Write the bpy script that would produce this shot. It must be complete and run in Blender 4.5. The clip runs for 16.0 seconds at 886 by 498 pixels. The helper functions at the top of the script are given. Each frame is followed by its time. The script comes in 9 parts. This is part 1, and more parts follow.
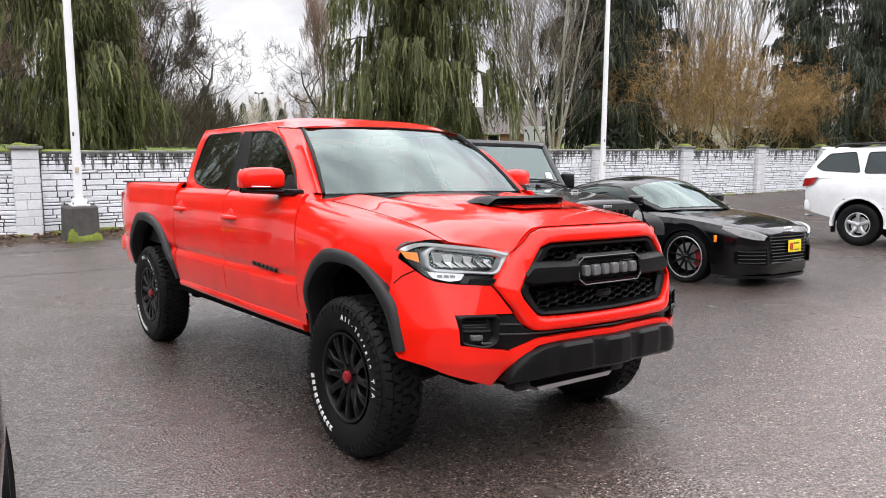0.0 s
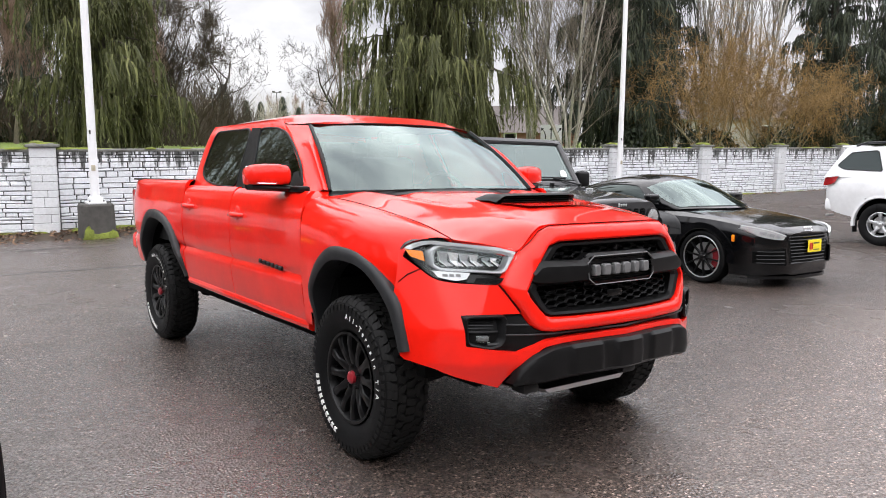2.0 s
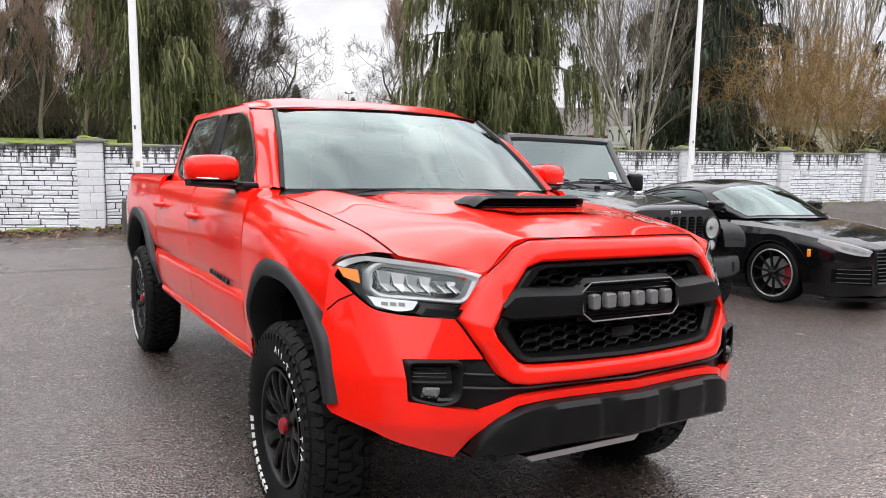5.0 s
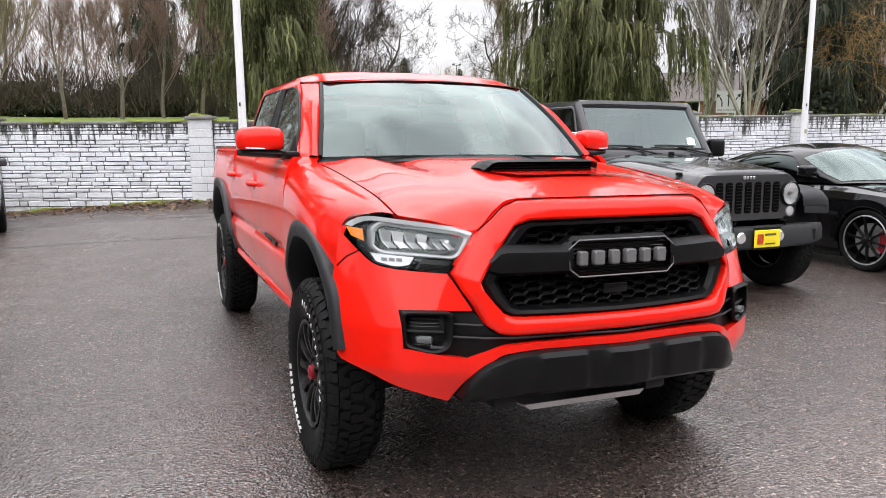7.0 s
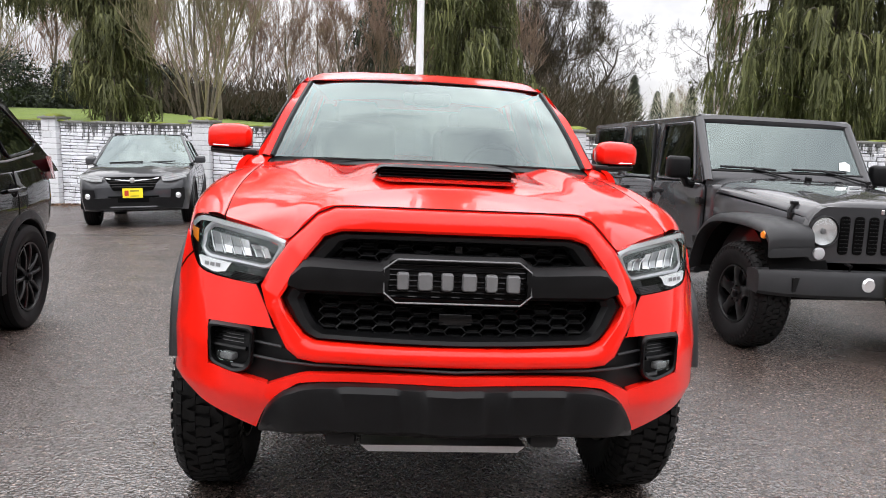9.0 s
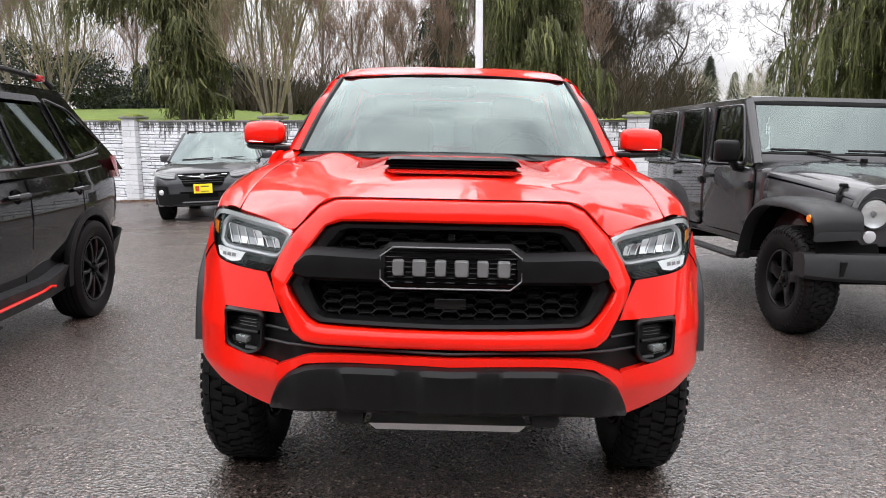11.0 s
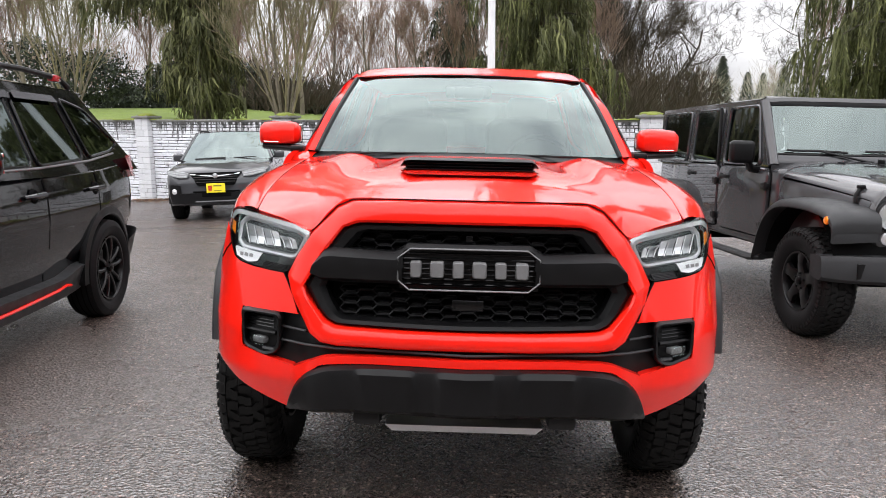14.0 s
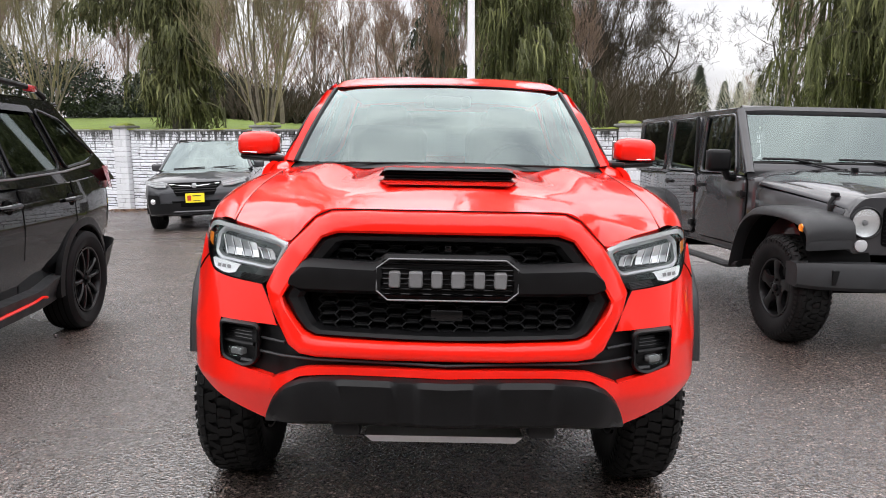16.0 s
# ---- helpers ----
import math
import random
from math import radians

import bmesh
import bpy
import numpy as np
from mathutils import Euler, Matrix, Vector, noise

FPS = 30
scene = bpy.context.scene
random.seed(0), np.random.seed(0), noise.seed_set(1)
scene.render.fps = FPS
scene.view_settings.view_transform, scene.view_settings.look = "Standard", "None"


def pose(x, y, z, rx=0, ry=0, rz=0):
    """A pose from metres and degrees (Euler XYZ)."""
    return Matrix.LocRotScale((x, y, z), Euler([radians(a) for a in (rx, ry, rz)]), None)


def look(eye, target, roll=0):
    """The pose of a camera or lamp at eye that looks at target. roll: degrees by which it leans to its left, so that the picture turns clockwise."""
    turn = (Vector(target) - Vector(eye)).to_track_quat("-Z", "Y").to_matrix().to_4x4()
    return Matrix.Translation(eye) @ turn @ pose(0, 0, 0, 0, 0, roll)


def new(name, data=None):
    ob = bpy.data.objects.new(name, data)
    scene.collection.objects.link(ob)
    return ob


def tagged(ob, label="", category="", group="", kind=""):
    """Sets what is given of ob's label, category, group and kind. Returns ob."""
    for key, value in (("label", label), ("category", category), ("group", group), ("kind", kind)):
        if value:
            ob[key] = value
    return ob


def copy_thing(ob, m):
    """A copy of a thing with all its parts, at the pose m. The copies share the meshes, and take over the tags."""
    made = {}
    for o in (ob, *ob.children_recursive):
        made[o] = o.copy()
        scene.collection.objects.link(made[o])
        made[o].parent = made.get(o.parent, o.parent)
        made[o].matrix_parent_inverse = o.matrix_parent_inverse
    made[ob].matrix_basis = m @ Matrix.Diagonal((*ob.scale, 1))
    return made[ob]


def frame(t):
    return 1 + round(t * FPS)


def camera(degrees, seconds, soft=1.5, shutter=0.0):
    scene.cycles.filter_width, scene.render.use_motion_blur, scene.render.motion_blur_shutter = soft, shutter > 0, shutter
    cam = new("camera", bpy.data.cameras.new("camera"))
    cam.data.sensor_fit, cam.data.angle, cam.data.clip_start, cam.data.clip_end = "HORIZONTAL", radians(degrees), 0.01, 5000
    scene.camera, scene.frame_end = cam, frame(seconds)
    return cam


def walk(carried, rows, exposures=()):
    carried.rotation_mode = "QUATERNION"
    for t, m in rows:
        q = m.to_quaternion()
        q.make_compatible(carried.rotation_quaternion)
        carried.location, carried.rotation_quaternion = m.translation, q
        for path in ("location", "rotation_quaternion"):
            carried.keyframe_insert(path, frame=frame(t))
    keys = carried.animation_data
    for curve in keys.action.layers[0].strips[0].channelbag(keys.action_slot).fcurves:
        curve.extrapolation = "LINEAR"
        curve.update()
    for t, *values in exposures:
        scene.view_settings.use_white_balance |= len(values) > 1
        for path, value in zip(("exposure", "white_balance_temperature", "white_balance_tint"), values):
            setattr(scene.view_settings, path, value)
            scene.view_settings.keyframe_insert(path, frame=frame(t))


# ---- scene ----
cam = camera(60.26, 16.0, 1.0)
PATH = [
    (0, (-2.687, -3.041, 1.546), (-0.303, 0.122, 0.983), 0.30),
    (0.5, (-2.680, -3.039, 1.547), (-0.315, 0.136, 0.980), 0.28),
    (1, (-2.670, -3.034, 1.545), (-0.332, 0.160, 0.973), 0.16),
    (1.5, (-2.651, -3.039, 1.540), (-0.334, 0.172, 0.968), 0.13),
    (2, (-2.600, -3.005, 1.532), (-0.288, 0.210, 0.963), 0.32),
    (2.5, (-2.472, -2.843, 1.507), (-0.168, 0.377, 0.936), 0.71),
    (3, (-2.350, -2.747, 1.512), (-0.076, 0.493, 0.940), 1.09),
    (5.5, (-1.727, -2.541, 1.460), (0.193, 0.920, 0.876), 0.49),
    (6, (-1.748, -2.617, 1.454), (0.085, 0.881, 0.816), -0.08),
    (6.5, (-1.726, -2.729, 1.459), (-0.036, 0.829, 0.766), -0.44),
    (7, (-1.514, -2.890, 1.460), (-0.042, 0.761, 0.751), -0.41),
    (7.5, (-1.208, -2.903, 1.445), (-0.024, 0.855, 0.755), -0.04),
    (8, (-0.888, -2.886, 1.455), (-0.006, 0.961, 0.801), 0.52),
    (8.5, (-0.521, -2.919, 1.440), (0.061, 0.989, 0.812), 1.15),
    (9, (-0.207, -2.852, 1.408), (0.132, 1.082, 0.770), 1.44),
    (9.5, (-0.021, -2.904, 1.404), (0.140, 1.036, 0.734), 1.19),
    (10, (0.037, -2.964, 1.411), (0.087, 0.975, 0.713), 0.66),
    (12.5, (-0.003, -2.972, 1.425), (-0.083, 0.968, 0.736), -0.44),
    (13, (-0.004, -2.970, 1.423), (-0.100, 0.968, 0.726), -0.33),
    (13.5, (-0.003, -2.963, 1.426), (-0.108, 0.974, 0.726), -0.21),
    (14, (0.002, -2.962, 1.426), (-0.097, 0.976, 0.730), -0.15),
    (14.5, (0.004, -2.960, 1.424), (-0.073, 0.980, 0.740), -0.12),
    (15, (0.009, -2.960, 1.428), (-0.041, 0.982, 0.753), -0.16),
    (15.5, (0.010, -2.960, 1.428), (-0.013, 0.985, 0.765), -0.19),
    (16, (0.011, -2.966, 1.431), (0.009, 0.981, 0.779), -0.26),
]
walk(cam, [(t, look(eye, target, roll)) for t, eye, target, roll in PATH])
# ---- world and sun: a bright overcast afternoon ----
world = bpy.data.worlds.new("overcast")
scene.world = world
world.use_nodes = True
wn = world.node_tree.nodes
wl = world.node_tree.links
sky = wn.new("ShaderNodeTexSky")
sky.sky_type = "NISHITA"
sky.sun_disc = False
sky.sun_elevation = radians(74)
sky.sun_rotation = radians(200)
cloud = wn.new("ShaderNodeTexNoise")
cloud.inputs["Scale"].default_value = 2.0
cloud.inputs["Detail"].default_value = 7
cloud.inputs["Roughness"].default_value = 0.55
cloud.inputs["Distortion"].default_value = 0.5
cloud_ramp = wn.new("ShaderNodeValToRGB")
cloud_ramp.color_ramp.elements[0].position = 0.36
cloud_ramp.color_ramp.elements[0].color = (3.45, 3.38, 3.68, 1)
cloud_ramp.color_ramp.elements[1].position = 0.66
cloud_ramp.color_ramp.elements[1].color = (7.3, 7.2, 7.25, 1)
cover = wn.new("ShaderNodeMixRGB")
cover.inputs[0].default_value = 0.93
stretch = wn.new("ShaderNodeMapping")
stretch.inputs["Scale"].default_value = (1.0, 1.0, 3.2)
drift = wn.new("ShaderNodeTexCoord")
wl.new(drift.outputs["Generated"], stretch.inputs[0])
wl.new(stretch.outputs[0], cloud.inputs["Vector"])
wl.new(cloud.outputs["Fac"], cloud_ramp.inputs[0])
wl.new(sky.outputs[0], cover.inputs[1])
wl.new(cloud_ramp.outputs[0], cover.inputs[2])
# an overcast sky is brightest overhead
way = wn.new("ShaderNodeTexCoord")
split = wn.new("ShaderNodeSeparateXYZ")
wl.new(way.outputs["Generated"], split.inputs[0])
lift = wn.new("ShaderNodeMapRange")
lift.interpolation_type = "SMOOTHSTEP"
lift.inputs["From Min"].default_value = 0.16
lift.inputs["From Max"].default_value = 0.66
lift.inputs["To Min"].default_value = 0.84
lift.inputs["To Max"].default_value = 2.7
wl.new(split.outputs["Z"], lift.inputs["Value"])
bright = wn.new("ShaderNodeVectorMath")
bright.operation = "SCALE"
wl.new(cover.outputs[0], bright.inputs[0])
wl.new(lift.outputs[0], bright.inputs["Scale"])
wl.new(bright.outputs[0], wn["Background"].inputs[0])
wn["Background"].inputs[1].default_value = 0.1

sun_data = bpy.data.lights.new("sun", "SUN")
sun_data.energy = 0.5
sun_data.angle = radians(120)
sun_data.color = (1.0, 0.98, 0.95)
sun = new("sun", sun_data)
sun.matrix_world = look((-4, -14, 50), (0, 0, 0))
scene.view_settings.exposure = 1.12

# ---- the lay of the land ----
SLOPE = (0.024, 0.038)


def smooth(a, b, v):
    v = max(0.0, min(1.0, (v - a) / (b - a)))
    return v * v * (3 - 2 * v)


def lot(x, y):
    """Height of the paved lot: it falls gently to the back and to one side, and levels out along the wall."""
    cx, cy = max(-30.0, min(40.0, x)), max(-30.0, min(18.0, y))
    turn = cx + 2
    return -SLOPE[0] * cx - SLOPE[1] * cy + smooth(4, 12, cy) * turn * (0.06 if turn < 0 else 0.03) * (1 if abs(turn) < 12 else 12 / abs(turn) + (0 if turn < 0 else (abs(turn) - 12) / abs(turn) * 0.9))


TILT = Matrix(((1, 0, SLOPE[0]), (0, 1, SLOPE[1]), (-SLOPE[0], -SLOPE[1], 1))).to_4x4()
TILT = Matrix.LocRotScale(None, TILT.to_quaternion(), None)


def on_lot(x, y, turn=0.0):
    """Pose of a car that stands on the lot at x, y."""
    e = 0.9
    n = Vector((lot(x - e, y) - lot(x + e, y), lot(x, y - e) - lot(x, y + e), 2 * e)).normalized()
    q = Vector((0, 0, 1)).rotation_difference(n)
    return Matrix.LocRotScale((x, y, lot(x, y)), q, None) @ pose(0, 0, 0, 0, 0, turn)


WALL_TOP = 1.29
CORNER = Vector((-0.15, 14.0))
LEFT_DIR = Vector((-math.cos(radians(24)), math.sin(radians(24))))
RIGHT_DIR = Vector((math.cos(radians(3.5)), -math.sin(radians(3.5))))


def wall_base(s):
    """Height of the wall's foot, s metres along it from the corner pillar (negative on the falling side)."""
    return -0.30 - (0.065 * -s if s < 0 else 0.0)


def wall_at(s):
    p = CORNER + (LEFT_DIR * -s if s < 0 else RIGHT_DIR * s)
    return p.x, p.y
# ---- building helpers ----
def part(name, bm, material, parent=None, label="", smooth_angle=None):
    """Links a bmesh as one mesh object, under a thing or a part."""
    me = bpy.data.meshes.new(name)
    if smooth_angle is not None:
        for f_ in bm.faces:
            f_.smooth = True
        lim = radians(smooth_angle)
        for e_ in bm.edges:
            if len(e_.link_faces) == 2 and e_.calc_face_angle(0) > lim:
                e_.smooth = False
    bm.to_mesh(me)
    bm.free()
    for m_ in (material if isinstance(material, (list, tuple)) else [material]):
        me.materials.append(m_)
    ob = new(name, me)
    if parent is not None:
        ob.parent = parent
    if label:
        ob["label"] = label
    return ob


def thing(name, label, category, m=None, group="", kind=""):
    ob = new(name)
    ob.empty_display_size = 0.2
    if m is not None:
        ob.matrix_basis = m
    return tagged(ob, label, category, group, kind)


def nmat(name, rough=0.5, metal=0.0, colour=(0.5, 0.5, 0.5), **kw):
    m_ = bpy.data.materials.new(name)
    m_.use_nodes = True
    b_ = m_.node_tree.nodes["Principled BSDF"]
    b_.inputs["Base Color"].default_value = (*colour, 1)
    b_.inputs["Roughness"].default_value = rough
    b_.inputs["Metallic"].default_value = metal
    for k_, v_ in kw.items():
        b_.inputs[k_.replace("_", " ")].default_value = v_
    return m_


def node(m_, kind, **inputs):
    n_ = m_.node_tree.nodes.new(kind)
    for k_, v_ in inputs.items():
        n_.inputs[k_.replace("_", " ")].default_value = v_
    return n_


def wire(m_, a_, b_):
    m_.node_tree.links.new(a_, b_)


def coords(m_, scale=(1, 1, 1)):
    tc = node(m_, "ShaderNodeTexCoord")
    mp = node(m_, "ShaderNodeMapping")
    mp.inputs["Scale"].default_value = scale
    wire(m_, tc.outputs["Object"], mp.inputs["Vector"])
    return mp.outputs["Vector"]


def ramp(m_, fac, *stops):
    r_ = node(m_, "ShaderNodeValToRGB")
    el = r_.color_ramp.elements
    while len(el) < len(stops):
        el.new(0.5)
    for e_, (p_, c_) in zip(el, stops):
        e_.position = p_
        e_.color = (*c_, 1) if len(c_) == 3 else c_
    wire(m_, fac, r_.inputs[0])
    return r_.outputs[0]


def grey(v):
    return (v, v, v)


def bumped(m_, height, strength=0.3, distance=0.01, parent=None):
    b_ = node(m_, "ShaderNodeBump", Strength=strength, Distance=distance)
    wire(m_, height, b_.inputs["Height"])
    if parent:
        wire(m_, parent, b_.inputs["Normal"])
    return b_.outputs["Normal"]


def mixc(m_, fac, a_, b_, mode="MIX"):
    x_ = node(m_, "ShaderNodeMixRGB")
    x_.blend_type = mode
    for s_, v_ in ((x_.inputs[0], fac), (x_.inputs[1], a_), (x_.inputs[2], b_)):
        if isinstance(v_, (int, float)):
            s_.default_value = v_
        elif isinstance(v_, tuple):
            s_.default_value = (*v_, 1)
        else:
            wire(m_, v_, s_)
    return x_.outputs[0]


def noise_tex(m_, scale, detail=4, rough=0.55, vec=None, dist=0.0):
    n_ = node(m_, "ShaderNodeTexNoise", Scale=scale, Detail=detail, Roughness=rough, Distortion=dist)
    if vec is not None:
        wire(m_, vec, n_.inputs["Vector"])
    return n_.outputs["Fac"]


def shader(m_):
    return m_.node_tree.nodes["Principled BSDF"]


def speckled(name, colour, rough=0.5, scale=30.0, amount=0.15, bump=0.15, metal=0.0, dist=0.004, **kw):
    """A surface with two scales of variation and a fine relief."""
    m_ = nmat(name, rough, metal, colour, **kw)
    v_ = coords(m_)
    a_ = noise_tex(m_, scale, 5, 0.6, v_)
    b_ = noise_tex(m_, scale / 11, 3, 0.5, v_)
    lo = tuple(c * (1 - amount) for c in colour)
    hi = tuple(min(1, c * (1 + amount)) for c in colour)
    c_ = mixc(m_, 0.5, ramp(m_, a_, (0.3, lo), (0.7, hi)), ramp(m_, b_, (0.3, lo), (0.7, hi)))
    wire(m_, c_, shader(m_).inputs["Base Color"])
    wire(m_, ramp(m_, b_, (0.3, grey(max(0, rough - 0.08))), (0.7, grey(min(1, rough + 0.08)))), shader(m_).inputs["Roughness"])
    if bump:
        wire(m_, bumped(m_, a_, bump, dist), shader(m_).inputs["Normal"])
    return m_


def car_paint(name, colour, flake=0.0, dirt=0.0, rough=0.28, coat=1.0, ior=1.5):
    """Clear-coated paint, with faint orange peel, road film and drying marks."""
    m_ = nmat(name, rough, 0.0, colour, Coat_Weight=coat, Coat_Roughness=0.02, Coat_IOR=ior, Specular_IOR_Level=0.06)
    v_ = coords(m_)
    film = noise_tex(m_, 3.0, 6, 0.65, v_)
    dark = tuple(c * 0.86 for c in colour)
    c_ = ramp(m_, film, (0.35, dark), (0.65, colour))
    if dirt:
        c_ = mixc(m_, ramp(m_, noise_tex(m_, 9.0, 8, 0.7, v_), (0.5, grey(0)), (0.8, grey(dirt))), c_, (0.22, 0.2, 0.18))
    if flake:
        shader(m_).inputs["Metallic"].default_value = flake
    wire(m_, c_, shader(m_).inputs["Base Color"])
    wire(m_, ramp(m_, film, (0.3, grey(0.008)), (0.75, grey(0.045))), shader(m_).inputs["Coat Roughness"])
    return m_


# ---- materials ----
def make_asphalt():
    """Wet asphalt: pale and dark stones in black binder, with drier and wetter patches."""
    m_ = nmat("wet_asphalt", 0.5, Coat_Weight=1.0, Coat_Roughness=0.3, Coat_IOR=3.0, Specular_IOR_Level=0.05)
    v_ = coords(m_)
    stones = node(m_, "ShaderNodeTexVoronoi", Scale=70.0)
    wire(m_, v_, stones.inputs["Vector"])
    small = node(m_, "ShaderNodeTexVoronoi", Scale=150.0)
    wire(m_, v_, small.inputs["Vector"])
    pick = node(m_, "ShaderNodeSeparateColor")
    wire(m_, stones.outputs["Color"], pick.inputs[0])
    pick2 = node(m_, "ShaderNodeSeparateColor")
    wire(m_, small.outputs["Color"], pick2.inputs[0])
    patches = noise_tex(m_, 0.33, 5, 0.55, v_, 0.4)
    fine = noise_tex(m_, 2.4, 6, 0.65, v_)
    clump = noise_tex(m_, 46.0, 3, 0.7, v_)
    shade = ramp(m_, pick.outputs[0], (0.0, grey(0.012)), (0.40, (0.034, 0.030, 0.027)), (0.86, (0.17, 0.151, 0.139)), (1.0, (0.75, 0.70, 0.66)))
    shade2 = ramp(m_, pick2.outputs[1], (0.0, grey(0.02)), (0.6, (0.058, 0.051, 0.047)), (1.0, (0.34, 0.315, 0.295)))
    gap = ramp(m_, stones.outputs["Distance"], (0.28, grey(1.0)), (0.60, grey(0.12)))
    base = mixc(m_, 0.45, mixc(m_, 1.0, shade, gap, "MULTIPLY"), shade2)
    base = mixc(m_, 1.0, base, ramp(m_, clump, (0.34, grey(0.35)), (0.62, grey(1.55))), "MULTIPLY")
    col = mixc(m_, ramp(m_, patches, (0.36, grey(0)), (0.64, grey(0.30))), base, (0.086, 0.077, 0.071))
    col = mixc(m_, ramp(m_, fine, (0.40, grey(0.0)), (0.75, grey(0.30))), col, (0.026, 0.0235, 0.022))
    # a darker stretch of paving on one side of the lot
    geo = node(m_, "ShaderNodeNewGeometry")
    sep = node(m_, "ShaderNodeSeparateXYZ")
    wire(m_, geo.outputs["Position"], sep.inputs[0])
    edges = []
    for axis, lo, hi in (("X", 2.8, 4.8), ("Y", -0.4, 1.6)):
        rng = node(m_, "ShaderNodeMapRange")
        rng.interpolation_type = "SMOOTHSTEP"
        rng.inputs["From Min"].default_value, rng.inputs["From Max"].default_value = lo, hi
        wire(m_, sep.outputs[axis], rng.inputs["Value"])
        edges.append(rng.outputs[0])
    darkish = node(m_, "ShaderNodeMath")
    darkish.operation = "MULTIPLY"
    wire(m_, edges[0], darkish.inputs[0])
    wire(m_, edges[1], darkish.inputs[1])
    col = mixc(m_, darkish.outputs[0], col, mixc(m_, 1.0, col, (0.8, 0.78, 0.76), "MULTIPLY"))
    # paler colour out in the open lane before the parking bays
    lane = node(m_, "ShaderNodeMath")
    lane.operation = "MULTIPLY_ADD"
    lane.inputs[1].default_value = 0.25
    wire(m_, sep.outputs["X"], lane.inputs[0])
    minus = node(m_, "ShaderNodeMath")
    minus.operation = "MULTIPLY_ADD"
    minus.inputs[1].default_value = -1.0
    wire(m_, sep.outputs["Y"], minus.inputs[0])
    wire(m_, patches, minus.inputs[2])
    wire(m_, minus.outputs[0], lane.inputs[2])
    lighter = node(m_, "ShaderNodeMapRange")
    lighter.interpolation_type = "SMOOTHSTEP"
    lighter.inputs["From Min"].default_value, lighter.inputs["From Max"].default_value = 0.55, 1.9
    wire(m_, lane.outputs[0], lighter.inputs["Value"])
    col = mixc(m_, 1.0, col, mixc(m_, lighter.outputs[0], (0.98, 0.835, 0.775), (1.75, 1.49, 1.385)), "MULTIPLY")
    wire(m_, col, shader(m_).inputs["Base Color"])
    wet = mixc(m_, 0.5, ramp(m_, patches, (0.35, grey(0.34)), (0.68, grey(0.62))), ramp(m_, fine, (0.3, grey(0.34)), (0.7, grey(0.6))))
    wire(m_, wet, shader(m_).inputs["Roughness"])
    film = ramp(m_, patches, (0.34, grey(1.0)), (0.66, grey(0.78)))
    grain = mixc(m_, 0.5, ramp(m_, pick.outputs[2], (0.1, grey(0.25)), (0.8, grey(1.0))), ramp(m_, pick2.outputs[0], (0.1, grey(0.25)), (0.8, grey(1.0))))
    film = mixc(m_, 1.0, film, grain, "MULTIPLY")
    wire(m_, mixc(m_, darkish.outputs[0], film, mixc(m_, 1.0, film, grey(0.72), "MULTIPLY")), shader(m_).inputs["Coat Weight"])
    shader(m_).inputs["Coat Tint"].default_value = (1.0, 0.93, 0.885, 1)
    wire(m_, ramp(m_, patches, (0.30, grey(0.20)), (0.66, grey(0.30))), shader(m_).inputs["Coat Roughness"])
    n1 = bumped(m_, small.outputs["Distance"], 0.7, 0.006)
    n2 = bumped(m_, stones.outputs["Distance"], 1.0, 0.011, n1)
    wire(m_, n2, shader(m_).inputs["Normal"])
    n3 = bumped(m_, clump, 0.6, 0.005)
    n4 = bumped(m_, stones.outputs["Distance"], 0.9, 0.0045, n3)
    wire(m_, n4, shader(m_).inputs["Coat Normal"])
    return m_


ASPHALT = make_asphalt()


def make_painted_stone():
    m_ = nmat("white_painted_stone", 0.6)
    v_ = coords(m_)
    info = node(m_, "ShaderNodeObjectInfo")
    fine = noise_tex(m_, 26.0, 6, 0.7, v_)
    stain = noise_tex(m_, 3.5, 7, 0.7, v_)
    col = ramp(m_, fine, (0.25, (0.54, 0.545, 0.56)), (0.55, (0.72, 0.73, 0.745)))
    col = mixc(m_, ramp(m_, stain, (0.52, grey(0)), (0.76, grey(0.55))), col, (0.30, 0.30, 0.28))
    col = mixc(m_, ramp(m_, info.outputs["Random"], (0.0, grey(0)), (1.0, grey(0.40))), col, (0.46, 0.47, 0.485))
    wire(m_, col, shader(m_).inputs["Base Color"])
    wire(m_, bumped(m_, fine, 0.5, 0.012), shader(m_).inputs["Normal"])
    return m_


STONE = make_painted_stone()
MORTAR = speckled("dark_joint", (0.05, 0.05, 0.049), 0.9, 22, 0.5, 0.5)
COPING = speckled("stained_coping", (0.17, 0.17, 0.155), 0.85, 14, 0.6, 0.6)
MOSS = speckled("moss", (0.16, 0.19, 0.03), 0.95, 40, 0.5, 1.0, dist=0.02)
CONCRETE_DARK = speckled("weathered_concrete", (0.062, 0.058, 0.052), 0.85, 9, 0.5, 0.5)
POLE_PAINT = speckled("white_pole_paint", (0.78, 0.78, 0.79), 0.45, 8, 0.05, 0.05)
GRASS = speckled("lawn", (0.135, 0.19, 0.03), 0.95, 25, 0.45, 0.8, dist=0.03)
SOIL = speckled("leaf_litter_soil", (0.06, 0.045, 0.032), 0.95, 18, 0.5, 0.8, dist=0.02)


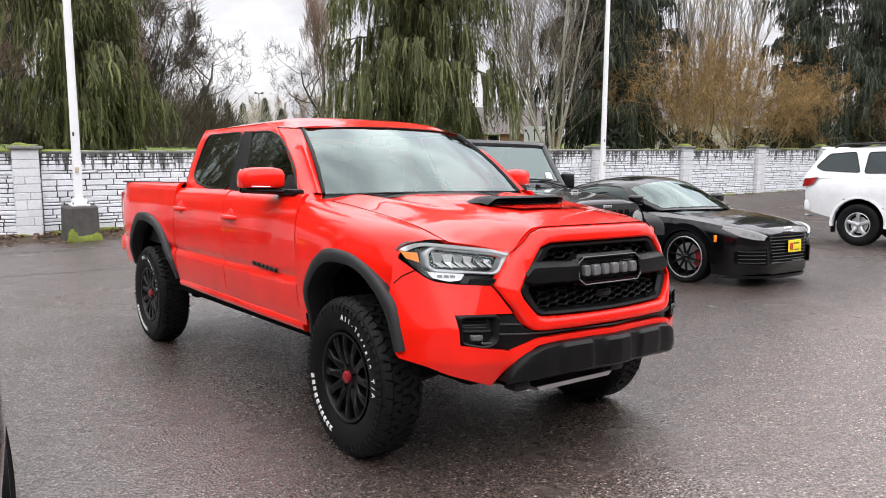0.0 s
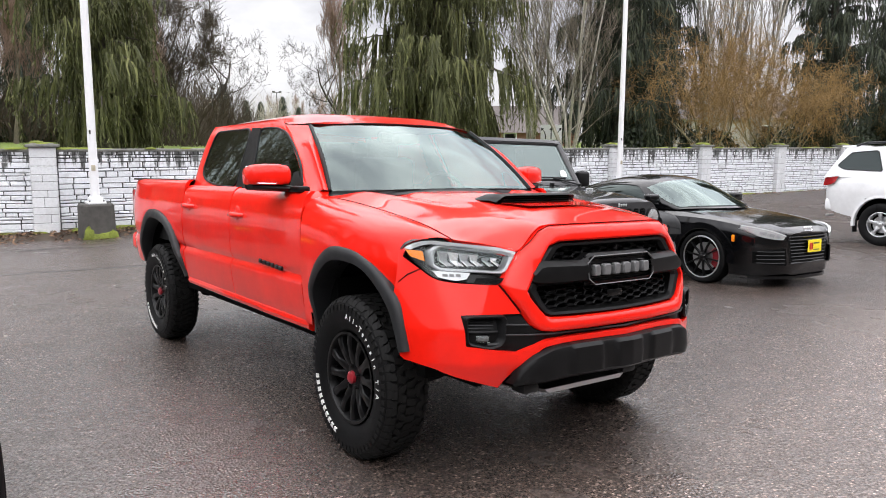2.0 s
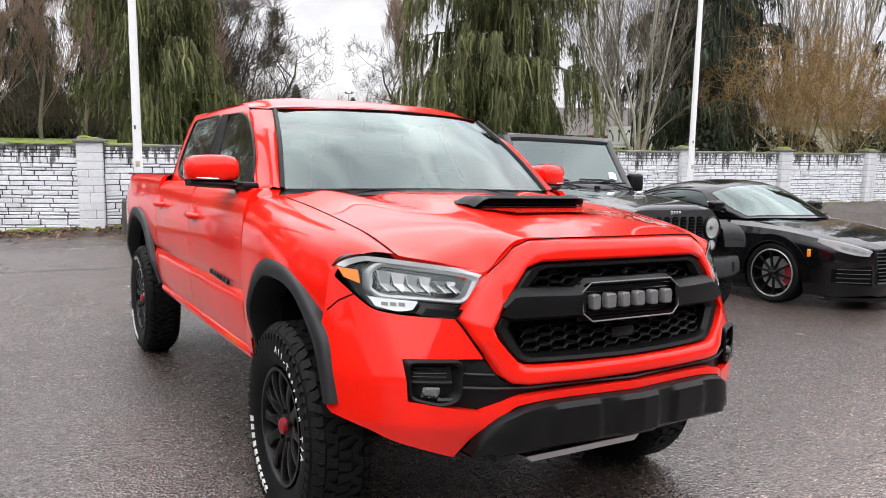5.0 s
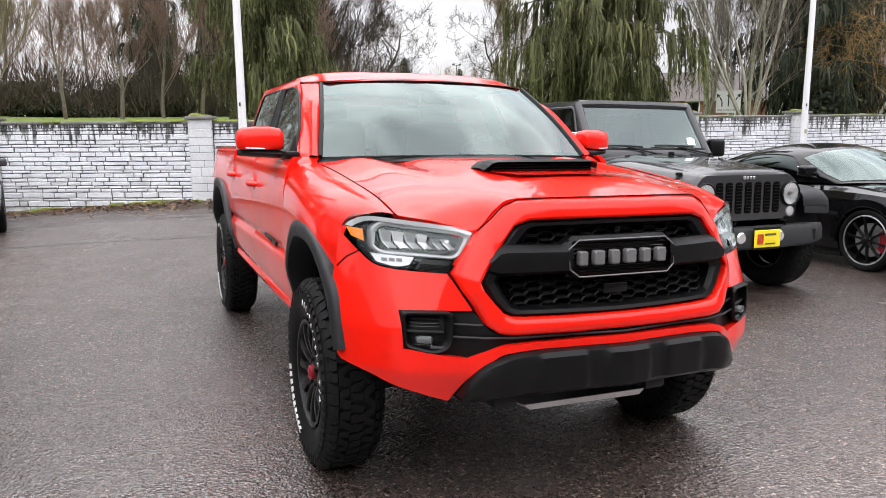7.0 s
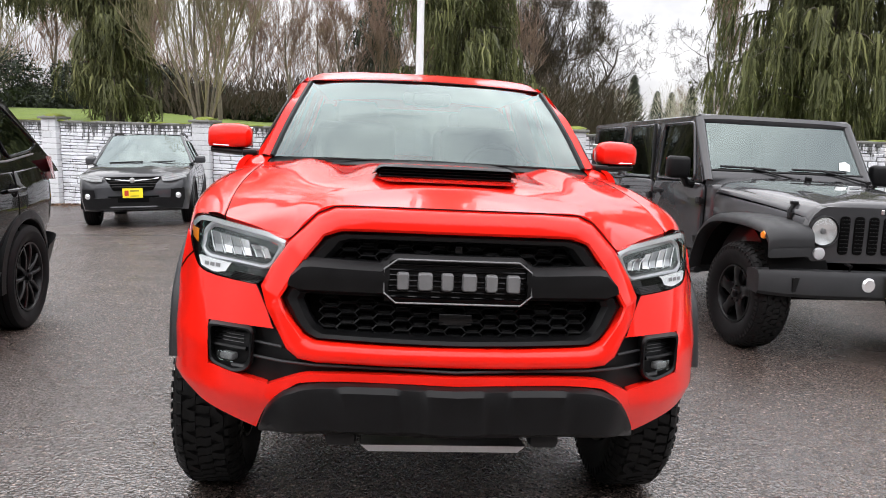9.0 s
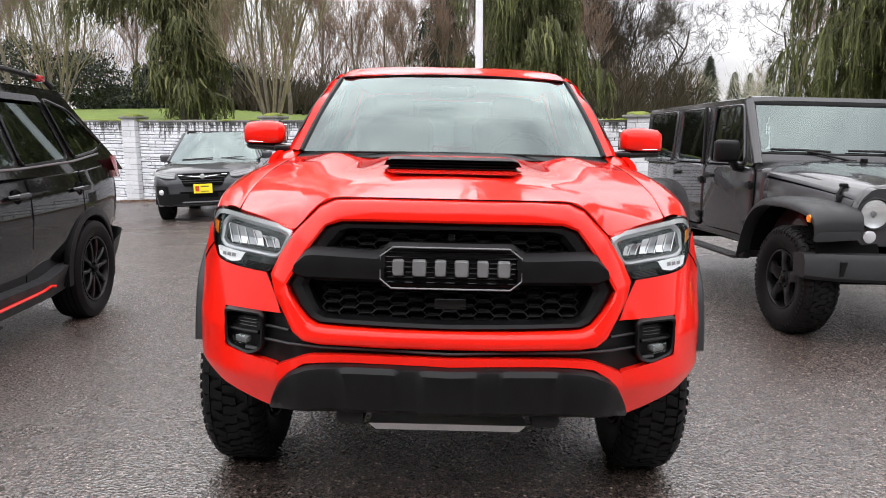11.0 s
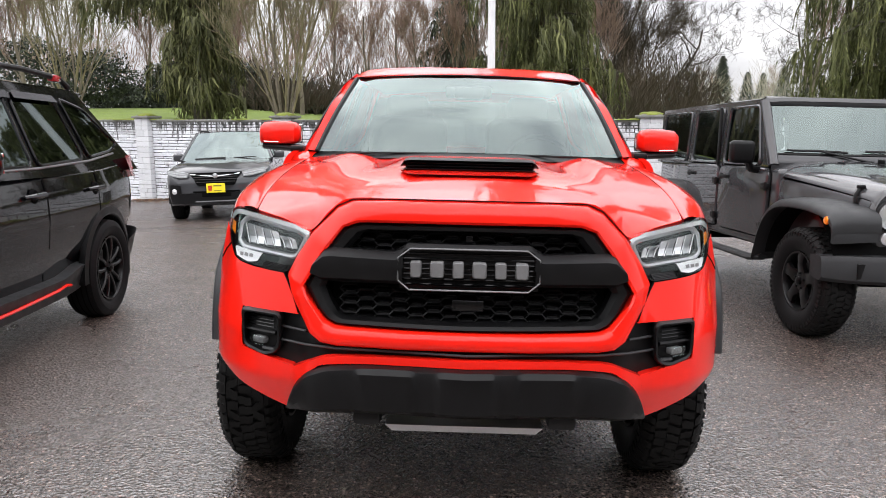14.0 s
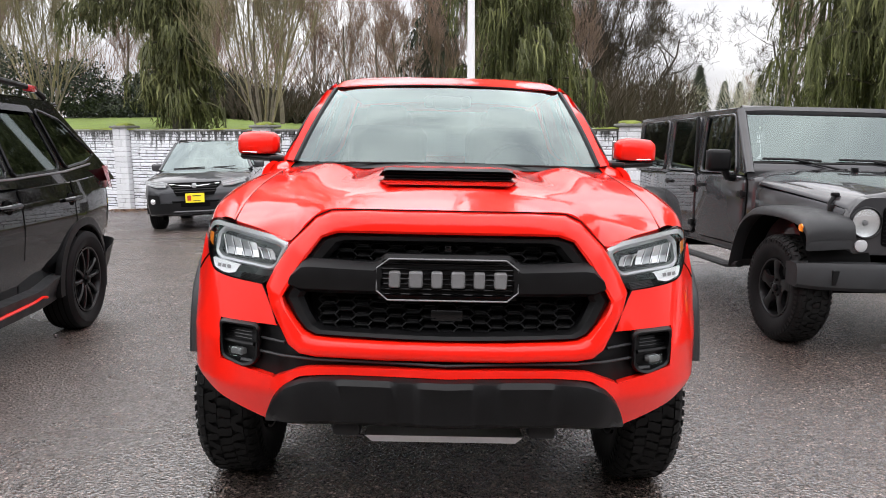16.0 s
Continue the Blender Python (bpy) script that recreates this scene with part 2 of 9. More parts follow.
# ---- ground ----
def make_lot():
    bm = bmesh.new()
    # one sheet to the horizon, finer near the cars
    def cuts(lo, hi):
        vs = [lo * 60, lo * 12, lo * 3]
        n_ = int((hi - lo) / 1.0)
        vs += [lo + (hi - lo) * i / n_ for i in range(n_ + 1)]
        return vs + [hi * 3, hi * 12, hi * 60]
    xs, ys = cuts(-30, 40), cuts(-30, 24)
    grid = [[bm.verts.new((x, y, lot(x, y) if y < 26 else lot(x, 18) - 0.3)) for x in xs] for y in ys]
    for j in range(len(ys) - 1):
        for i in range(len(xs) - 1):
            bm.faces.new((grid[j][i], grid[j][i + 1], grid[j + 1][i + 1], grid[j + 1][i]))
    return tagged(part("ground", bm, ASPHALT, None, "", 40), "dark wet asphalt of a car lot, patchy, with a paler lane and a darker side", "ground", kind="structure")


make_lot()
# ---- shaping kit ----
def spline(*pts):
    """A smooth function through (t, value) pairs."""
    ts = [p[0] for p in pts]
    vs = [p[1] for p in pts]
    n_ = len(pts)
    ms = []
    for i in range(n_):
        a_, b_ = max(0, i - 1), min(n_ - 1, i + 1)
        ms.append((vs[b_] - vs[a_]) / (ts[b_] - ts[a_]))

    def at(t):
        if t <= ts[0]:
            return vs[0]
        if t >= ts[-1]:
            return vs[-1]
        i = max(k for k in range(n_ - 1) if ts[k] <= t)
        h_ = ts[i + 1] - ts[i]
        s_ = (t - ts[i]) / h_
        return ((1 + 2 * s_) * (1 - s_) ** 2 * vs[i] + s_ * (1 - s_) ** 2 * h_ * ms[i]
                + s_ * s_ * (3 - 2 * s_) * vs[i + 1] + s_ * s_ * (s_ - 1) * h_ * ms[i + 1])
    return at


def steps(a_, b_, n_):
    return [a_ + (b_ - a_) * i / n_ for i in range(n_ + 1)]


def along(points, n_, soft=False):
    """n_ + 1 points evenly spaced along a polyline, or along the smooth curve through it."""
    pts = [Vector(p) for p in points]
    if soft and len(pts) > 2:
        fine = []
        for i in range(len(pts) - 1):
            p0, p1, p2, p3 = pts[max(0, i - 1)], pts[i], pts[i + 1], pts[min(len(pts) - 1, i + 2)]
            for k in range(8):
                s_ = k / 8
                fine.append(0.5 * ((2 * p1) + (p2 - p0) * s_ + (2 * p0 - 5 * p1 + 4 * p2 - p3) * s_ ** 2 + (3 * p1 - p0 - 3 * p2 + p3) * s_ ** 3))
        pts = fine + [pts[-1]]
    lens_ = [0.0]
    for a_, b_ in zip(pts, pts[1:]):
        lens_.append(lens_[-1] + (b_ - a_).length)
    out, k = [], 0
    for i in range(n_ + 1):
        d_ = lens_[-1] * i / n_
        while k < len(pts) - 2 and lens_[k + 1] < d_:
            k += 1
        seg = max(1e-9, lens_[k + 1] - lens_[k])
        out.append(pts[k].lerp(pts[k + 1], min(1, max(0, (d_ - lens_[k]) / seg))))
    return out


def weave(bm, rows, closed=False, skip=None):
    """Faces between rows of points. skip(face centre) leaves a face out."""
    vr = [[bm.verts.new(p) for p in r_] for r_ in rows]
    for a_, b_ in zip(vr, vr[1:]):
        n_ = len(a_)
        for i in range(n_ if closed else n_ - 1):
            q = (a_[i], a_[(i + 1) % n_], b_[(i + 1) % n_], b_[i])
            if skip and skip(sum((v.co for v in q), Vector()) / 4):
                continue
            if len({tuple(round(c, 5) for c in v.co) for v in q}) > 2:
                bm.faces.new(q)
    return vr


def strip(bm, a_, b_, nu, nv, surf=None, soft=True, lift=0.0, lip=0.0, skip=None, bulge=0.0, side=1):
    """A curved band between two edges. Edges of (x, z) pairs lie on surf(x, z); lip turns the rims back."""
    A, B = along(a_, nu, soft), along(b_, nu, soft)
    rows = []
    for j in range(nv + 1):
        r_ = []
        for i in range(nu + 1):
            p = A[i].lerp(B[i], j / nv)
            if surf:
                p = Vector((p.x, surf(p.x, p.y) + lift, p.y))
            p.y -= bulge * math.sin(math.pi * j / nv)
            r_.append(Vector((p.x * side, p.y, p.z)))
        rows.append(r_)
    if lip:
        rows = [[Vector((p.x, p.y + lip, p.z)) for p in rows[0]]] + rows + [[Vector((p.x, p.y + lip, p.z)) for p in rows[-1]]]
    weave(bm, rows, False, skip)


def tidy(bm, merge=0.0004):
    bmesh.ops.remove_doubles(bm, verts=bm.verts, dist=merge)
    bmesh.ops.recalc_face_normals(bm, faces=bm.faces)
    return bm


def box(bm, c_, s_, bevel=0.0, seg=2, m=None):
    r_ = bmesh.ops.create_cube(bm, size=1)
    for v in r_["verts"]:
        v.co = Vector((v.co.x * s_[0] + c_[0], v.co.y * s_[1] + c_[1], v.co.z * s_[2] + c_[2]))
    vs = r_["verts"]
    if bevel:
        g_ = bmesh.ops.bevel(bm, geom=list({e for v in vs for e in v.link_edges}), offset=bevel, segments=seg, profile=0.5, affect="EDGES")
        vs = list({v for f_ in g_["faces"] for v in f_.verts} | {v for v in vs if v.is_valid})
    if m is not None:
        for v in {v2 for v in vs for f_ in v.link_faces for v2 in f_.verts}:
            v.co = m @ v.co
    return bm


def tube(bm, path, radius, seg=8, cap=True, flat=1.0):
    """A round bar along a path; radius may be a list."""
    pts = [Vector(p) for p in path]
    rows = []
    ref = Vector((0, 0, 1))
    for i, p in enumerate(pts):
        d_ = (pts[min(i + 1, len(pts) - 1)] - pts[max(i - 1, 0)]).normalized()
        if abs(d_.dot(ref)) > 0.97:
            ref = Vector((0, 1, 0)) if abs(d_.y) < 0.9 else Vector((1, 0, 0))
        a_ = d_.cross(ref).normalized()
        b_ = a_.cross(d_)
        r_ = radius[i] if isinstance(radius, (list, tuple)) else radius
        rows.append([p + (a_ * math.cos(t) * r_ + b_ * math.sin(t) * r_ * flat) for t in (2 * math.pi * k / seg for k in range(seg))])
    vr = weave(bm, rows, True)
    if cap:
        bm.faces.new(vr[0][::-1])
        bm.faces.new(vr[-1])
    return bm


def lathe(bm, profile, seg=48, axis="X", centre=(0, 0, 0), sweep=2 * math.pi, start=0.0):
    """Turns (along, radius) pairs round an axis."""
    rows = []
    full = abs(sweep - 2 * math.pi) < 1e-6
    for a_, r_ in profile:
        ring = []
        for k in range(seg if full else seg + 1):
            t = start + sweep * k / seg
            q = (a_, math.cos(t) * r_, math.sin(t) * r_) if axis == "X" else (math.cos(t) * r_, a_, math.sin(t) * r_) if axis == "Y" else (math.cos(t) * r_, math.sin(t) * r_, a_)
            ring.append(Vector(q) + Vector(centre))
        rows.append(ring)
    weave(bm, rows, full)
    return bm


def rounded(poly, r_, n_=4):
    """Polygon with its corners rounded."""
    out = []
    k = len(poly)
    for i in range(k):
        p0, p1, p2 = (Vector(poly[(i + d_) % k]) for d_ in (-1, 0, 1))
        a_, b_ = (p0 - p1), (p2 - p1)
        d_ = min(r_, a_.length * 0.45, b_.length * 0.45)
        s_, e_ = p1 + a_.normalized() * d_, p1 + b_.normalized() * d_
        for j in range(n_ + 1):
            t = j / n_
            out.append(s_ * (1 - t) ** 2 + p1 * 2 * t * (1 - t) + e_ * t * t)
    return out


def slab(bm, poly3, back, inset=0.0):
    """A plate: a polygon of 3D points, with a rim that goes back by a vector."""
    n_ = len(poly3)
    c_ = sum((Vector(p) for p in poly3), Vector()) / n_
    rim = [bm.verts.new(p) for p in poly3]
    bk = [bm.verts.new(Vector(p) + Vector(back)) for p in poly3]
    if inset:
        fr = [bm.verts.new(Vector(p).lerp(c_, inset) - Vector(back) * 0.3) for p in poly3]
        for i in range(n_):
            bm.faces.new((rim[i], rim[(i + 1) % n_], fr[(i + 1) % n_], fr[i]))
        bm.faces.new(fr)
    else:
        bm.faces.new(rim)
    for i in range(n_):
        bm.faces.new((rim[i], bk[i], bk[(i + 1) % n_], rim[(i + 1) % n_]))
    return bm


def inside(poly, a_, b_):
    hit, j = False, len(poly) - 1
    for i in range(len(poly)):
        (x1, y1), (x2, y2) = poly[i], poly[j]
        if (y1 > b_) != (y2 > b_) and a_ < (x2 - x1) * (b_ - y1) / (y2 - y1) + x1:
            hit = not hit
        j = i
    return hit


def both(make, name, material, parent, label="", angle=35):
    """The same part on both sides of a car: make(bm, side)."""
    made = []
    for side in (-1, 1):
        bm = bmesh.new()
        make(bm, side)
        tidy(bm)
        made.append(part(name, bm, material, parent, label, angle))
    return made


def merged(make, name, material, parent=None, label="", angle=35):
    bm = bmesh.new()
    make(bm)
    tidy(bm)
    return part(name, bm, material, parent, label, angle)


# ---- car materials ----
def make_glass(name, tint, gloss, rough=0.02, gain=1.6):
    """Window glass: a tinted see-through pane under a mirror-like surface."""
    m_ = bpy.data.materials.new(name)
    m_.use_nodes = True
    nt = m_.node_tree
    nt.nodes.remove(nt.nodes["Principled BSDF"])
    out = nt.nodes["Material Output"]
    clear = node(m_, "ShaderNodeBsdfTransparent")
    clear.inputs[0].default_value = (*tint, 1)
    shine = node(m_, "ShaderNodeBsdfGlossy", Roughness=rough)
    shine.inputs["Color"].default_value = (0.84, 0.98, 0.95, 1)
    lw = node(m_, "ShaderNodeLayerWeight", Blend=0.5)
    power = node(m_, "ShaderNodeMath")
    power.operation = "POWER"
    power.inputs[1].default_value = 4.0
    wire(m_, lw.outputs["Facing"], power.inputs[0])
    boost = node(m_, "ShaderNodeMath")
    boost.operation = "MULTIPLY_ADD"
    boost.inputs[1].default_value = 0.9
    boost.inputs[2].default_value = 0.045 * gain + gloss
    boost.use_clamp = True
    wire(m_, power.outputs[0], boost.inputs[0])
    mx = node(m_, "ShaderNodeMixShader")
    wire(m_, boost.outputs[0], mx.inputs[0])
    wire(m_, clear.outputs[0], mx.inputs[1])
    wire(m_, shine.outputs[0], mx.inputs[2])
    wire(m_, mx.outputs[0], out.inputs["Surface"])
    return m_


RED = car_paint("orange_red_paint", (0.90, 0.014, 0.006), rough=0.32, ior=1.36)

BLACK_PAINT = car_paint("black_paint", (0.003, 0.003, 0.0035), rough=0.1, coat=1.0, ior=1.36)
COUPE_PAINT = car_paint("polished_black_paint", (0.003, 0.003, 0.0035), rough=0.2, ior=1.42)
GREY_PAINT = car_paint("granite_grey_paint", (0.040, 0.0405, 0.043), 0.0, 0.0, 0.26, 1.0, 1.5)
SUB_PAINT = car_paint("magnetite_grey_paint", (0.050, 0.052, 0.056), 0.0, 0.0, 0.3)
WHITE_PAINT = car_paint("white_paint", (0.78, 0.79, 0.80), rough=0.25)
PLASTIC = speckled("black_textured_plastic", (0.005, 0.005, 0.0053), 0.40, 160, 0.3, 0.2, dist=0.001, Specular_IOR_Level=0.19)
PLASTIC_GREY = speckled("faded_black_plastic", (0.013, 0.0135, 0.0145), 0.5, 140, 0.25, 0.25, dist=0.001, Specular_IOR_Level=0.38)
PLASTIC_GLOSS = nmat("gloss_black_plastic", 0.14, 0, (0.004, 0.004, 0.0045), Specular_IOR_Level=0.35)
# near-black: stands for shade in wells, mouths and slots; also underbody parts
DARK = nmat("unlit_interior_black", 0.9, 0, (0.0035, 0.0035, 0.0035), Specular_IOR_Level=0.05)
RUBBER = speckled("tyre_rubber", (0.0055, 0.0055, 0.0058), 0.62, 60, 0.4, 0.3, dist=0.002, Specular_IOR_Level=0.13)
RUBBER_TREAD = speckled("worn_tread_rubber", (0.0085, 0.0083, 0.008), 0.65, 45, 0.45, 0.4, dist=0.002, Specular_IOR_Level=0.14)
RIM_BLACK = speckled("satin_black_alloy", (0.004, 0.004, 0.0043), 0.33, 50, 0.2, 0.0, Specular_IOR_Level=0.25)
CHROME = nmat("chrome", 0.08, 1.0, (0.82, 0.83, 0.85))
SILVER = speckled("brushed_aluminium", (0.55, 0.56, 0.57), 0.35, 60, 0.1, 0.05, metal=0.85)
GUNMETAL = speckled("grey_letter_metal", (0.17, 0.17, 0.172), 0.4, 80, 0.12, 0.05, metal=0.3)
WHITE_PLASTIC = nmat("white_lamp_trim", 0.25, 0, (0.66, 0.67, 0.68))
AMBER = nmat("amber_lens", 0.15, 0, (0.85, 0.24, 0.012), Coat_Weight=0.6)
RED_LENS = nmat("red_lens", 0.12, 0, (0.32, 0.010, 0.014), Coat_Weight=0.6)
RED_CAP = nmat("red_centre_cap", 0.35, 0, (0.26, 0.012, 0.02))
YELLOW = nmat("yellow_dealer_plate", 0.5, 0, (0.90, 0.72, 0.02))
PLATE_RED = nmat("plate_red_print", 0.5, 0, (0.55, 0.06, 0.02))
PLATE_DARK = nmat("plate_dark_print", 0.5, 0, (0.10, 0.09, 0.02))
PAPER = nmat("white_sticker", 0.6, 0, (0.80, 0.82, 0.80))
TYRE_WHITE = speckled("raised_white_lettering", (0.72, 0.72, 0.70), 0.6, 90, 0.08, 0.0)
LAMP_CLEAR = make_glass("clear_lamp_cover", (0.96, 0.97, 0.97), 0.0, 0.02, 0.9)
SCREEN_GLASS = make_glass("windscreen_glass", (0.43, 0.49, 0.475), 0.075, 0.02, 1.0)
UPRIGHT_GLASS = make_glass("flat_windscreen_glass", (0.27, 0.34, 0.33), 0.08, 0.02, 1.0)
WET_SCREEN = make_glass("wet_windscreen_glass", (0.16, 0.18, 0.18), 0.13, 0.02, 1.0)
REAR_GLASS = make_glass("grey_rear_glass", (0.30, 0.33, 0.33), 0.0, 0.02, 0.9)
HEADLINER = speckled("pale_headliner_cloth", (0.42, 0.42, 0.41), 0.9, 60, 0.1, 0.2)
SMOKED_GLASS = make_glass("smoked_side_glass", (0.10, 0.108, 0.108), 0.045, 0.02, 1.2)
TINT_GLASS = make_glass("dark_privacy_glass", (0.012, 0.012, 0.013), 0.0, 0.02, 1.1)
REFLECTOR = nmat("lamp_reflector", 0.18, 0.7, (0.80, 0.805, 0.815))
LAMP_FRAME = nmat("satin_lamp_frame", 0.3, 0.5, (0.33, 0.335, 0.345))
LAMP_SILVER = nmat("bright_lamp_reflector", 0.25, 0.4, (0.68, 0.69, 0.70))
SEAT_CLOTH = speckled("dark_seat_cloth", (0.03, 0.03, 0.032), 0.8, 70, 0.3, 0.2)


def plate(parent, m):
    """A yellow temporary plate with unreadable print, as a part."""
    p_ = merged(lambda bm: box(bm, (0, 0, 0), (0.305, 0.008, 0.152), 0.004, 1), "licence_plate", YELLOW, parent, "yellow temporary dealer plate")
    p_.matrix_basis = m
    merged(lambda bm: box(bm, (-0.09, -0.0055, 0.0), (0.06, 0.003, 0.085), 0.01, 2), "emblem", PLATE_RED, p_)
    for k, (x, z, w, h) in enumerate(((0.03, 0.035, 0.13, 0.018), (0.03, -0.005, 0.15, 0.03), (0.03, -0.045, 0.12, 0.012))):
        merged(lambda bm: box(bm, (x, -0.0055, z), (w, 0.003, h)), "print_bar", PLATE_DARK if k != 1 else YELLOW, p_)
    return p_


def tyre_mesh(R, W, rim, blocks=0, rows=5, seg=72, lug=0.012, sq=0.025):
    """A tyre round the x axis: half width W, rim radius; blocks makes a chunky tread."""
    bm = bmesh.new()
    r0 = R - (lug if blocks else 0)
    prof = [(-W * 0.72, rim - 0.004), (-W * 0.86, rim + 0.012), (-W * 0.98, rim + (R - rim) * 0.38), (-W, rim + (R - rim) * 0.6),
            (-W * 0.985, r0 - sq * 2.2), (-W * 0.93, r0 - sq), (-W * 0.82, r0 - sq * 0.3), (-W * 0.6, r0 - 0.002), (0, r0), (W * 0.6, r0 - 0.002), (W * 0.82, r0 - sq * 0.3), (W * 0.93, r0 - sq), (W * 0.985, r0 - sq * 2.2),
            (W, rim + (R - rim) * 0.6), (W * 0.98, rim + (R - rim) * 0.38), (W * 0.86, rim + 0.012), (W * 0.72, rim - 0.004)]
    lathe(bm, prof, seg)
    tidy(bm)
    return bm


def tread_mesh(R, W, blocks, lug=0.012, seed=3):
    """Interlocking tread blocks and shoulder lugs round the x axis."""
    rnd = random.Random(seed)
    bm = bmesh.new()
    step = 2 * math.pi / blocks
    for row, (xc, w) in enumerate(((-0.76, 0.30), (-0.40, 0.36), (0.0, 0.42), (0.40, 0.36), (0.76, 0.30))):
        for k in range(blocks):
            t0 = step * (k + 0.5 * (row % 2) + rnd.uniform(-0.06, 0.06))
            shoulder = row in (0, 4)
            hw = w * W * 0.5 * rnd.uniform(0.92, 1.05)
            ha = step * R * (0.42 if not shoulder else 0.43) * rnd.uniform(0.72, 1.08)
            skew = rnd.uniform(-0.7, 0.7) + (0.5 if row in (1, 3) else 0) * (1 if k % 2 else -1)
            ring = []
            for (sx, sa) in ((-1, -1), (-0.25, -1.12), (0.2, -0.85), (1, -0.95), (1, 0.9), (0.15, 1.1), (-0.3, 0.85), (-1, 1)):
                ring.append((xc * W + sx * hw, (sa * ha + sx * skew * 0.016) / R))
            def at(x, a, r_):
                edge = max(0.0, abs(x) / W - 0.60)
                rr = r_ - edge * edge * 0.30
                return Vector((x, math.cos(t0 + a) * rr, math.sin(t0 + a) * rr))
            top = [bm.verts.new(at(x, a, R)) for x, a in ring]
            low = [bm.verts.new(at(x * 1.01, a * 1.08, R - lug * 1.3)) for x, a in ring]
            bm.faces.new(top)
            for i in range(8):
                bm.faces.new((top[i], low[i], low[(i + 1) % 8], top[(i + 1) % 8]))
            if shoulder:
                # the lug runs down the sidewall
                sgn = -1 if xc < 0 else 1
                x_out = sgn * W * 0.985
                pts = [Vector((sgn * W * 0.95, math.cos(t0 + a) * rr, math.sin(t0 + a) * rr)) for a, rr in ((-0.3 * step, R - 0.036), (0.3 * step, R - 0.036), (0.22 * step, R - 0.062 - 0.012 * (k % 2)), (-0.25 * step, R - 0.062 - 0.012 * (k % 2)))]
                a_ = [bm.verts.new(p) for p in pts]
                b_ = [bm.verts.new(Vector((x_out + sgn * 0.002, p.y * 0.992, p.z * 0.992))) for p in pts]
                bm.faces.new(b_)
                for i in range(4):
                    bm.faces.new((a_[i], b_[i], b_[(i + 1) % 4], a_[(i + 1) % 4]))
    bmesh.ops.recalc_face_normals(bm, faces=bm.faces)
    return bm


def spoke_rim(parent, radius, depth, spokes, colour, width=0.03, split=0.0, cap=None, dish=0.03, lip=None, hub=0.085):
    """An alloy rim round the x axis; its face looks to -x."""
    r_ = merged(lambda bm: lathe(bm, [(-depth, radius), (-depth, radius - 0.012), (-depth + 0.012, radius - 0.018), (depth * 0.2, radius - 0.03), (depth, radius - 0.01), (depth, radius)], 48), "barrel", colour, parent)
    if lip:
        merged(lambda bm: lathe(bm, [(-depth - 0.002, radius + 0.004), (-depth - 0.005, radius - 0.004), (-depth - 0.002, radius - 0.012)], 64), "machined_lip", lip, parent)
    # a black disc stands for the shadow behind the spokes
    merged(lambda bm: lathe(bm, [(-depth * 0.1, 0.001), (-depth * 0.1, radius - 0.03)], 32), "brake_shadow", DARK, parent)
    merged(lambda bm: lathe(bm, [(-depth * 0.25, 0.02), (-depth * 0.3, radius * 0.68), (-depth * 0.2, radius * 0.68)], 40), "brake_disc", SILVER if lip else RIM_BLACK, parent)
    face = -depth + dish
    def one(bm):
        for sgn in ((-1, 1) if split else (0,)):
            inner = Vector((face - 0.004, hub * 0.75, sgn * 0.016))
            outer = Vector((-depth + 0.012, radius - 0.012, sgn * split))
            rows = []
            for j in range(5):
                t = j / 4
                c_ = inner.lerp(outer, t)
                c_.x -= 0.012 * math.sin(math.pi * t)
                w_ = width * (0.62 + 0.38 * abs(2 * t - 1))
                rows.append([c_ + Vector((0.03, 0, -w_ * 0.55)), c_ + Vector((0.004, 0, -w_ * 0.5)), c_ + Vector((-0.002, 0, -w_ * 0.3)), c_ + Vector((-0.002, 0, w_ * 0.3)), c_ + Vector((0.004, 0, w_ * 0.5)), c_ + Vector((0.03, 0, w_ * 0.55))])
            weave(bm, rows)
    first = merged(one, "spoke", colour, parent)
    for k in range(1, spokes):
        s_ = first.copy()
        scene.collection.objects.link(s_)
        s_.matrix_basis = pose(0, 0, 0, 360 * k / spokes)
    merged(lambda bm: lathe(bm, [(face - 0.012, 0.001), (face - 0.012, hub * 0.5), (face - 0.002, hub), (face + 0.03, hub)], 32), "hub", colour, parent)
    merged(lambda bm: lathe(bm, [(face - 0.034, 0.001), (face - 0.032, 0.022), (face - 0.026, 0.030), (face, 0.033)], 24), "centre_cap", cap or colour, parent)
    nut = merged(lambda bm: lathe(bm, [(face - 0.022, 0.001), (face - 0.022, 0.009), (face, 0.011)], 6, centre=(0, hub * 0.72, 0)), "wheel_nut", CHROME if lip else RIM_BLACK, parent)
    for k in range(1, 5):
        s_ = nut.copy()
        scene.collection.objects.link(s_)
        s_.matrix_basis = pose(0, 0, 0, 72 * k)
    return r_
# ---- beyond the wall: lawn, then the wall itself ----
def lawn_z(x, y):
    d_ = math.hypot(max(0, y - 14), 0)
    rise = 0.010 + 0.026 * smooth(4, 10, -x)
    return 1.15 + rise * min(d_, 16) - 0.2 * smooth(4, 12, x)


def make_lawn():
    bm = bmesh.new()
    rows = []
    for j in range(26):
        t = (j / 25) ** 2.2
        r_ = []
        for i in range(61):
            s_ = -60 + 130 * i / 60
            bx, by = wall_at(s_)
            y = by + 0.12 + 260 * t
            r_.append(Vector((bx + (bx * 1.5) * t, y, lawn_z(bx, y))))
        rows.append(r_)
    rows.insert(0, [Vector((p.x, p.y, -1.5)) for p in rows[0]])
    weave(bm, rows)
    tidy(bm)
    return tagged(part("lawn", bm, GRASS, None, "", 40), "rising mown lawn with moss behind the wall", "lawn", kind="structure")


make_lawn()


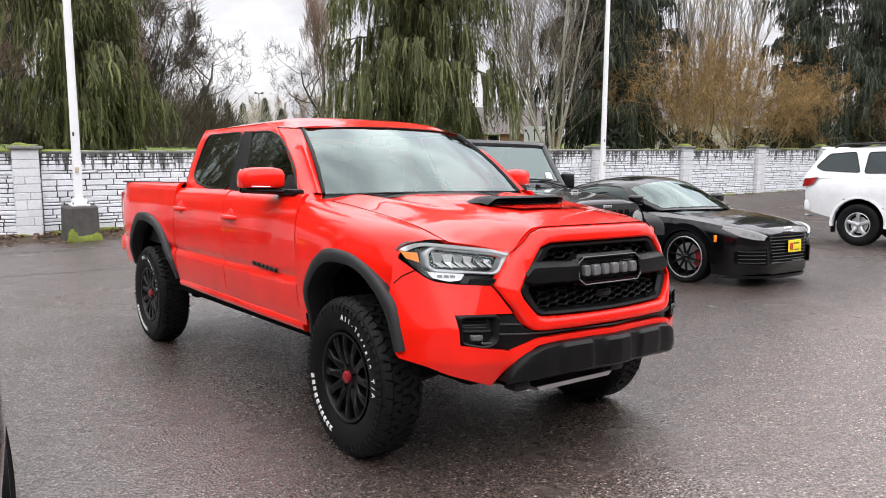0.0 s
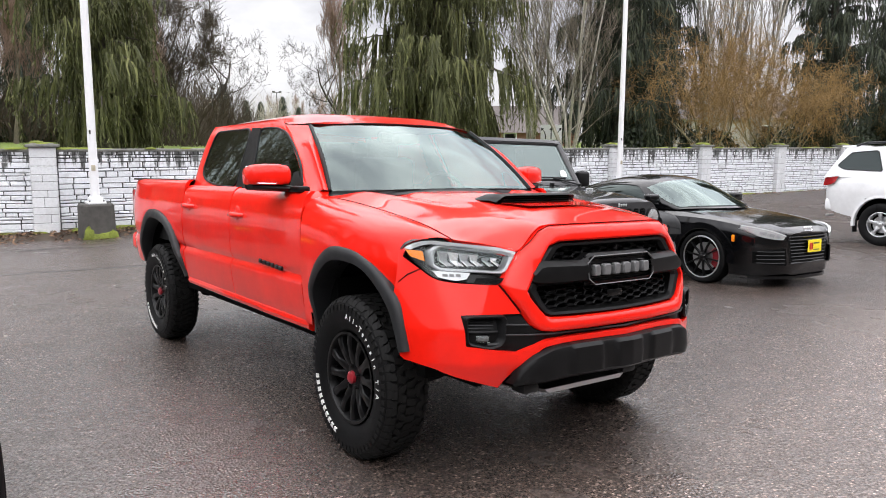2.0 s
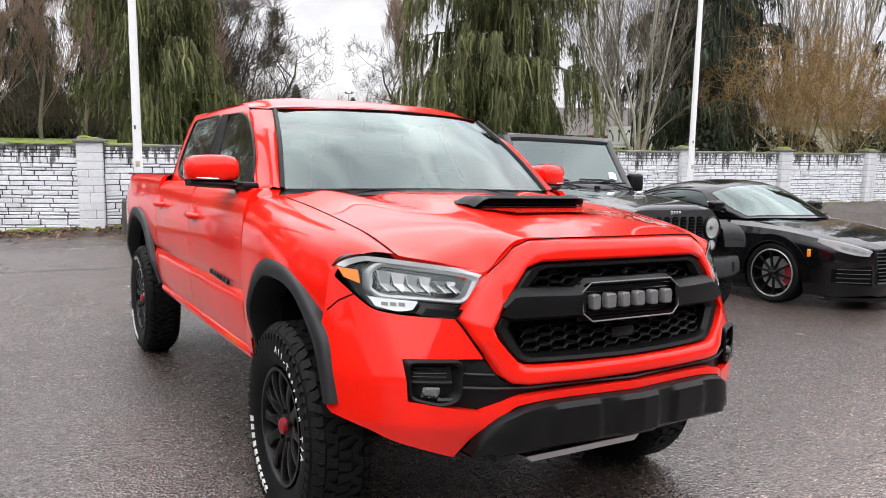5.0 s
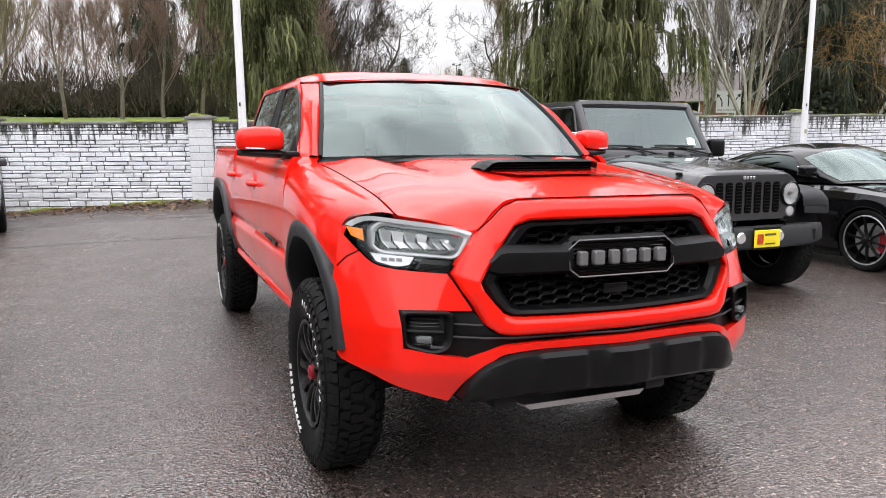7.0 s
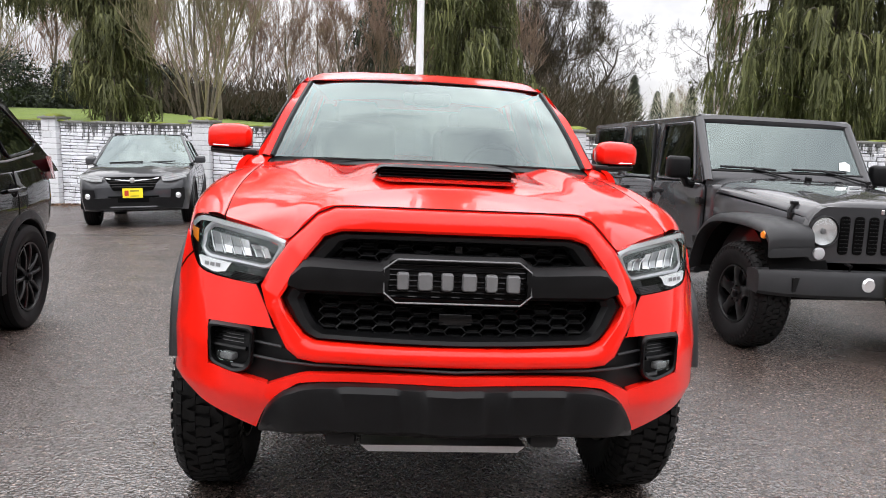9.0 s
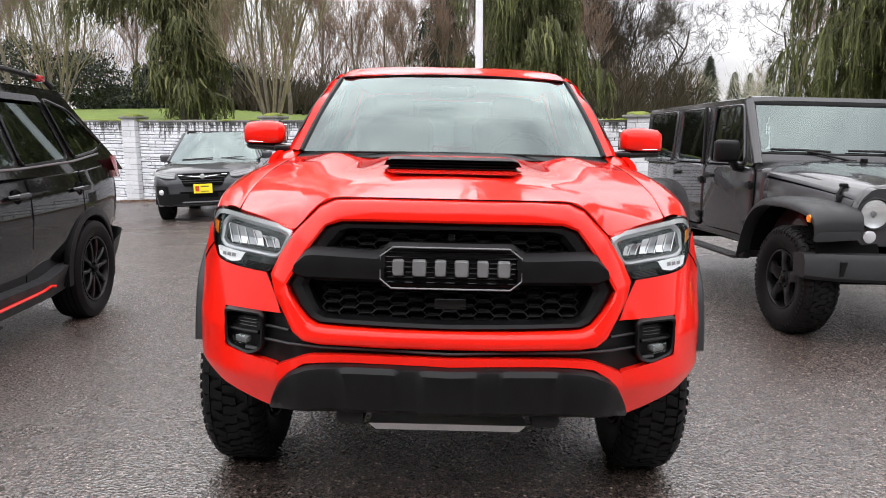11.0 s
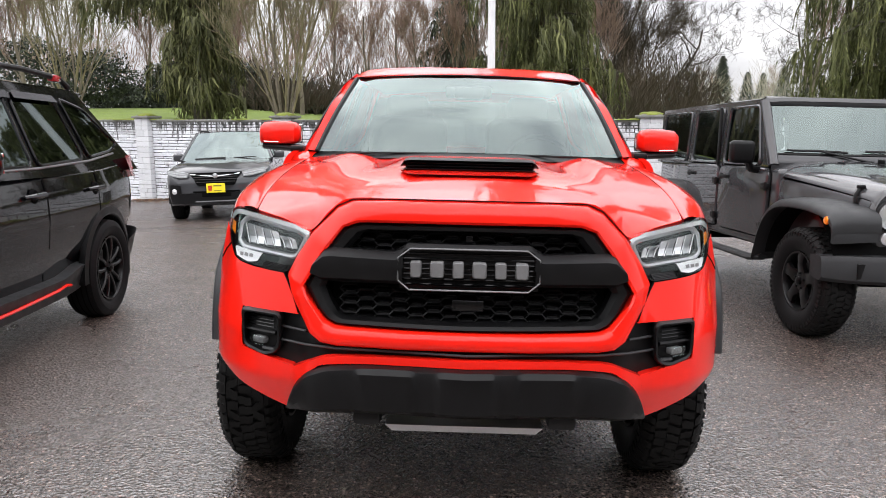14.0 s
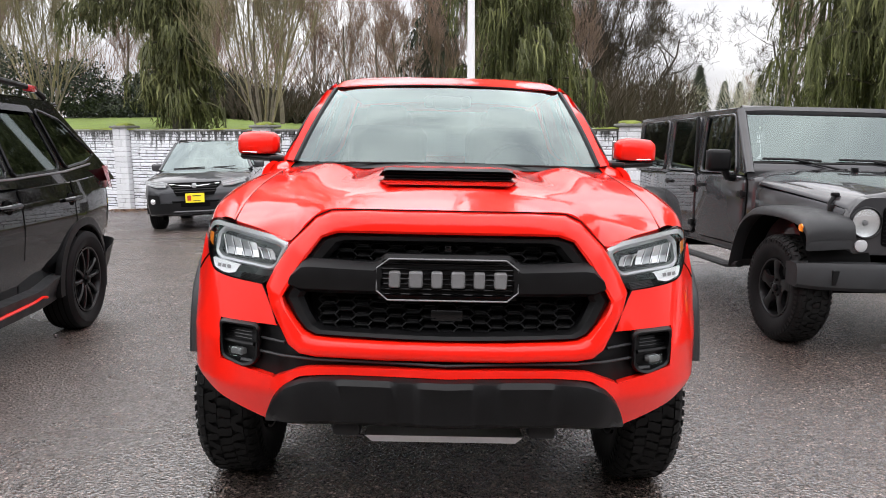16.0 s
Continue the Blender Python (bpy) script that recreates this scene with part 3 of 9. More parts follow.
def make_stain_stone():
    """Painted stone with dark run-off streaks that hang from the coping."""
    m_ = nmat("streaked_white_stone", 0.6)
    v_ = coords(m_)
    geo = node(m_, "ShaderNodeNewGeometry")
    info = node(m_, "ShaderNodeObjectInfo")
    mp = node(m_, "ShaderNodeMapping")
    mp.inputs["Scale"].default_value = (9.0, 9.0, 0.9)
    wire(m_, geo.outputs["Position"], mp.inputs["Vector"])
    streak = noise_tex(m_, 1.0, 5, 0.65, mp.outputs["Vector"])
    sep = node(m_, "ShaderNodeSeparateXYZ")
    wire(m_, geo.outputs["Position"], sep.inputs[0])
    height = node(m_, "ShaderNodeMapRange")
    height.inputs["From Min"].default_value = 0.55
    height.inputs["From Max"].default_value = 1.30
    height.inputs["To Min"].default_value = -0.62
    height.inputs["To Max"].default_value = 0.34
    wire(m_, sep.outputs["Z"], height.inputs["Value"])
    add = node(m_, "ShaderNodeMath")
    strong = ramp(m_, streak, (0.36, grey(0.0)), (0.64, grey(1.0)))
    wire(m_, strong, add.inputs[0])
    wire(m_, height.outputs[0], add.inputs[1])
    fine = noise_tex(m_, 24.0, 6, 0.7, geo.outputs["Position"])
    patch = noise_tex(m_, 1.7, 6, 0.65, geo.outputs["Position"])
    col = ramp(m_, fine, (0.22, (0.58, 0.60, 0.63)), (0.55, (0.80, 0.81, 0.84)))
    col = mixc(m_, ramp(m_, patch, (0.56, grey(0)), (0.74, grey(0.7))), col, (0.24, 0.24, 0.23))
    rnd_ = ramp(m_, info.outputs["Random"], (0.0, grey(0)), (1.0, grey(0.22)))
    col = mixc(m_, rnd_, col, (0.50, 0.51, 0.54))
    col = mixc(m_, ramp(m_, add.outputs[0], (0.48, grey(0)), (0.74, grey(0.92))), col, (0.045, 0.045, 0.04))
    wire(m_, col, shader(m_).inputs["Base Color"])
    wire(m_, bumped(m_, fine, 0.6, 0.014), shader(m_).inputs["Normal"])
    return m_


STREAKED = make_stain_stone()


def wall_frame(s_):
    """Point on the wall's front plane, the direction along it and the way out of it."""
    x, y = wall_at(s_)
    d_ = LEFT_DIR if s_ < 0 else RIGHT_DIR
    run = Vector((d_.x, d_.y, 0)) * (1 if s_ >= 0 else -1)
    out = Vector((run.y, -run.x, 0))
    return Vector((x, y, 0)), run, out


PILLARS = (-18.4, -13.8, -9.2, -4.6, 0.0, 4.2, 8.1, 12.0, 15.55, 19.65, 23.75, 27.85, 32.0, 36.0)


def stone_box(bm, s0, s1, z0, z1, proud, rnd):
    """One rough-faced stone on the wall's front: a bevelled block with a slightly broken outline."""
    o_, run, out = wall_frame((s0 + s1) / 2)
    b0, _, _ = wall_frame(0.0)
    def at(s_, z, d_):
        c_, _, _ = wall_frame(s_) if (s_ < 0) == ((s0 + s1) / 2 < 0) else wall_frame(-1e-6 if s0 + s1 < 0 else 0.0)
        return Vector((c_.x, c_.y, z)) + out * d_
    j = [rnd.uniform(-0.006, 0.006) for _ in range(8)]
    rim = [at(s0 + j[0], z0 + j[1], proud * 0.4), at(s1 + j[2], z0 + j[3], proud * 0.4), at(s1 + j[4], z1 + j[5], proud * 0.4), at(s0 + j[6], z1 + j[7], proud * 0.4)]
    e_ = 0.010
    face = [at(s0 + e_, z0 + e_, proud + j[0]), at(s1 - e_, z0 + e_, proud + j[2]), at(s1 - e_, z1 - e_, proud + j[4]), at(s0 + e_, z1 - e_, proud + j[6])]
    back = [at(s0, z0, -0.03), at(s1, z0, -0.03), at(s1, z1, -0.03), at(s0, z1, -0.03)]
    R, F, B = ([bm.verts.new(p) for p in q] for q in (rim, face, back))
    bm.faces.new(F)
    for i in range(4):
        k = (i + 1) % 4
        bm.faces.new((R[i], R[k], F[k], F[i]))
        bm.faces.new((B[i], B[k], R[k], R[i]))


def build_wall():
    # the mortared core
    def core(bm):
        ends = (-22.0, -0.0001, 38.0)
        for a_, b_ in ((ends[0], ends[1]), (0.0, ends[2])):
            (p, run, out), (q, _, _) = wall_frame(a_), wall_frame(b_)
            rows = []
            for d_, top in ((0.0, False), (0.0, True), (-0.20, True), (-0.20, False)):
                rows.append([Vector((*(p + out * d_).xy, WALL_TOP - 0.03 if top else -1.6)), Vector((*(q + out * d_).xy, WALL_TOP - 0.03 if top else -1.6))])
            weave(bm, rows)
    wall = tagged(merged(core, "wall_back", MORTAR), "low garden wall of white-painted stacked stone with dark run-off streaks", "wall", kind="structure")
    rnd = random.Random(11)
    singles, near = [], 0
    joined = bmesh.new()
    gaps = sorted(PILLARS)
    for p0, p1 in zip(gaps, gaps[1:]):
        a_, b_ = p0 + 0.24, p1 - 0.24
        z = WALL_TOP - 0.035
        zlow = min(wall_base(a_), wall_base(b_)) - 0.05
        first = True
        while z > zlow:
            h_ = rnd.choice((0.06, 0.075, 0.085, 0.10, 0.125)) if not first else 0.085
            s_ = a_
            while s_ < b_ - 0.03:
                L = rnd.uniform(0.16, 0.58) if not first else rnd.uniform(0.08, 0.2)
                e_ = min(b_, s_ + L)
                if b_ - e_ < 0.08:
                    e_ = b_
                mid = (s_ + e_) / 2
                lo = max(z - h_, wall_base(mid) - 0.06)
                if lo < z - 0.03:
                    g_ = 0.011
                    args = (s_ + g_, e_ - g_, lo + g_, z - g_ * 0.4, rnd.uniform(0.012, 0.038))
                    if -3.3 < mid < 1.15 and len(singles) < 300 and not first:
                        singles.append(args)
                    else:
                        stone_box(joined, *args, rnd)
                s_ = e_
            z -= h_
            first = False
    bmesh.ops.recalc_face_normals(joined, faces=joined.faces)
    rest = part("stones_far", joined, STREAKED, wall)
    tagged(rest, kind="stuff")
    # coping with moss
    def cope(bm):
        for a_, b_, n_ in ((-22.0, -0.0001, 60), (0.0, 38.0, 90)):
            rows = []
            for d_, dz in ((0.03, -0.05), (0.045, -0.03), (0.04, 0.0), (0.0, 0.012), (-0.2, 0.012), (-0.24, -0.03)):
                r_ = []
                for i in range(n_ + 1):
                    p, run, out = wall_frame(a_ + (b_ - a_) * i / n_)
                    w_ = noise.noise(Vector((p.x * 3, p.y * 3, d_ * 9))) * 0.012
                    r_.append(Vector((*(p + out * (d_ + w_)).xy, WALL_TOP + dz + w_)))
                rows.append(r_)
            weave(bm, rows)
    merged(cope, "coping", COPING, wall, "dark stained coping", 60)
    return wall, singles


WALL, WALL_STONES = build_wall()


def moss_cushion(parent, spots, name="moss"):
    """Low uneven cushions of moss."""
    bm = bmesh.new()
    rnd = random.Random(len(spots))
    for c_, rx, ry, h_ in spots:
        rows = []
        for f_, z in ((1.0, -0.01), (0.96, 0.35), (0.8, 0.7), (0.5, 0.95), (0.02, 1.0)):
            rows.append([Vector((c_[0] + math.cos(t) * rx * f_ * rnd.uniform(0.86, 1.1), c_[1] + math.sin(t) * ry * f_ * rnd.uniform(0.86, 1.1), c_[2] + h_ * z * rnd.uniform(0.7, 1.2))) for t in (2 * math.pi * k / 14 for k in range(14))])
        weave(bm, rows, True)
    tidy(bm)
    ob = part(name, bm, MOSS, parent, "", 70)
    return ob


def build_pillar(s_):
    rnd = random.Random(int(s_ * 10))
    p, run, out = wall_frame(s_ if s_ else -1e-4)
    if s_ == 0:
        run = (wall_frame(-1)[1] + wall_frame(1)[1]).normalized()
        out = Vector((run.y, -run.x, 0))
    ang = math.atan2(run.y, run.x)
    col = thing("wall_pillar", "white-painted stone wall pillar with a mossy cap", "pillar", Matrix.Translation((p.x, p.y, 0)) @ Matrix.Rotation(ang, 4, "Z"), "pillars of the wall", "structure")
    z0 = wall_base(s_) - 0.15
    merged(lambda bm: box(bm, (0, 0.06, (z0 + 1.34) / 2), (0.45, 0.40, 1.34 - z0), 0.01), "core", MORTAR, col)
    z = 1.335
    while z > z0 + 0.05:
        h_ = rnd.choice((0.11, 0.14, 0.17, 0.2))
        cuts = [-0.235, rnd.uniform(-0.08, 0.1), 0.235] if rnd.random() < 0.6 else [-0.235, 0.235]
        for a_, b_ in zip(cuts, cuts[1:]):
            merged(lambda bm: box(bm, ((a_ + b_) / 2, 0.06 - rnd.uniform(0, 0.008), z - h_ / 2), (b_ - a_ - 0.006, 0.43, h_ - 0.006), 0.008, 1), "stone", STONE, col)
        z -= h_
    cap = merged(lambda bm: (box(bm, (0, 0.05, 1.365), (0.58, 0.54, 0.06), 0.018, 2), box(bm, (0, 0.05, 1.40), (0.42, 0.38, 0.03), 0.012, 1)), "cap", COPING, col, "dark weathered cap")
    k = abs(math.sin(s_ * 7.3))
    moss_cushion(col, [((0.02, 0.05, 1.40), 0.24 + 0.03 * k, 0.22, 0.03 + 0.05 * k), ((-0.1, 0.02, 1.41), 0.14, 0.14, 0.05), ((0.14, 0.0, 1.395), 0.11, 0.16, 0.04 * k)])


for s_ in PILLARS:
    build_pillar(s_)


def wall_moss():
    """Moss that creeps along the wall's top and its foot."""
    rnd = random.Random(4)
    spots = []
    for k in range(150):
        s_ = rnd.uniform(-14, 30)
        p, run, out = wall_frame(s_)
        dens = noise.noise(Vector((s_ * 0.35, 2.0, 0)))
        if dens < -0.12:
            continue
        q = p + out * rnd.uniform(-0.15, 0.03)
        spots.append(((q.x, q.y, WALL_TOP + 0.0), rnd.uniform(0.08, 0.3), rnd.uniform(0.04, 0.09), rnd.uniform(0.015, 0.04)))
    tagged(moss_cushion(None, spots, "coping_moss"), "patches of yellow-green moss on the wall top", "moss", kind="stuff")
    spots = []
    for k in range(170):
        s_ = rnd.uniform(-10, 29)
        p, run, out = wall_frame(s_)
        q = p + out * rnd.uniform(0.04, 0.22)
        spots.append(((q.x, q.y, wall_base(s_) - 0.06), rnd.uniform(0.12, 0.45), rnd.uniform(0.05, 0.10), rnd.uniform(0.03, 0.08)))
    tagged(moss_cushion(None, spots, "kerb_moss"), "yellow-green moss along the foot of the wall", "moss", kind="stuff")


wall_moss()


def litter():
    """The strip of soil at the wall's foot, a low kerb, and fallen leaves."""
    bm = bmesh.new()
    rows = []
    for d_, f_ in ((0.0, 0.0), (0.16, 0.02), (0.30, 0.35), (0.55, 0.75), (0.85, 1.0)):
        r_ = []
        for i in range(140):
            s_ = -16 + 48 * i / 139
            p, run, out = wall_frame(s_)
            q = p + out * (d_ + 0.05 * noise.noise(Vector((s_, d_ * 4, 0))))
            z = (wall_base(s_) - 0.04) * (1 - f_) + (lot(q.x, q.y) - 0.01) * f_
            r_.append(Vector((q.x, q.y, z + 0.02 * noise.noise(Vector((s_ * 2, d_ * 6, 3))))))
        rows.append(r_)
    weave(bm, rows)
    tidy(bm)
    tagged(part("leaf_strip", bm, SOIL, None, "", 60), "dark soil strip along the foot of the wall", "soil", kind="structure")
    rnd = random.Random(21)
    verts, faces = [], []
    for k in range(6500):
        s_ = rnd.uniform(-9.5, 4.5) if rnd.random() < 0.8 else rnd.uniform(4.5, 29)
        p, run, out = wall_frame(s_)
        d_ = min(rnd.expovariate(3.2) + 0.12, 3.0)
        f_ = min(1, max(0, (d_ - 0.16) / 0.69))
        q = p + out * d_
        z = max((wall_base(s_) - 0.04) * (1 - f_) + lot(q.x, q.y) * f_, lot(q.x, q.y)) + rnd.uniform(0.004, 0.03)
        r_ = rnd.uniform(0.015, 0.045)
        a_ = rnd.uniform(0, 6.28)
        tilt = Vector((rnd.uniform(-0.6, 0.6), rnd.uniform(-0.6, 0.6), 1)).normalized()
        u = Vector((math.cos(a_), math.sin(a_), 0))
        u = (u - tilt * u.dot(tilt)).normalized()
        w = tilt.cross(u)
        c_ = Vector((q.x, q.y, z))
        i = len(verts)
        verts += [c_ - u * r_, c_ + w * r_ * 0.6 + tilt * r_ * 0.3, c_ + u * r_, c_ - w * r_ * 0.6]
        faces.append((i, i + 1, i + 2, i + 3))
    me = bpy.data.meshes.new("fallen_leaves")
    me.from_pydata(verts, [], faces)
    m_ = nmat("dead_leaves", 0.8)
    geo = node(m_, "ShaderNodeNewGeometry")
    wire(m_, ramp(m_, geo.outputs["Random Per Island"], (0.0, (0.05, 0.03, 0.02)), (0.5, (0.14, 0.075, 0.045)), (1.0, (0.26, 0.16, 0.09))), shader(m_).inputs["Base Color"])
    me.materials.append(m_)
    tagged(new("fallen_leaves", me), "brown fallen leaves drifted against the wall", "leaves", kind="stuff")


litter()


def specks():
    """Stray leaf crumbs and grit lying on the asphalt."""
    rnd = random.Random(8)
    verts, faces = [], []
    for k in range(700):
        x, y = rnd.uniform(-7, 10), rnd.uniform(-3.5, 11)
        z = lot(x, y) + 0.002
        r_ = rnd.uniform(0.004, 0.014) * (1.6 if rnd.random() < 0.08 else 1)
        a_ = rnd.uniform(0, 6.28)
        i = len(verts)
        for t, q, h_ in ((0, 1, 0), (1.7, 0.6, 0.003), (3.1, 1, 0.006), (4.6, 0.7, 0.002)):
            verts.append((x + math.cos(a_ + t) * r_ * q, y + math.sin(a_ + t) * r_ * q, z + h_))
        faces.append((i, i + 1, i + 2, i + 3))
    me = bpy.data.meshes.new("ground_specks")
    me.from_pydata(verts, [], faces)
    m_ = nmat("speck_tan", 0.8)
    geo = node(m_, "ShaderNodeNewGeometry")
    wire(m_, ramp(m_, geo.outputs["Random Per Island"], (0.0, (0.03, 0.02, 0.015)), (0.7, (0.16, 0.10, 0.06)), (1.0, (0.5, 0.47, 0.42))), shader(m_).inputs["Base Color"])
    me.materials.append(m_)
    tagged(new("ground_specks", me), "scattered leaf crumbs and grit on wet asphalt", "grit", kind="stuff")


specks()


def seams():
    """Dark tar-filled seams between asphalt lanes, and hairline cracks."""
    m_ = speckled("tar_seam", (0.028, 0.028, 0.028), 0.45, 20, 0.4, 0.3)
    rnd = random.Random(17)
    for k, (a_, b_, w_) in enumerate((((-12, 9.0), (30, 6.6), 0.05), ((-12, 12.4), (12, 10.4), 0.03), ((-7, -3), (-1.2, 13), 0.02))):
        n_ = 90
        rows = [[], []]
        for i in range(n_ + 1):
            t = i / n_
            x, y = a_[0] + (b_[0] - a_[0]) * t, a_[1] + (b_[1] - a_[1]) * t
            j = noise.noise(Vector((x * 0.8, y * 0.8, k))) * 0.12
            ww = w_ * (0.6 + 0.5 * noise.noise(Vector((x * 2, y * 2, 5 + k))))
            for r_, sg in zip(rows, (-1, 1)):
                r_.append(Vector((x + (j + sg * ww) * 0.3, y + j + sg * ww, lot(x, y) + 0.004)))
        bm = bmesh.new()
        weave(bm, rows)
        tidy(bm)
        tagged(part("asphalt_seam", bm, m_), "dark tar seam across the asphalt", "seam", kind="structure")


seams()


# ---- tall white poles ----
def build_pole(x, y, first):
    z = lot(x, y) + 0.02
    block = 0.66 if first else 0.5
    pole = thing("light_pole", "tall white tapered steel pole on a dark concrete block", "pole", Matrix.Translation((x, y, z)), "white poles")
    def blk(bm):
        rows = []
        for zz, w in ((-0.15, 0.325), (0.1, 0.32), (0.35, 0.312), (block - 0.03, 0.305), (block, 0.285)):
            ring = []
            for k in range(16):
                t = 2 * math.pi * (k + 0.5) / 16
                m_ = max(abs(math.cos(t)), abs(math.sin(t))) ** 0.85
                ring.append(Vector((math.cos(t) * w / m_, math.sin(t) * w / m_, zz)))
            rows.append(ring)
        vr = weave(bm, rows, True)
        bm.faces.new(vr[-1])
    b_ = merged(blk, "concrete_block", CONCRETE_DARK, pole, "dark weathered concrete block", 30)
    moss_cushion(pole, [((0.0, -0.30, -0.02), 0.34, 0.06, 0.13), ((-0.2, -0.31, 0.02), 0.1, 0.05, 0.2), ((0.22, -0.31, 0.0), 0.11, 0.05, 0.16)], "block_moss")
    merged(lambda bm: (box(bm, (0, 0, block + 0.02), (0.34, 0.34, 0.04), 0.008), box(bm, (0, 0, block + 0.08), (0.25, 0.25, 0.10), 0.02, 2)), "base_cover", POLE_PAINT, pole)
    for sx in (-1, 1):
        merged(lambda bm: lathe(bm, [(block + 0.03, 0.014), (block + 0.075, 0.014), (block + 0.076, 0.001)], 6, "Z", (sx * 0.13, -0.13, 0)), "anchor_bolt", COPING, pole)
    merged(lambda bm: lathe(bm, [(block + 0.1, 0.088), (block + 0.7, 0.084), (4.0, 0.074), (9.5, 0.05), (9.5, 0.001)], 12, "Z"), "shaft", POLE_PAINT, pole)
    merged(lambda bm: box(bm, (-0.02, -0.088, block + 0.70), (0.075, 0.02, 0.11), 0.006), "hand_hole_cover", speckled("tan_cover", (0.42, 0.38, 0.28), 0.6, 30, 0.2, 0.2), pole, "tan hand-hole cover")
    merged(lambda bm: box(bm, (-0.045, -0.078, block + 1.39), (0.03, 0.02, 0.075), 0.004), "dark_tag", CONCRETE_DARK, pole)


build_pole(0.60, 13.17, True)
build_pole(15.15, 12.62, False)


# ---- lane sign behind the wall ----
def build_sign():
    sgn = thing("lane_sign", "white lane-use sign with three black arrows on a post", "sign", Matrix.Translation((17.33, 17.89, -0.30)) @ pose(0, 0, 0, 0, 0, -42))
    z = lawn_z(17.33, 17.89) + 0.3
    merged(lambda bm: box(bm, (0, 0, 2.02), (0.78, 0.006, 0.74), 0.002, 1), "panel", POLE_PAINT, sgn)
    merged(lambda bm: box(bm, (0, 0.04, (z + 2.35) / 2), (0.06, 0.05, 2.35 - z), 0.004), "post", SILVER, sgn)
    ink = nmat("sign_black", 0.5, 0, (0.01, 0.01, 0.01))
    for x, bend in ((-0.24, -1), (0, 0), (0.24, 1)):
        path = [Vector((x - bend * 0.04, -0.006, 1.86)), Vector((x - bend * 0.03, -0.006, 2.02)), Vector((x + bend * 0.02, -0.006, 2.14)), Vector((x + bend * 0.07, -0.006, 2.20))] if bend else [Vector((x, -0.006, 1.86)), Vector((x, -0.006, 2.0)), Vector((x, -0.006, 2.2))]
        def arrow(bm):
            rows = [[p + Vector((-0.02, 0, 0)) for p in path], [p + Vector((0.02, 0, 0)) for p in path]]
            weave(bm, rows)
            d_ = (path[-1] - path[-2]).normalized()
            n_ = Vector((d_.z, 0, -d_.x))
            tip = path[-1]
            bm.faces.new([bm.verts.new(p) for p in (tip + d_ * 0.11, tip + n_ * 0.065, tip - n_ * 0.065)])
        merged(arrow, "arrow", ink, sgn)
        cu = bpy.data.curves.new("word", "FONT")
        cu.body, cu.size, cu.align_x = "ONLY", 0.088, "CENTER"
        ob = new("word", cu)
        me = bpy.data.meshes.new_from_object(ob.evaluated_get(bpy.context.evaluated_depsgraph_get()))
        bpy.data.objects.remove(ob)
        me.materials.append(ink)
        ob = new("word", me)
        ob.parent = sgn
        ob.matrix_basis = pose(x, -0.006, 1.715, 90)


build_sign()


# ---- unseen plain walls, added to block low sky and darken reflections ----
def shading_walls():
    drab = speckled("plain_drab_wall", (0.13, 0.12, 0.11), 0.85, 3, 0.25, 0.2)
    for nm, c_, size in (("wall_south", (4, -11.5, 3.1), (76, 0.3, 7.4)), ("wall_west", (-33.5, -1.5, 2.6), (0.3, 35, 5.4)), ("wall_east", (42, -1.5, 1.8), (0.3, 35, 6.4))):
        tagged(merged(lambda bm: box(bm, c_, size), nm, drab), "unseen plain drab wall, added to block low sky light", "wall", kind="structure")


shading_walls()
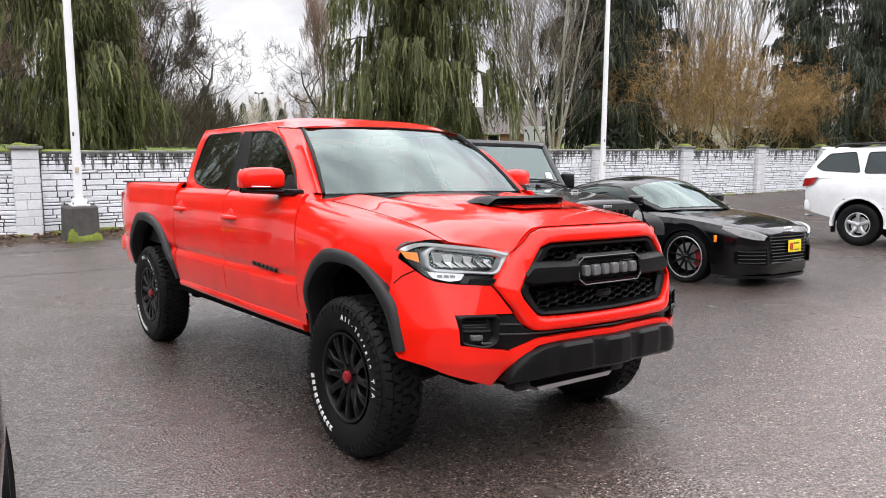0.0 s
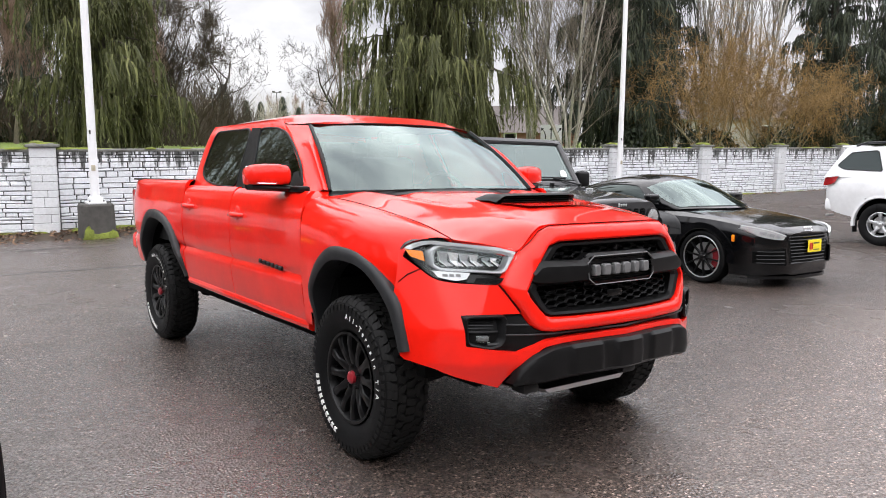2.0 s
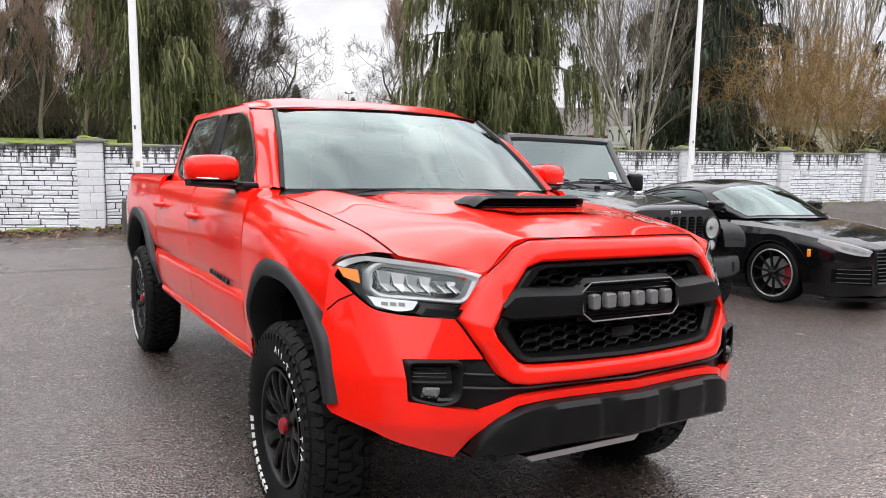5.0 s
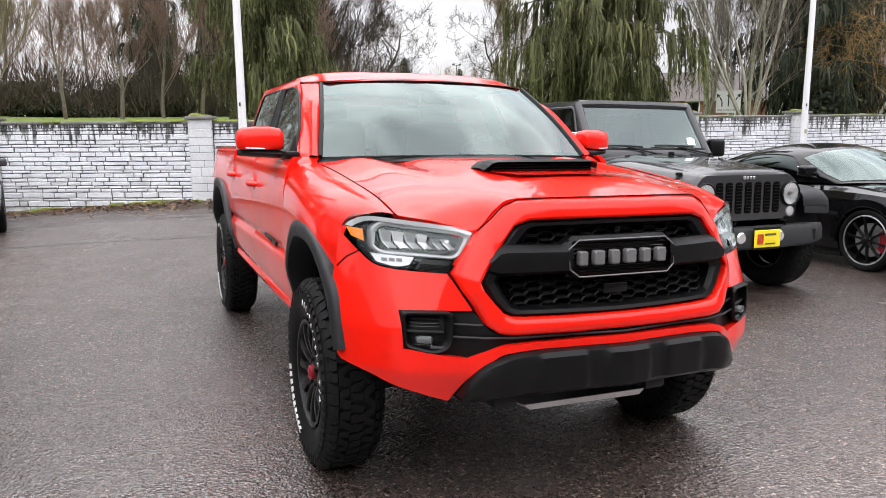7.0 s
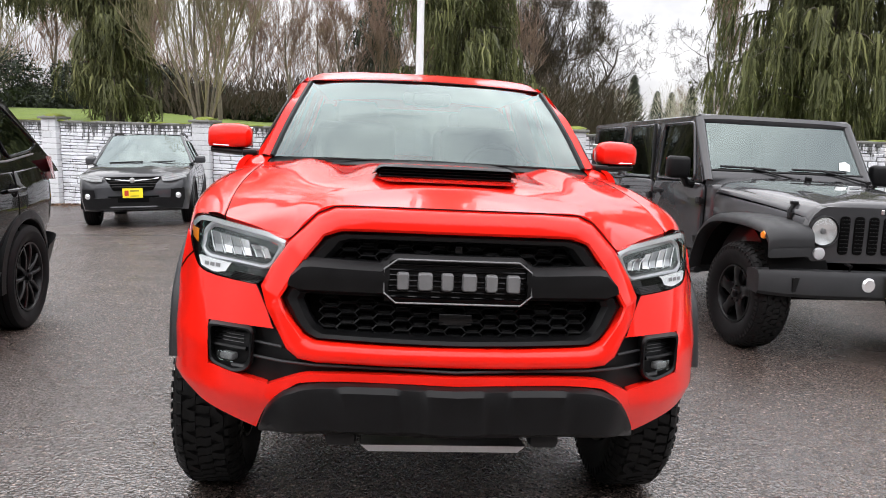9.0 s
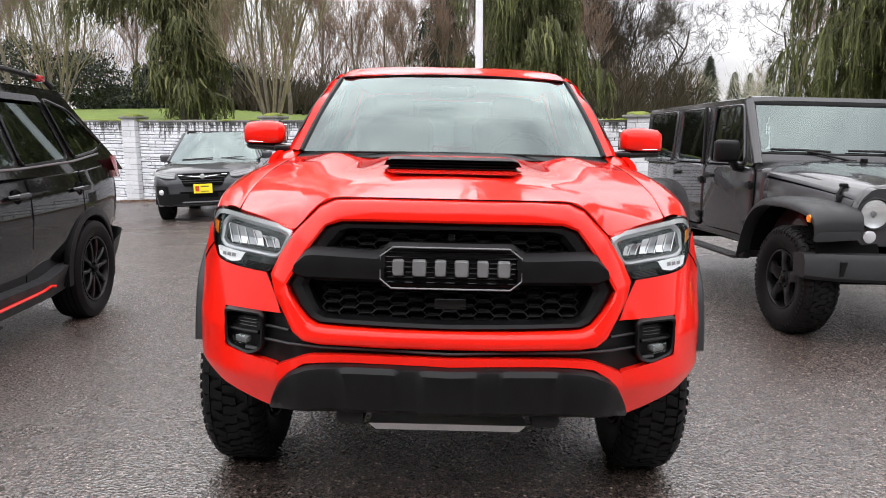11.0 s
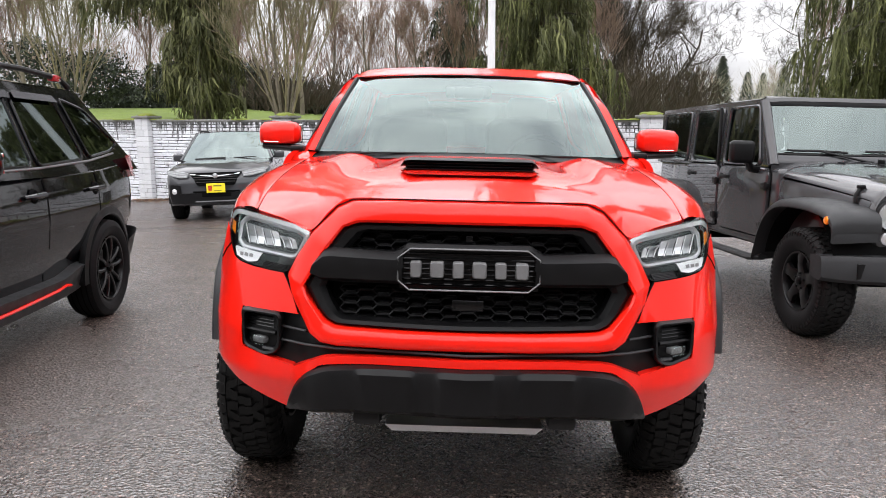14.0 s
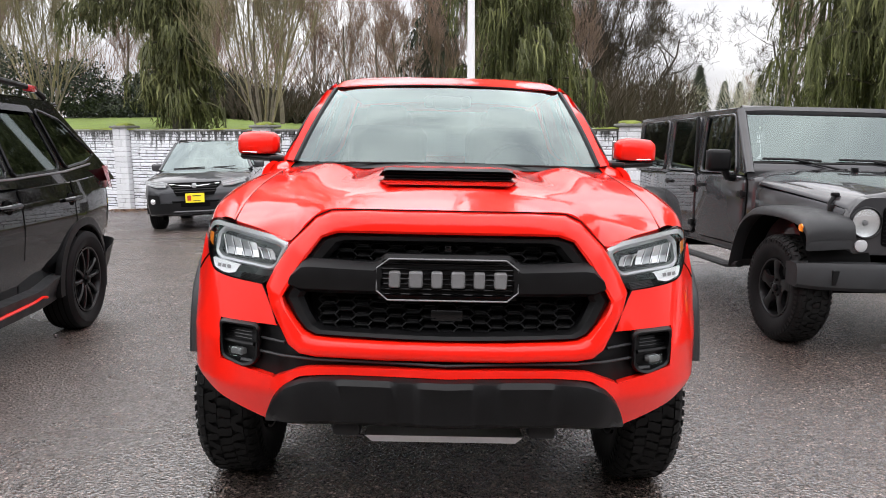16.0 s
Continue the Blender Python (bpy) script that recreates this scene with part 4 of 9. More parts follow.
# ---- the red pickup truck ----
def build_truck():
    truck = thing("pickup_truck", "orange-red crew-cab pickup truck with black trim and chunky off-road tyres", "pickup truck", TILT)

    # plan of the front: y over x, low on the bumper and high at the headlamps
    low = spline((0, -0.80), (0.3, -0.765), (0.46, -0.75), (0.55, -0.69), (0.65, -0.64), (0.74, -0.58), (0.80, -0.515), (0.85, -0.44), (0.885, -0.365), (0.90, -0.32), (0.916, -0.26))
    high = spline((0, -0.70), (0.385, -0.665), (0.5, -0.626), (0.6, -0.555), (0.71, -0.47), (0.795, -0.395), (0.83, -0.34), (0.858, -0.28), (0.885, -0.24), (0.90, -0.21), (0.916, -0.17))

    def front(x, z):
        w = max(0.0, min(1.0, (z - 0.7) / 0.34))
        return low(abs(x)) * (1 - w) + high(abs(x)) * w + max(0.0, 0.56 - z) * 0.55

    def grille_y(x, z):
        return -0.75 + 0.25 * x * x + 0.12 * (z - 0.9)

    # hood
    hood_front = spline((0, -0.705), (0.2, -0.69), (0.385, -0.648), (0.497, -0.628), (0.60, -0.547), (0.715, -0.453))
    hood_fz = spline((0, 1.142), (0.25, 1.141), (0.385, 1.134), (0.44, 1.094), (0.497, 1.034), (0.60, 1.058), (0.715, 1.077))
    seam_x = spline((-0.46, 0.712), (0.0, 0.735), (0.66, 0.742))
    seam_z = spline((-0.46, 1.077), (-0.25, 1.132), (0.0, 1.172), (0.3, 1.208), (0.66, 1.238))
    mid_z = spline((-0.71, 1.142), (-0.5, 1.185), (-0.2, 1.213), (0.15, 1.237), (0.55, 1.258))

    def hood_z(x, y):
        ax = abs(x) / 0.735
        z = mid_z(y) - (mid_z(y) - seam_z(y)) * ax ** 2.4
        far = smooth(-0.35, 0.3, y)
        z += far * (0.014 * math.exp(-((abs(x) - 0.55) / 0.09) ** 2) - 0.016 * math.exp(-((abs(x) - 0.38) / 0.08) ** 2))
        return z

    def hood(bm):
        n_, k = 48, 30
        rows = []
        for j in range(k + 1):
            t = (j / k) ** 1.5
            r_ = []
            for i in range(-n_, n_ + 1):
                u = i / n_
                x0 = u * 0.715
                yf = hood_front(abs(x0))
                yb = 0.525 + 0.125 * u * u
                y = yf + (yb - yf) * t
                x = u * seam_x(y) if y > -0.46 else x0
                z = hood_z(x, y) + (hood_fz(abs(x0)) - hood_z(x0, yf)) * math.exp(-(y - yf) / 0.085)
                r_.append(Vector((x, y, z)))
            rows.append(r_)
        rows.insert(0, [Vector((p.x, p.y + 0.02, p.z - 0.03)) for p in rows[0]])
        rows.append([Vector((p.x, p.y + 0.02, p.z - 0.04)) for p in rows[-1]])
        rows = [[Vector((r_[0].x, r_[0].y, r_[0].z - 0.02))] + r_ + [Vector((r_[-1].x, r_[-1].y, r_[-1].z - 0.02))] for r_ in rows]
        weave(bm, rows)
    merged(hood, "hood", RED, truck, "orange-red hood with creases", 50)

    # hood scoop: red ramp in front, black surround with slats
    def scoop(bm):
        A = [(-0.262, -0.195, 1.217), (-0.235, -0.235, 1.251), (0.235, -0.235, 1.251), (0.262, -0.195, 1.217)]
        rows = [along(A, 24)]
        for d_, lift, sh in ((0.05, 0.009, 0.99), (0.17, 0.005, 0.93), (0.30, -0.022, 0.84)):
            rows.append([Vector((p.x * sh, p.y + d_, p.z + lift)) for p in rows[0]])
        weave(bm, rows)
    merged(scoop, "hood_scoop", PLASTIC, truck, "black hood scoop", 40)
    # a near-black block carries the shade of the scoop's mouth
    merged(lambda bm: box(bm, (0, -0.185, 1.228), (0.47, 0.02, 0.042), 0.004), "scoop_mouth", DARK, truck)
    for k in range(3):
        merged(lambda bm: box(bm, (0, -0.222 + 0.004 * k, 1.219 + 0.0105 * k), (0.475 - 0.012 * k, 0.02, 0.005), 0.002, 1), "scoop_slat", PLASTIC_GLOSS, truck)
    def ramp_(bm):
        strip(bm, [(-0.255, -0.225, 1.214), (0.255, -0.225, 1.214)], [(-0.21, -0.40, 1.206), (0.21, -0.40, 1.206)], 16, 4, soft=False)
    merged(ramp_, "scoop_ramp", RED, truck)

    # front fenders
    width = spline((-0.46, 0.80), (-0.30, 0.858), (-0.15, 0.897), (0.0, 0.915), (0.2, 0.922), (0.4, 0.914), (0.63, 0.900))
    arch_out = [(0.569, 0.53), (0.541, 0.742), (0.471, 0.869), (0.375, 0.955), (0.24, 1.006), (0.06, 1.005), (-0.06, 0.975), (-0.17, 0.925), (-0.30, 0.825), (-0.35, 0.71), (-0.378, 0.60)]
    arch_in = [(0.525, 0.52), (0.485, 0.72), (0.42, 0.825), (0.33, 0.90), (0.215, 0.942), (0.06, 0.942), (-0.045, 0.92), (-0.135, 0.875), (-0.245, 0.785), (-0.30, 0.69), (-0.335, 0.59)]
    arch_mid = [((a_[0] + b_[0]) / 2, (a_[1] + b_[1]) / 2) for a_, b_ in zip(arch_out, arch_in)]
    arch_cut = [(a_[0] * 0.65 + b_[0] * 0.35, a_[1] * 0.65 + b_[1] * 0.35) for a_, b_ in zip(arch_out, arch_in)] + [(-0.37, 0.2), (0.55, 0.2)]
    lead = spline((0, -0.456), (0.15, -0.445), (0.29, -0.39), (0.40, -0.338), (0.48, -0.300), (0.57, -0.288), (1.0, -0.32))

    def fender(bm, s):
        rows = []
        n_ = 40
        for j in range(n_ + 1):
            t = j / n_
            r_ = []
            for i in range(44):
                u = i / 43
                y = lead(t) + (0.634 - lead(t)) * u
                xs, zs, xo = seam_x(y) + 0.005, seam_z(y), width(y)
                prof = ((xs, zs - 0.012), (xs + 0.004, zs), (xs + (xo - xs) * 0.45, zs - 0.012), (xo - 0.028, zs - 0.055), (xo, zs - 0.14), (xo + 0.008, 0.93), (xo + 0.002, 0.80), (xo - 0.02, 0.565))
                k = min(6, int(t * 7))
                f_ = t * 7 - k
                p0, p1, p2, p3 = (prof[max(0, k - 1)], prof[k], prof[k + 1], prof[min(7, k + 2)])
                def cr(c):
                    return 0.5 * (2 * p1[c] + (p2[c] - p0[c]) * f_ + (2 * p0[c] - 5 * p1[c] + 4 * p2[c] - p3[c]) * f_ ** 2 + (3 * p1[c] - p0[c] - 3 * p2[c] + p3[c]) * f_ ** 3)
                r_.append(Vector((s * cr(0), y, cr(1))))
            rows.append(r_)
        weave(bm, rows, False, lambda c_: inside(arch_cut, c_.y, c_.z) or (c_.y < -0.15 and c_.z < 0.83))
    both(fender, "front_fender", RED, truck, "", 40)

    # doors and bed sides share one section
    def section(z, belt):
        f_ = spline((0.55, 0.858), (0.62, 0.880), (0.74, 0.898), (0.785, 0.897), (0.812, 0.880), (0.85, 0.896), (1.0, 0.905), (1.12, 0.898), (1.20, 0.882), (belt - 0.022, 0.862), (belt, 0.834))
        return f_(z)

    def panel(y0, y1, belt, cut=None, bottom=0.555, tail=0.0):
        def make(bm, s):
            rows = []
            zs = [bottom + (belt - bottom) * j / 44 for j in range(45)]
            ys = [y0 + (y1 - y0) * i / 30 for i in range(31)]
            for z in zs:
                r_ = [Vector((s * (section(z, belt) - 0.03), y0 + 0.001, z))]
                r_ += [Vector((s * (section(z, belt) - tail * max(0.0, (y - y1 + 0.55) / 0.55) ** 2.2), y, z)) for y in ys]
                r_.append(Vector((s * (section(z, belt) - tail - 0.03), y1 - 0.001, z)))
                rows.append(r_)
            weave(bm, rows, False, (lambda c_: inside(cut, c_.y, c_.z)) if cut else None)
        return make
    front_doors = both(panel(0.642, 1.688, 1.262), "front_door", RED, truck, "", 40)
    rear_doors = both(panel(1.696, 2.664, 1.268), "rear_door", RED, truck, "", 40)
    rear_out = [(2.665, 0.59), (2.72, 0.72), (2.88, 0.905), (3.05, 1.0), (3.22, 1.045), (3.42, 1.062), (3.58, 1.035), (3.73, 0.92), (3.83, 0.74), (3.86, 0.60)]
    rear_in = [(2.72, 0.575), (2.775, 0.70), (2.92, 0.86), (3.07, 0.945), (3.23, 0.98), (3.41, 0.995), (3.54, 0.97), (3.67, 0.87), (3.765, 0.72), (3.80, 0.59)]
    rear_mid = [((a_[0] + b_[0]) / 2, (a_[1] + b_[1]) / 2) for a_, b_ in zip(rear_out, rear_in)]
    both(panel(2.680, 4.37, 1.305, rear_mid + [(3.82, 0.2), (2.7, 0.2)], 0.585, 0.075), "bed_side", RED, truck, "", 40)
    merged(lambda bm: box(bm, (0, 4.36, 0.99), (1.56, 0.05, 0.62), 0.02), "tailgate", RED, truck)
    merged(lambda bm: box(bm, (0, 4.47, 0.72), (1.62, 0.22, 0.17), 0.05, 3), "rear_bumper", RED, truck)
    both(lambda bm, s: box(bm, (s * 0.812, 3.50, 1.302), (0.05, 1.62, 0.016), 0.006), "bed_rail", PLASTIC, truck)
    merged(lambda bm: (box(bm, (0, 3.50, 0.86), (1.60, 1.68, 0.12)), box(bm, (0, 2.75, 1.07), (1.56, 0.05, 0.42)), box(bm, (0.77, 3.50, 1.08), (0.05, 1.66, 0.43)), box(bm, (-0.77, 3.50, 1.08), (0.05, 1.66, 0.43))), "bed_liner", PLASTIC, truck)
    both(lambda bm, s: box(bm, (s * 0.80, 4.375, 1.08), (0.06, 0.09, 0.26), 0.02), "tail_lamp", RED_LENS, truck)

    # door handles: a cupped recess and a grip
    def handle(y, z):
        def make(bm, s):
            tube(bm, [(s * 0.898, y + 0.085, z), (s * 0.928, y + 0.06, z + 0.002), (s * 0.935, y, z + 0.002), (s * 0.925, y - 0.06, z), (s * 0.895, y - 0.085, z - 0.002)], [0.014, 0.017, 0.018, 0.017, 0.014], 10)
            lathe(bm, [(s * 0.903, 0.001), (s * 0.905, 0.04), (s * 0.895, 0.052)], 20, centre=(0, y + 0.01, z + 0.006))
        return make
    for doors, y, z in ((front_doors, 1.55, 1.098), (rear_doors, 2.50, 1.12)):
        for d_, s in zip(doors, (-1, 1)):
            bm = bmesh.new()
            handle(y, z)(bm, s)
            part("door_handle", tidy(bm), RED, d_, "", 50)
    # model badge on the front door: unreadable dark bars
    for s, d_ in zip((-1, 1), front_doors):
        for k in range(6):
            part("badge_bar", box(bmesh.new(), (s * 0.897, 0.912 + 0.058 * k, 0.826 + 0.003 * k), (0.014, (0.047, 0.04, 0.036, 0.044, 0.05, 0.04)[k], 0.027), 0.005, 1), PLASTIC_GLOSS, d_)
    both(lambda bm, s: tube(bm, [(s * 0.842, 0.62, 0.545), (s * 0.848, 1.2, 0.55), (s * 0.848, 2.64, 0.565)], 0.032, 10), "rocker_panel", RED, truck)

    # black arch flares
    def flare(po, pi, grow, wide):
        def make(bm, s):
            o_, i_ = along([(p[0], p[1], 0) for p in po], 48, True), along([(p[0], p[1], 0) for p in pi], 48, True)
            rows = []
            for f_, dx in ((0.0, -0.02), (0.0, 0.008), (0.12, 0.017), (0.45, 0.022), (0.85, 0.023), (1.0, 0.016), (1.06, -0.03), (1.1, -0.12)):
                r_ = []
                for a_, b_ in zip(o_, i_):
                    # the lower ends lean in towards the sill and the bumper
                    p = a_.lerp(b_, f_)
                    r_.append(Vector((s * (wide(p.x) + dx + grow - 0.055 * smooth(0.80, 0.54, p.y) * smooth(-0.1, 0.2, p.x)), p.x, p.y)))
                rows.append(r_)
            weave(bm, rows)
        return make
    flare_w = spline((-0.46, 0.850), (-0.38, 0.884), (-0.30, 0.898), (-0.15, 0.906), (0.0, 0.912), (0.2, 0.919), (0.4, 0.912), (0.63, 0.899))
    both(flare(arch_out, arch_in, 0.0, flare_w), "front_arch_flare", PLASTIC_GREY, truck, "", 40)
    both(flare(rear_out, rear_in, 0.006, lambda y: 0.908), "rear_arch_flare", PLASTIC_GREY, truck, "", 40)
    # wheel wells: the shade inside is put into their near-black colour
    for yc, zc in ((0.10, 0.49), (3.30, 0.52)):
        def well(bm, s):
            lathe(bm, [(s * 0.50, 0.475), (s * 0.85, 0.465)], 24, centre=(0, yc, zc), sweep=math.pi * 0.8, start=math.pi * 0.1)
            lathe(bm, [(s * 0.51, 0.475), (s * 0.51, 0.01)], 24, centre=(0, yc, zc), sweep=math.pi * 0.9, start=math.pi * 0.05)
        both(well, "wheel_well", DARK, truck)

    # bumper cover
    wrap = front
    def bumper(bm, s):
        strip(bm, [(0.587, 0.889), (0.68, 0.893), (0.74, 0.898), (0.793, 0.911), (0.83, 0.952), (0.870, 1.015)], [(0.529, 0.776), (0.66, 0.772), (0.77, 0.77), (0.911, 0.77)], 30, 12, wrap, lip=0.0, side=s)
        strip(bm, [(0.742, 0.7705), (0.80, 0.77), (0.911, 0.77)], [(0.736, 0.64), (0.79, 0.605), (0.898, 0.575)], 14, 12, wrap, side=s)
        strip(bm, [(0.742, 0.7705), (0.739, 0.70), (0.734, 0.64), (0.66, 0.628), (0.61, 0.62), (0.543, 0.611)], [(0.742, 0.7705), (0.74, 0.70), (0.735, 0.638), (0.66, 0.624), (0.61, 0.616), (0.543, 0.607)], 24, 1, front, side=s, lip=0.05)
        strip(bm, [(0.898, 0.575), (0.80, 0.602), (0.735, 0.638), (0.61, 0.616), (0.543, 0.607)], [(0.891, 0.562), (0.82, 0.535), (0.76, 0.505), (0.67, 0.474), (0.585, 0.447)], 30, 8, wrap, side=s)
        strip(bm, [(0.543, 0.607), (0.49, 0.635), (0.44, 0.656), (0.38, 0.662), (0.2, 0.666), (0, 0.668)], [(0.585, 0.447), (0.54, 0.55), (0.468, 0.618), (0.40, 0.637), (0.2, 0.642), (0, 0.643)], 40, 6, front, side=s, lip=0.03)
        strip(bm, [(0.891, 0.562), (0.82, 0.535), (0.76, 0.505), (0.67, 0.474), (0.585, 0.447)], [(0.858, 0.556), (0.80, 0.53), (0.74, 0.50), (0.65, 0.47), (0.56, 0.442)], 24, 2, lambda x, z: wrap(x, z) + 0.03 * (0.6 - z) * 8, side=s)
        # the lower edge of the top band turns into the lamp recess
        strip(bm, [(0.529, 0.776), (0.66, 0.772), (0.742, 0.7705)], [(0.529, 0.772), (0.66, 0.768), (0.742, 0.767)], 16, 1, front, lip=0.045, side=s)
    merged(lambda bm: (bumper(bm, 1), bumper(bm, -1)), "front_bumper", RED, truck, "orange-red bumper cover", 40)

    # red surround of the grille
    outer = [(0, -0.712, 1.136), (0.25, -0.697, 1.135), (0.36, -0.672, 1.130), (0.41, -0.658, 1.108), (0.49, -0.648, 1.028), (0.545, -0.625, 0.95), (0.577, -0.617, 0.888), (0.553, -0.665, 0.832), (0.522, -0.695, 0.782), (0.487, -0.72, 0.722), (0.452, -0.735, 0.698), (0.40, -0.745, 0.691), (0.2, -0.77, 0.690), (0, -0.776, 0.690)]
    inner = [(0, -0.737, 1.070), (0.25, -0.722, 1.069), (0.335, -0.708, 1.067), (0.385, -0.700, 1.050), (0.43, -0.702, 0.990), (0.478, -0.704, 0.915), (0.506, -0.706, 0.868), (0.495, -0.712, 0.838), (0.465, -0.724, 0.800), (0.435, -0.735, 0.766), (0.405, -0.742, 0.752), (0.36, -0.75, 0.749), (0.2, -0.77, 0.747), (0, -0.776, 0.747)]
    def surround(bm):
        for s in (1, -1):
            # match the two loops vertex by vertex, not by length
            seg = len(outer) - 1
            rows = []
            for f_, push in ((0, 0.03), (0, 0.0), (0.06, -0.012), (0.2, -0.018), (0.5, -0.020), (0.85, -0.014), (0.97, -0.004), (1.0, 0.012), (1.0, 0.05)):
                r_ = []
                for k in range(seg):
                    for q in range(7 if k < seg - 1 else 8):
                        t = q / 7
                        o_ = Vector(outer[k]).lerp(Vector(outer[k + 1]), t)
                        i_ = Vector(inner[k]).lerp(Vector(inner[k + 1]), t)
                        p = o_.lerp(i_, f_)
                        r_.append(Vector((p.x * s, p.y + push, p.z)))
                rows.append(r_)
            weave(bm, rows)
    merged(surround, "grille_surround", RED, truck, "", 40)

    # black grille: frame, wing bar, name panel, honeycomb
    frame_o = [(0, 1.067), (0.335, 1.064), (0.385, 1.048), (0.43, 0.99), (0.478, 0.915), (0.503, 0.868), (0.465, 0.80), (0.435, 0.768), (0.405, 0.755), (0, 0.750)]
    frame_i = [(0, 1.046), (0.30, 1.043), (0.325, 1.036), (0.37, 0.985), (0.42, 0.915), (0.443, 0.868), (0.42, 0.818), (0.40, 0.790), (0.375, 0.778), (0, 0.774)]
    def grille_frame(bm):
        for s in (1, -1):
            rows = []
            for f_, push in ((0, 0.03), (0, 0.004), (0.25, -0.008), (0.7, -0.004), (1.0, 0.014), (1.0, 0.06)):
                r_ = []
                for k in range(len(frame_o) - 1):
                    for q in range(6):
                        t = q / 5
                        o_ = Vector(frame_o[k]).lerp(Vector(frame_o[k + 1]), t)
                        i_ = Vector(frame_i[k]).lerp(Vector(frame_i[k + 1]), t)
                        p = o_.lerp(i_, f_)
                        r_.append(Vector((p.x * s, grille_y(p.x, p.y) + push, p.y)))
                rows.append(r_)
            weave(bm, rows)
    grille = merged(grille_frame, "grille", PLASTIC, truck, "black plastic grille", 35)
    def wing(bm):
        top = [(-0.478, 0.942), (-0.445, 0.985), (-0.42, 0.99), (-0.225, 0.985), (-0.185, 1.012), (0.185, 1.012), (0.225, 0.985), (0.42, 0.99), (0.445, 0.985), (0.478, 0.942)]
        bot = [(-0.488, 0.905), (-0.45, 0.885), (-0.42, 0.885), (-0.21, 0.888), (-0.185, 0.872), (0.185, 0.872), (0.21, 0.888), (0.42, 0.885), (0.45, 0.885), (0.488, 0.905)]
        rows = []
        for f_, push in ((0, 0.03), (0, -0.008), (0.1, -0.022), (0.22, -0.036), (0.5, -0.036), (0.86, -0.028), (0.97, -0.012), (1, 0.0), (1, 0.03)):
            r_ = []
            for k in range(len(top) - 1):
                for q in range(7):
                    t = q / 6
                    p = Vector(top[k]).lerp(Vector(top[k + 1]), t).lerp(Vector(bot[k]).lerp(Vector(bot[k + 1]), t), f_)
                    r_.append(Vector((p.x, grille_y(p.x, p.y) + push, p.y)))
            rows.append(r_)
        weave(bm, rows, False, lambda c_: abs(c_.x) < 0.198 and 0.887 < c_.z < 0.990)
    merged(wing, "wing_bar", PLASTIC, grille, "", 30)
    def name_frame(bm):
        pts = [(-0.175, 1.0), (0.175, 1.0), (0.212, 0.972), (0.212, 0.905), (0.178, 0.878), (-0.178, 0.878), (-0.212, 0.905), (-0.212, 0.972)]
        loop = [Vector((x, grille_y(x, z) - 0.034, z)) for x, z in pts]
        tube(bm, loop + loop[:2], 0.0028, 6, False)
    merged(name_frame, "name_panel_rim", GUNMETAL, grille)
    merged(lambda bm: box(bm, (0, -0.737, 0.937), (0.42, 0.01, 0.125)), "name_panel", PLASTIC, grille)
    for k in range(7):
        merged(lambda bm: box(bm, (0, -0.744, 0.89 + 0.0155 * k), (0.40, 0.012, 0.006), 0.002, 1), "name_panel_slat", PLASTIC_GLOSS, grille)
    # the maker's name stands as six plain blocks
    for k, w in enumerate((0.034, 0.042, 0.034, 0.042, 0.034, 0.038)):
        x, h = -0.1585 + 0.0635 * k, 0.05
        def block(bm):
            slab(bm, [Vector((x + px, -0.770, 0.938 + pz)) for px, pz in rounded([(-w / 2, -h / 2), (w / 2, -h / 2), (w / 2, h / 2), (-w / 2, h / 2)], 0.008, 3)], (0, 0.02, 0), 0.16)
        merged(block, "name_block", GUNMETAL, grille, "grey metal block")
    def comb(bm):
        w, h = 0.052, 0.030
        for row in range(-8, 10):
            for col in range(-9, 10):
                cx, cz = col * w * 1.0, 0.905 + row * h * 0.5
                if (row + col) % 2:
                    continue
                lim = 0.44 - 0.55 * abs(cz - 0.868)
                if abs(cx) > lim - 0.02 or not (0.765 < cz < 1.045) or (0.868 < cz < 0.985):
                    continue
                y = grille_y(cx, cz) + 0.032
                ring = [Vector((cx + dx * w, y, cz + dz * h)) for dx, dz in ((-0.64, 0), (-0.36, 0.48), (0.36, 0.48), (0.64, 0), (0.36, -0.48), (-0.36, -0.48))]
                for i in range(6):
                    a_, b_ = ring[i], ring[(i + 1) % 6]
                    heavy = i in (1, 4)
                    tube(bm, [a_, b_], 0.0038 if heavy else 0.0022, 4, False)
                box(bm, (cx, y + 0.018, cz - h * 0.36), (w * 0.62, 0.03, 0.008))
    bm = bmesh.new()
    comb(bm)
    tagged(part("honeycomb", bm, PLASTIC, grille), kind="stuff")
    # black sheet behind the comb: the shade in depth is its colour
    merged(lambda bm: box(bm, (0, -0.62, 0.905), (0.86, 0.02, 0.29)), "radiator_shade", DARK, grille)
    for k in range(12):
        merged(lambda bm: box(bm, (0, -0.64, 0.78 + 0.023 * k), (0.8, 0.012, 0.003)), "radiator_fin", PLASTIC, grille)
    merged(lambda bm: (box(bm, (0.0, -0.722, 1.026), (0.022, 0.02, 0.02), 0.005), box(bm, (0, -0.735, 1.037), (0.02, 0.006, 0.003))), "front_camera", PLASTIC_GLOSS, grille)
    merged(lambda bm: box(bm, (0.0, -0.722, 0.822), (0.10, 0.02, 0.036), 0.006), "radar_cover", PLASTIC_GLOSS, grille)

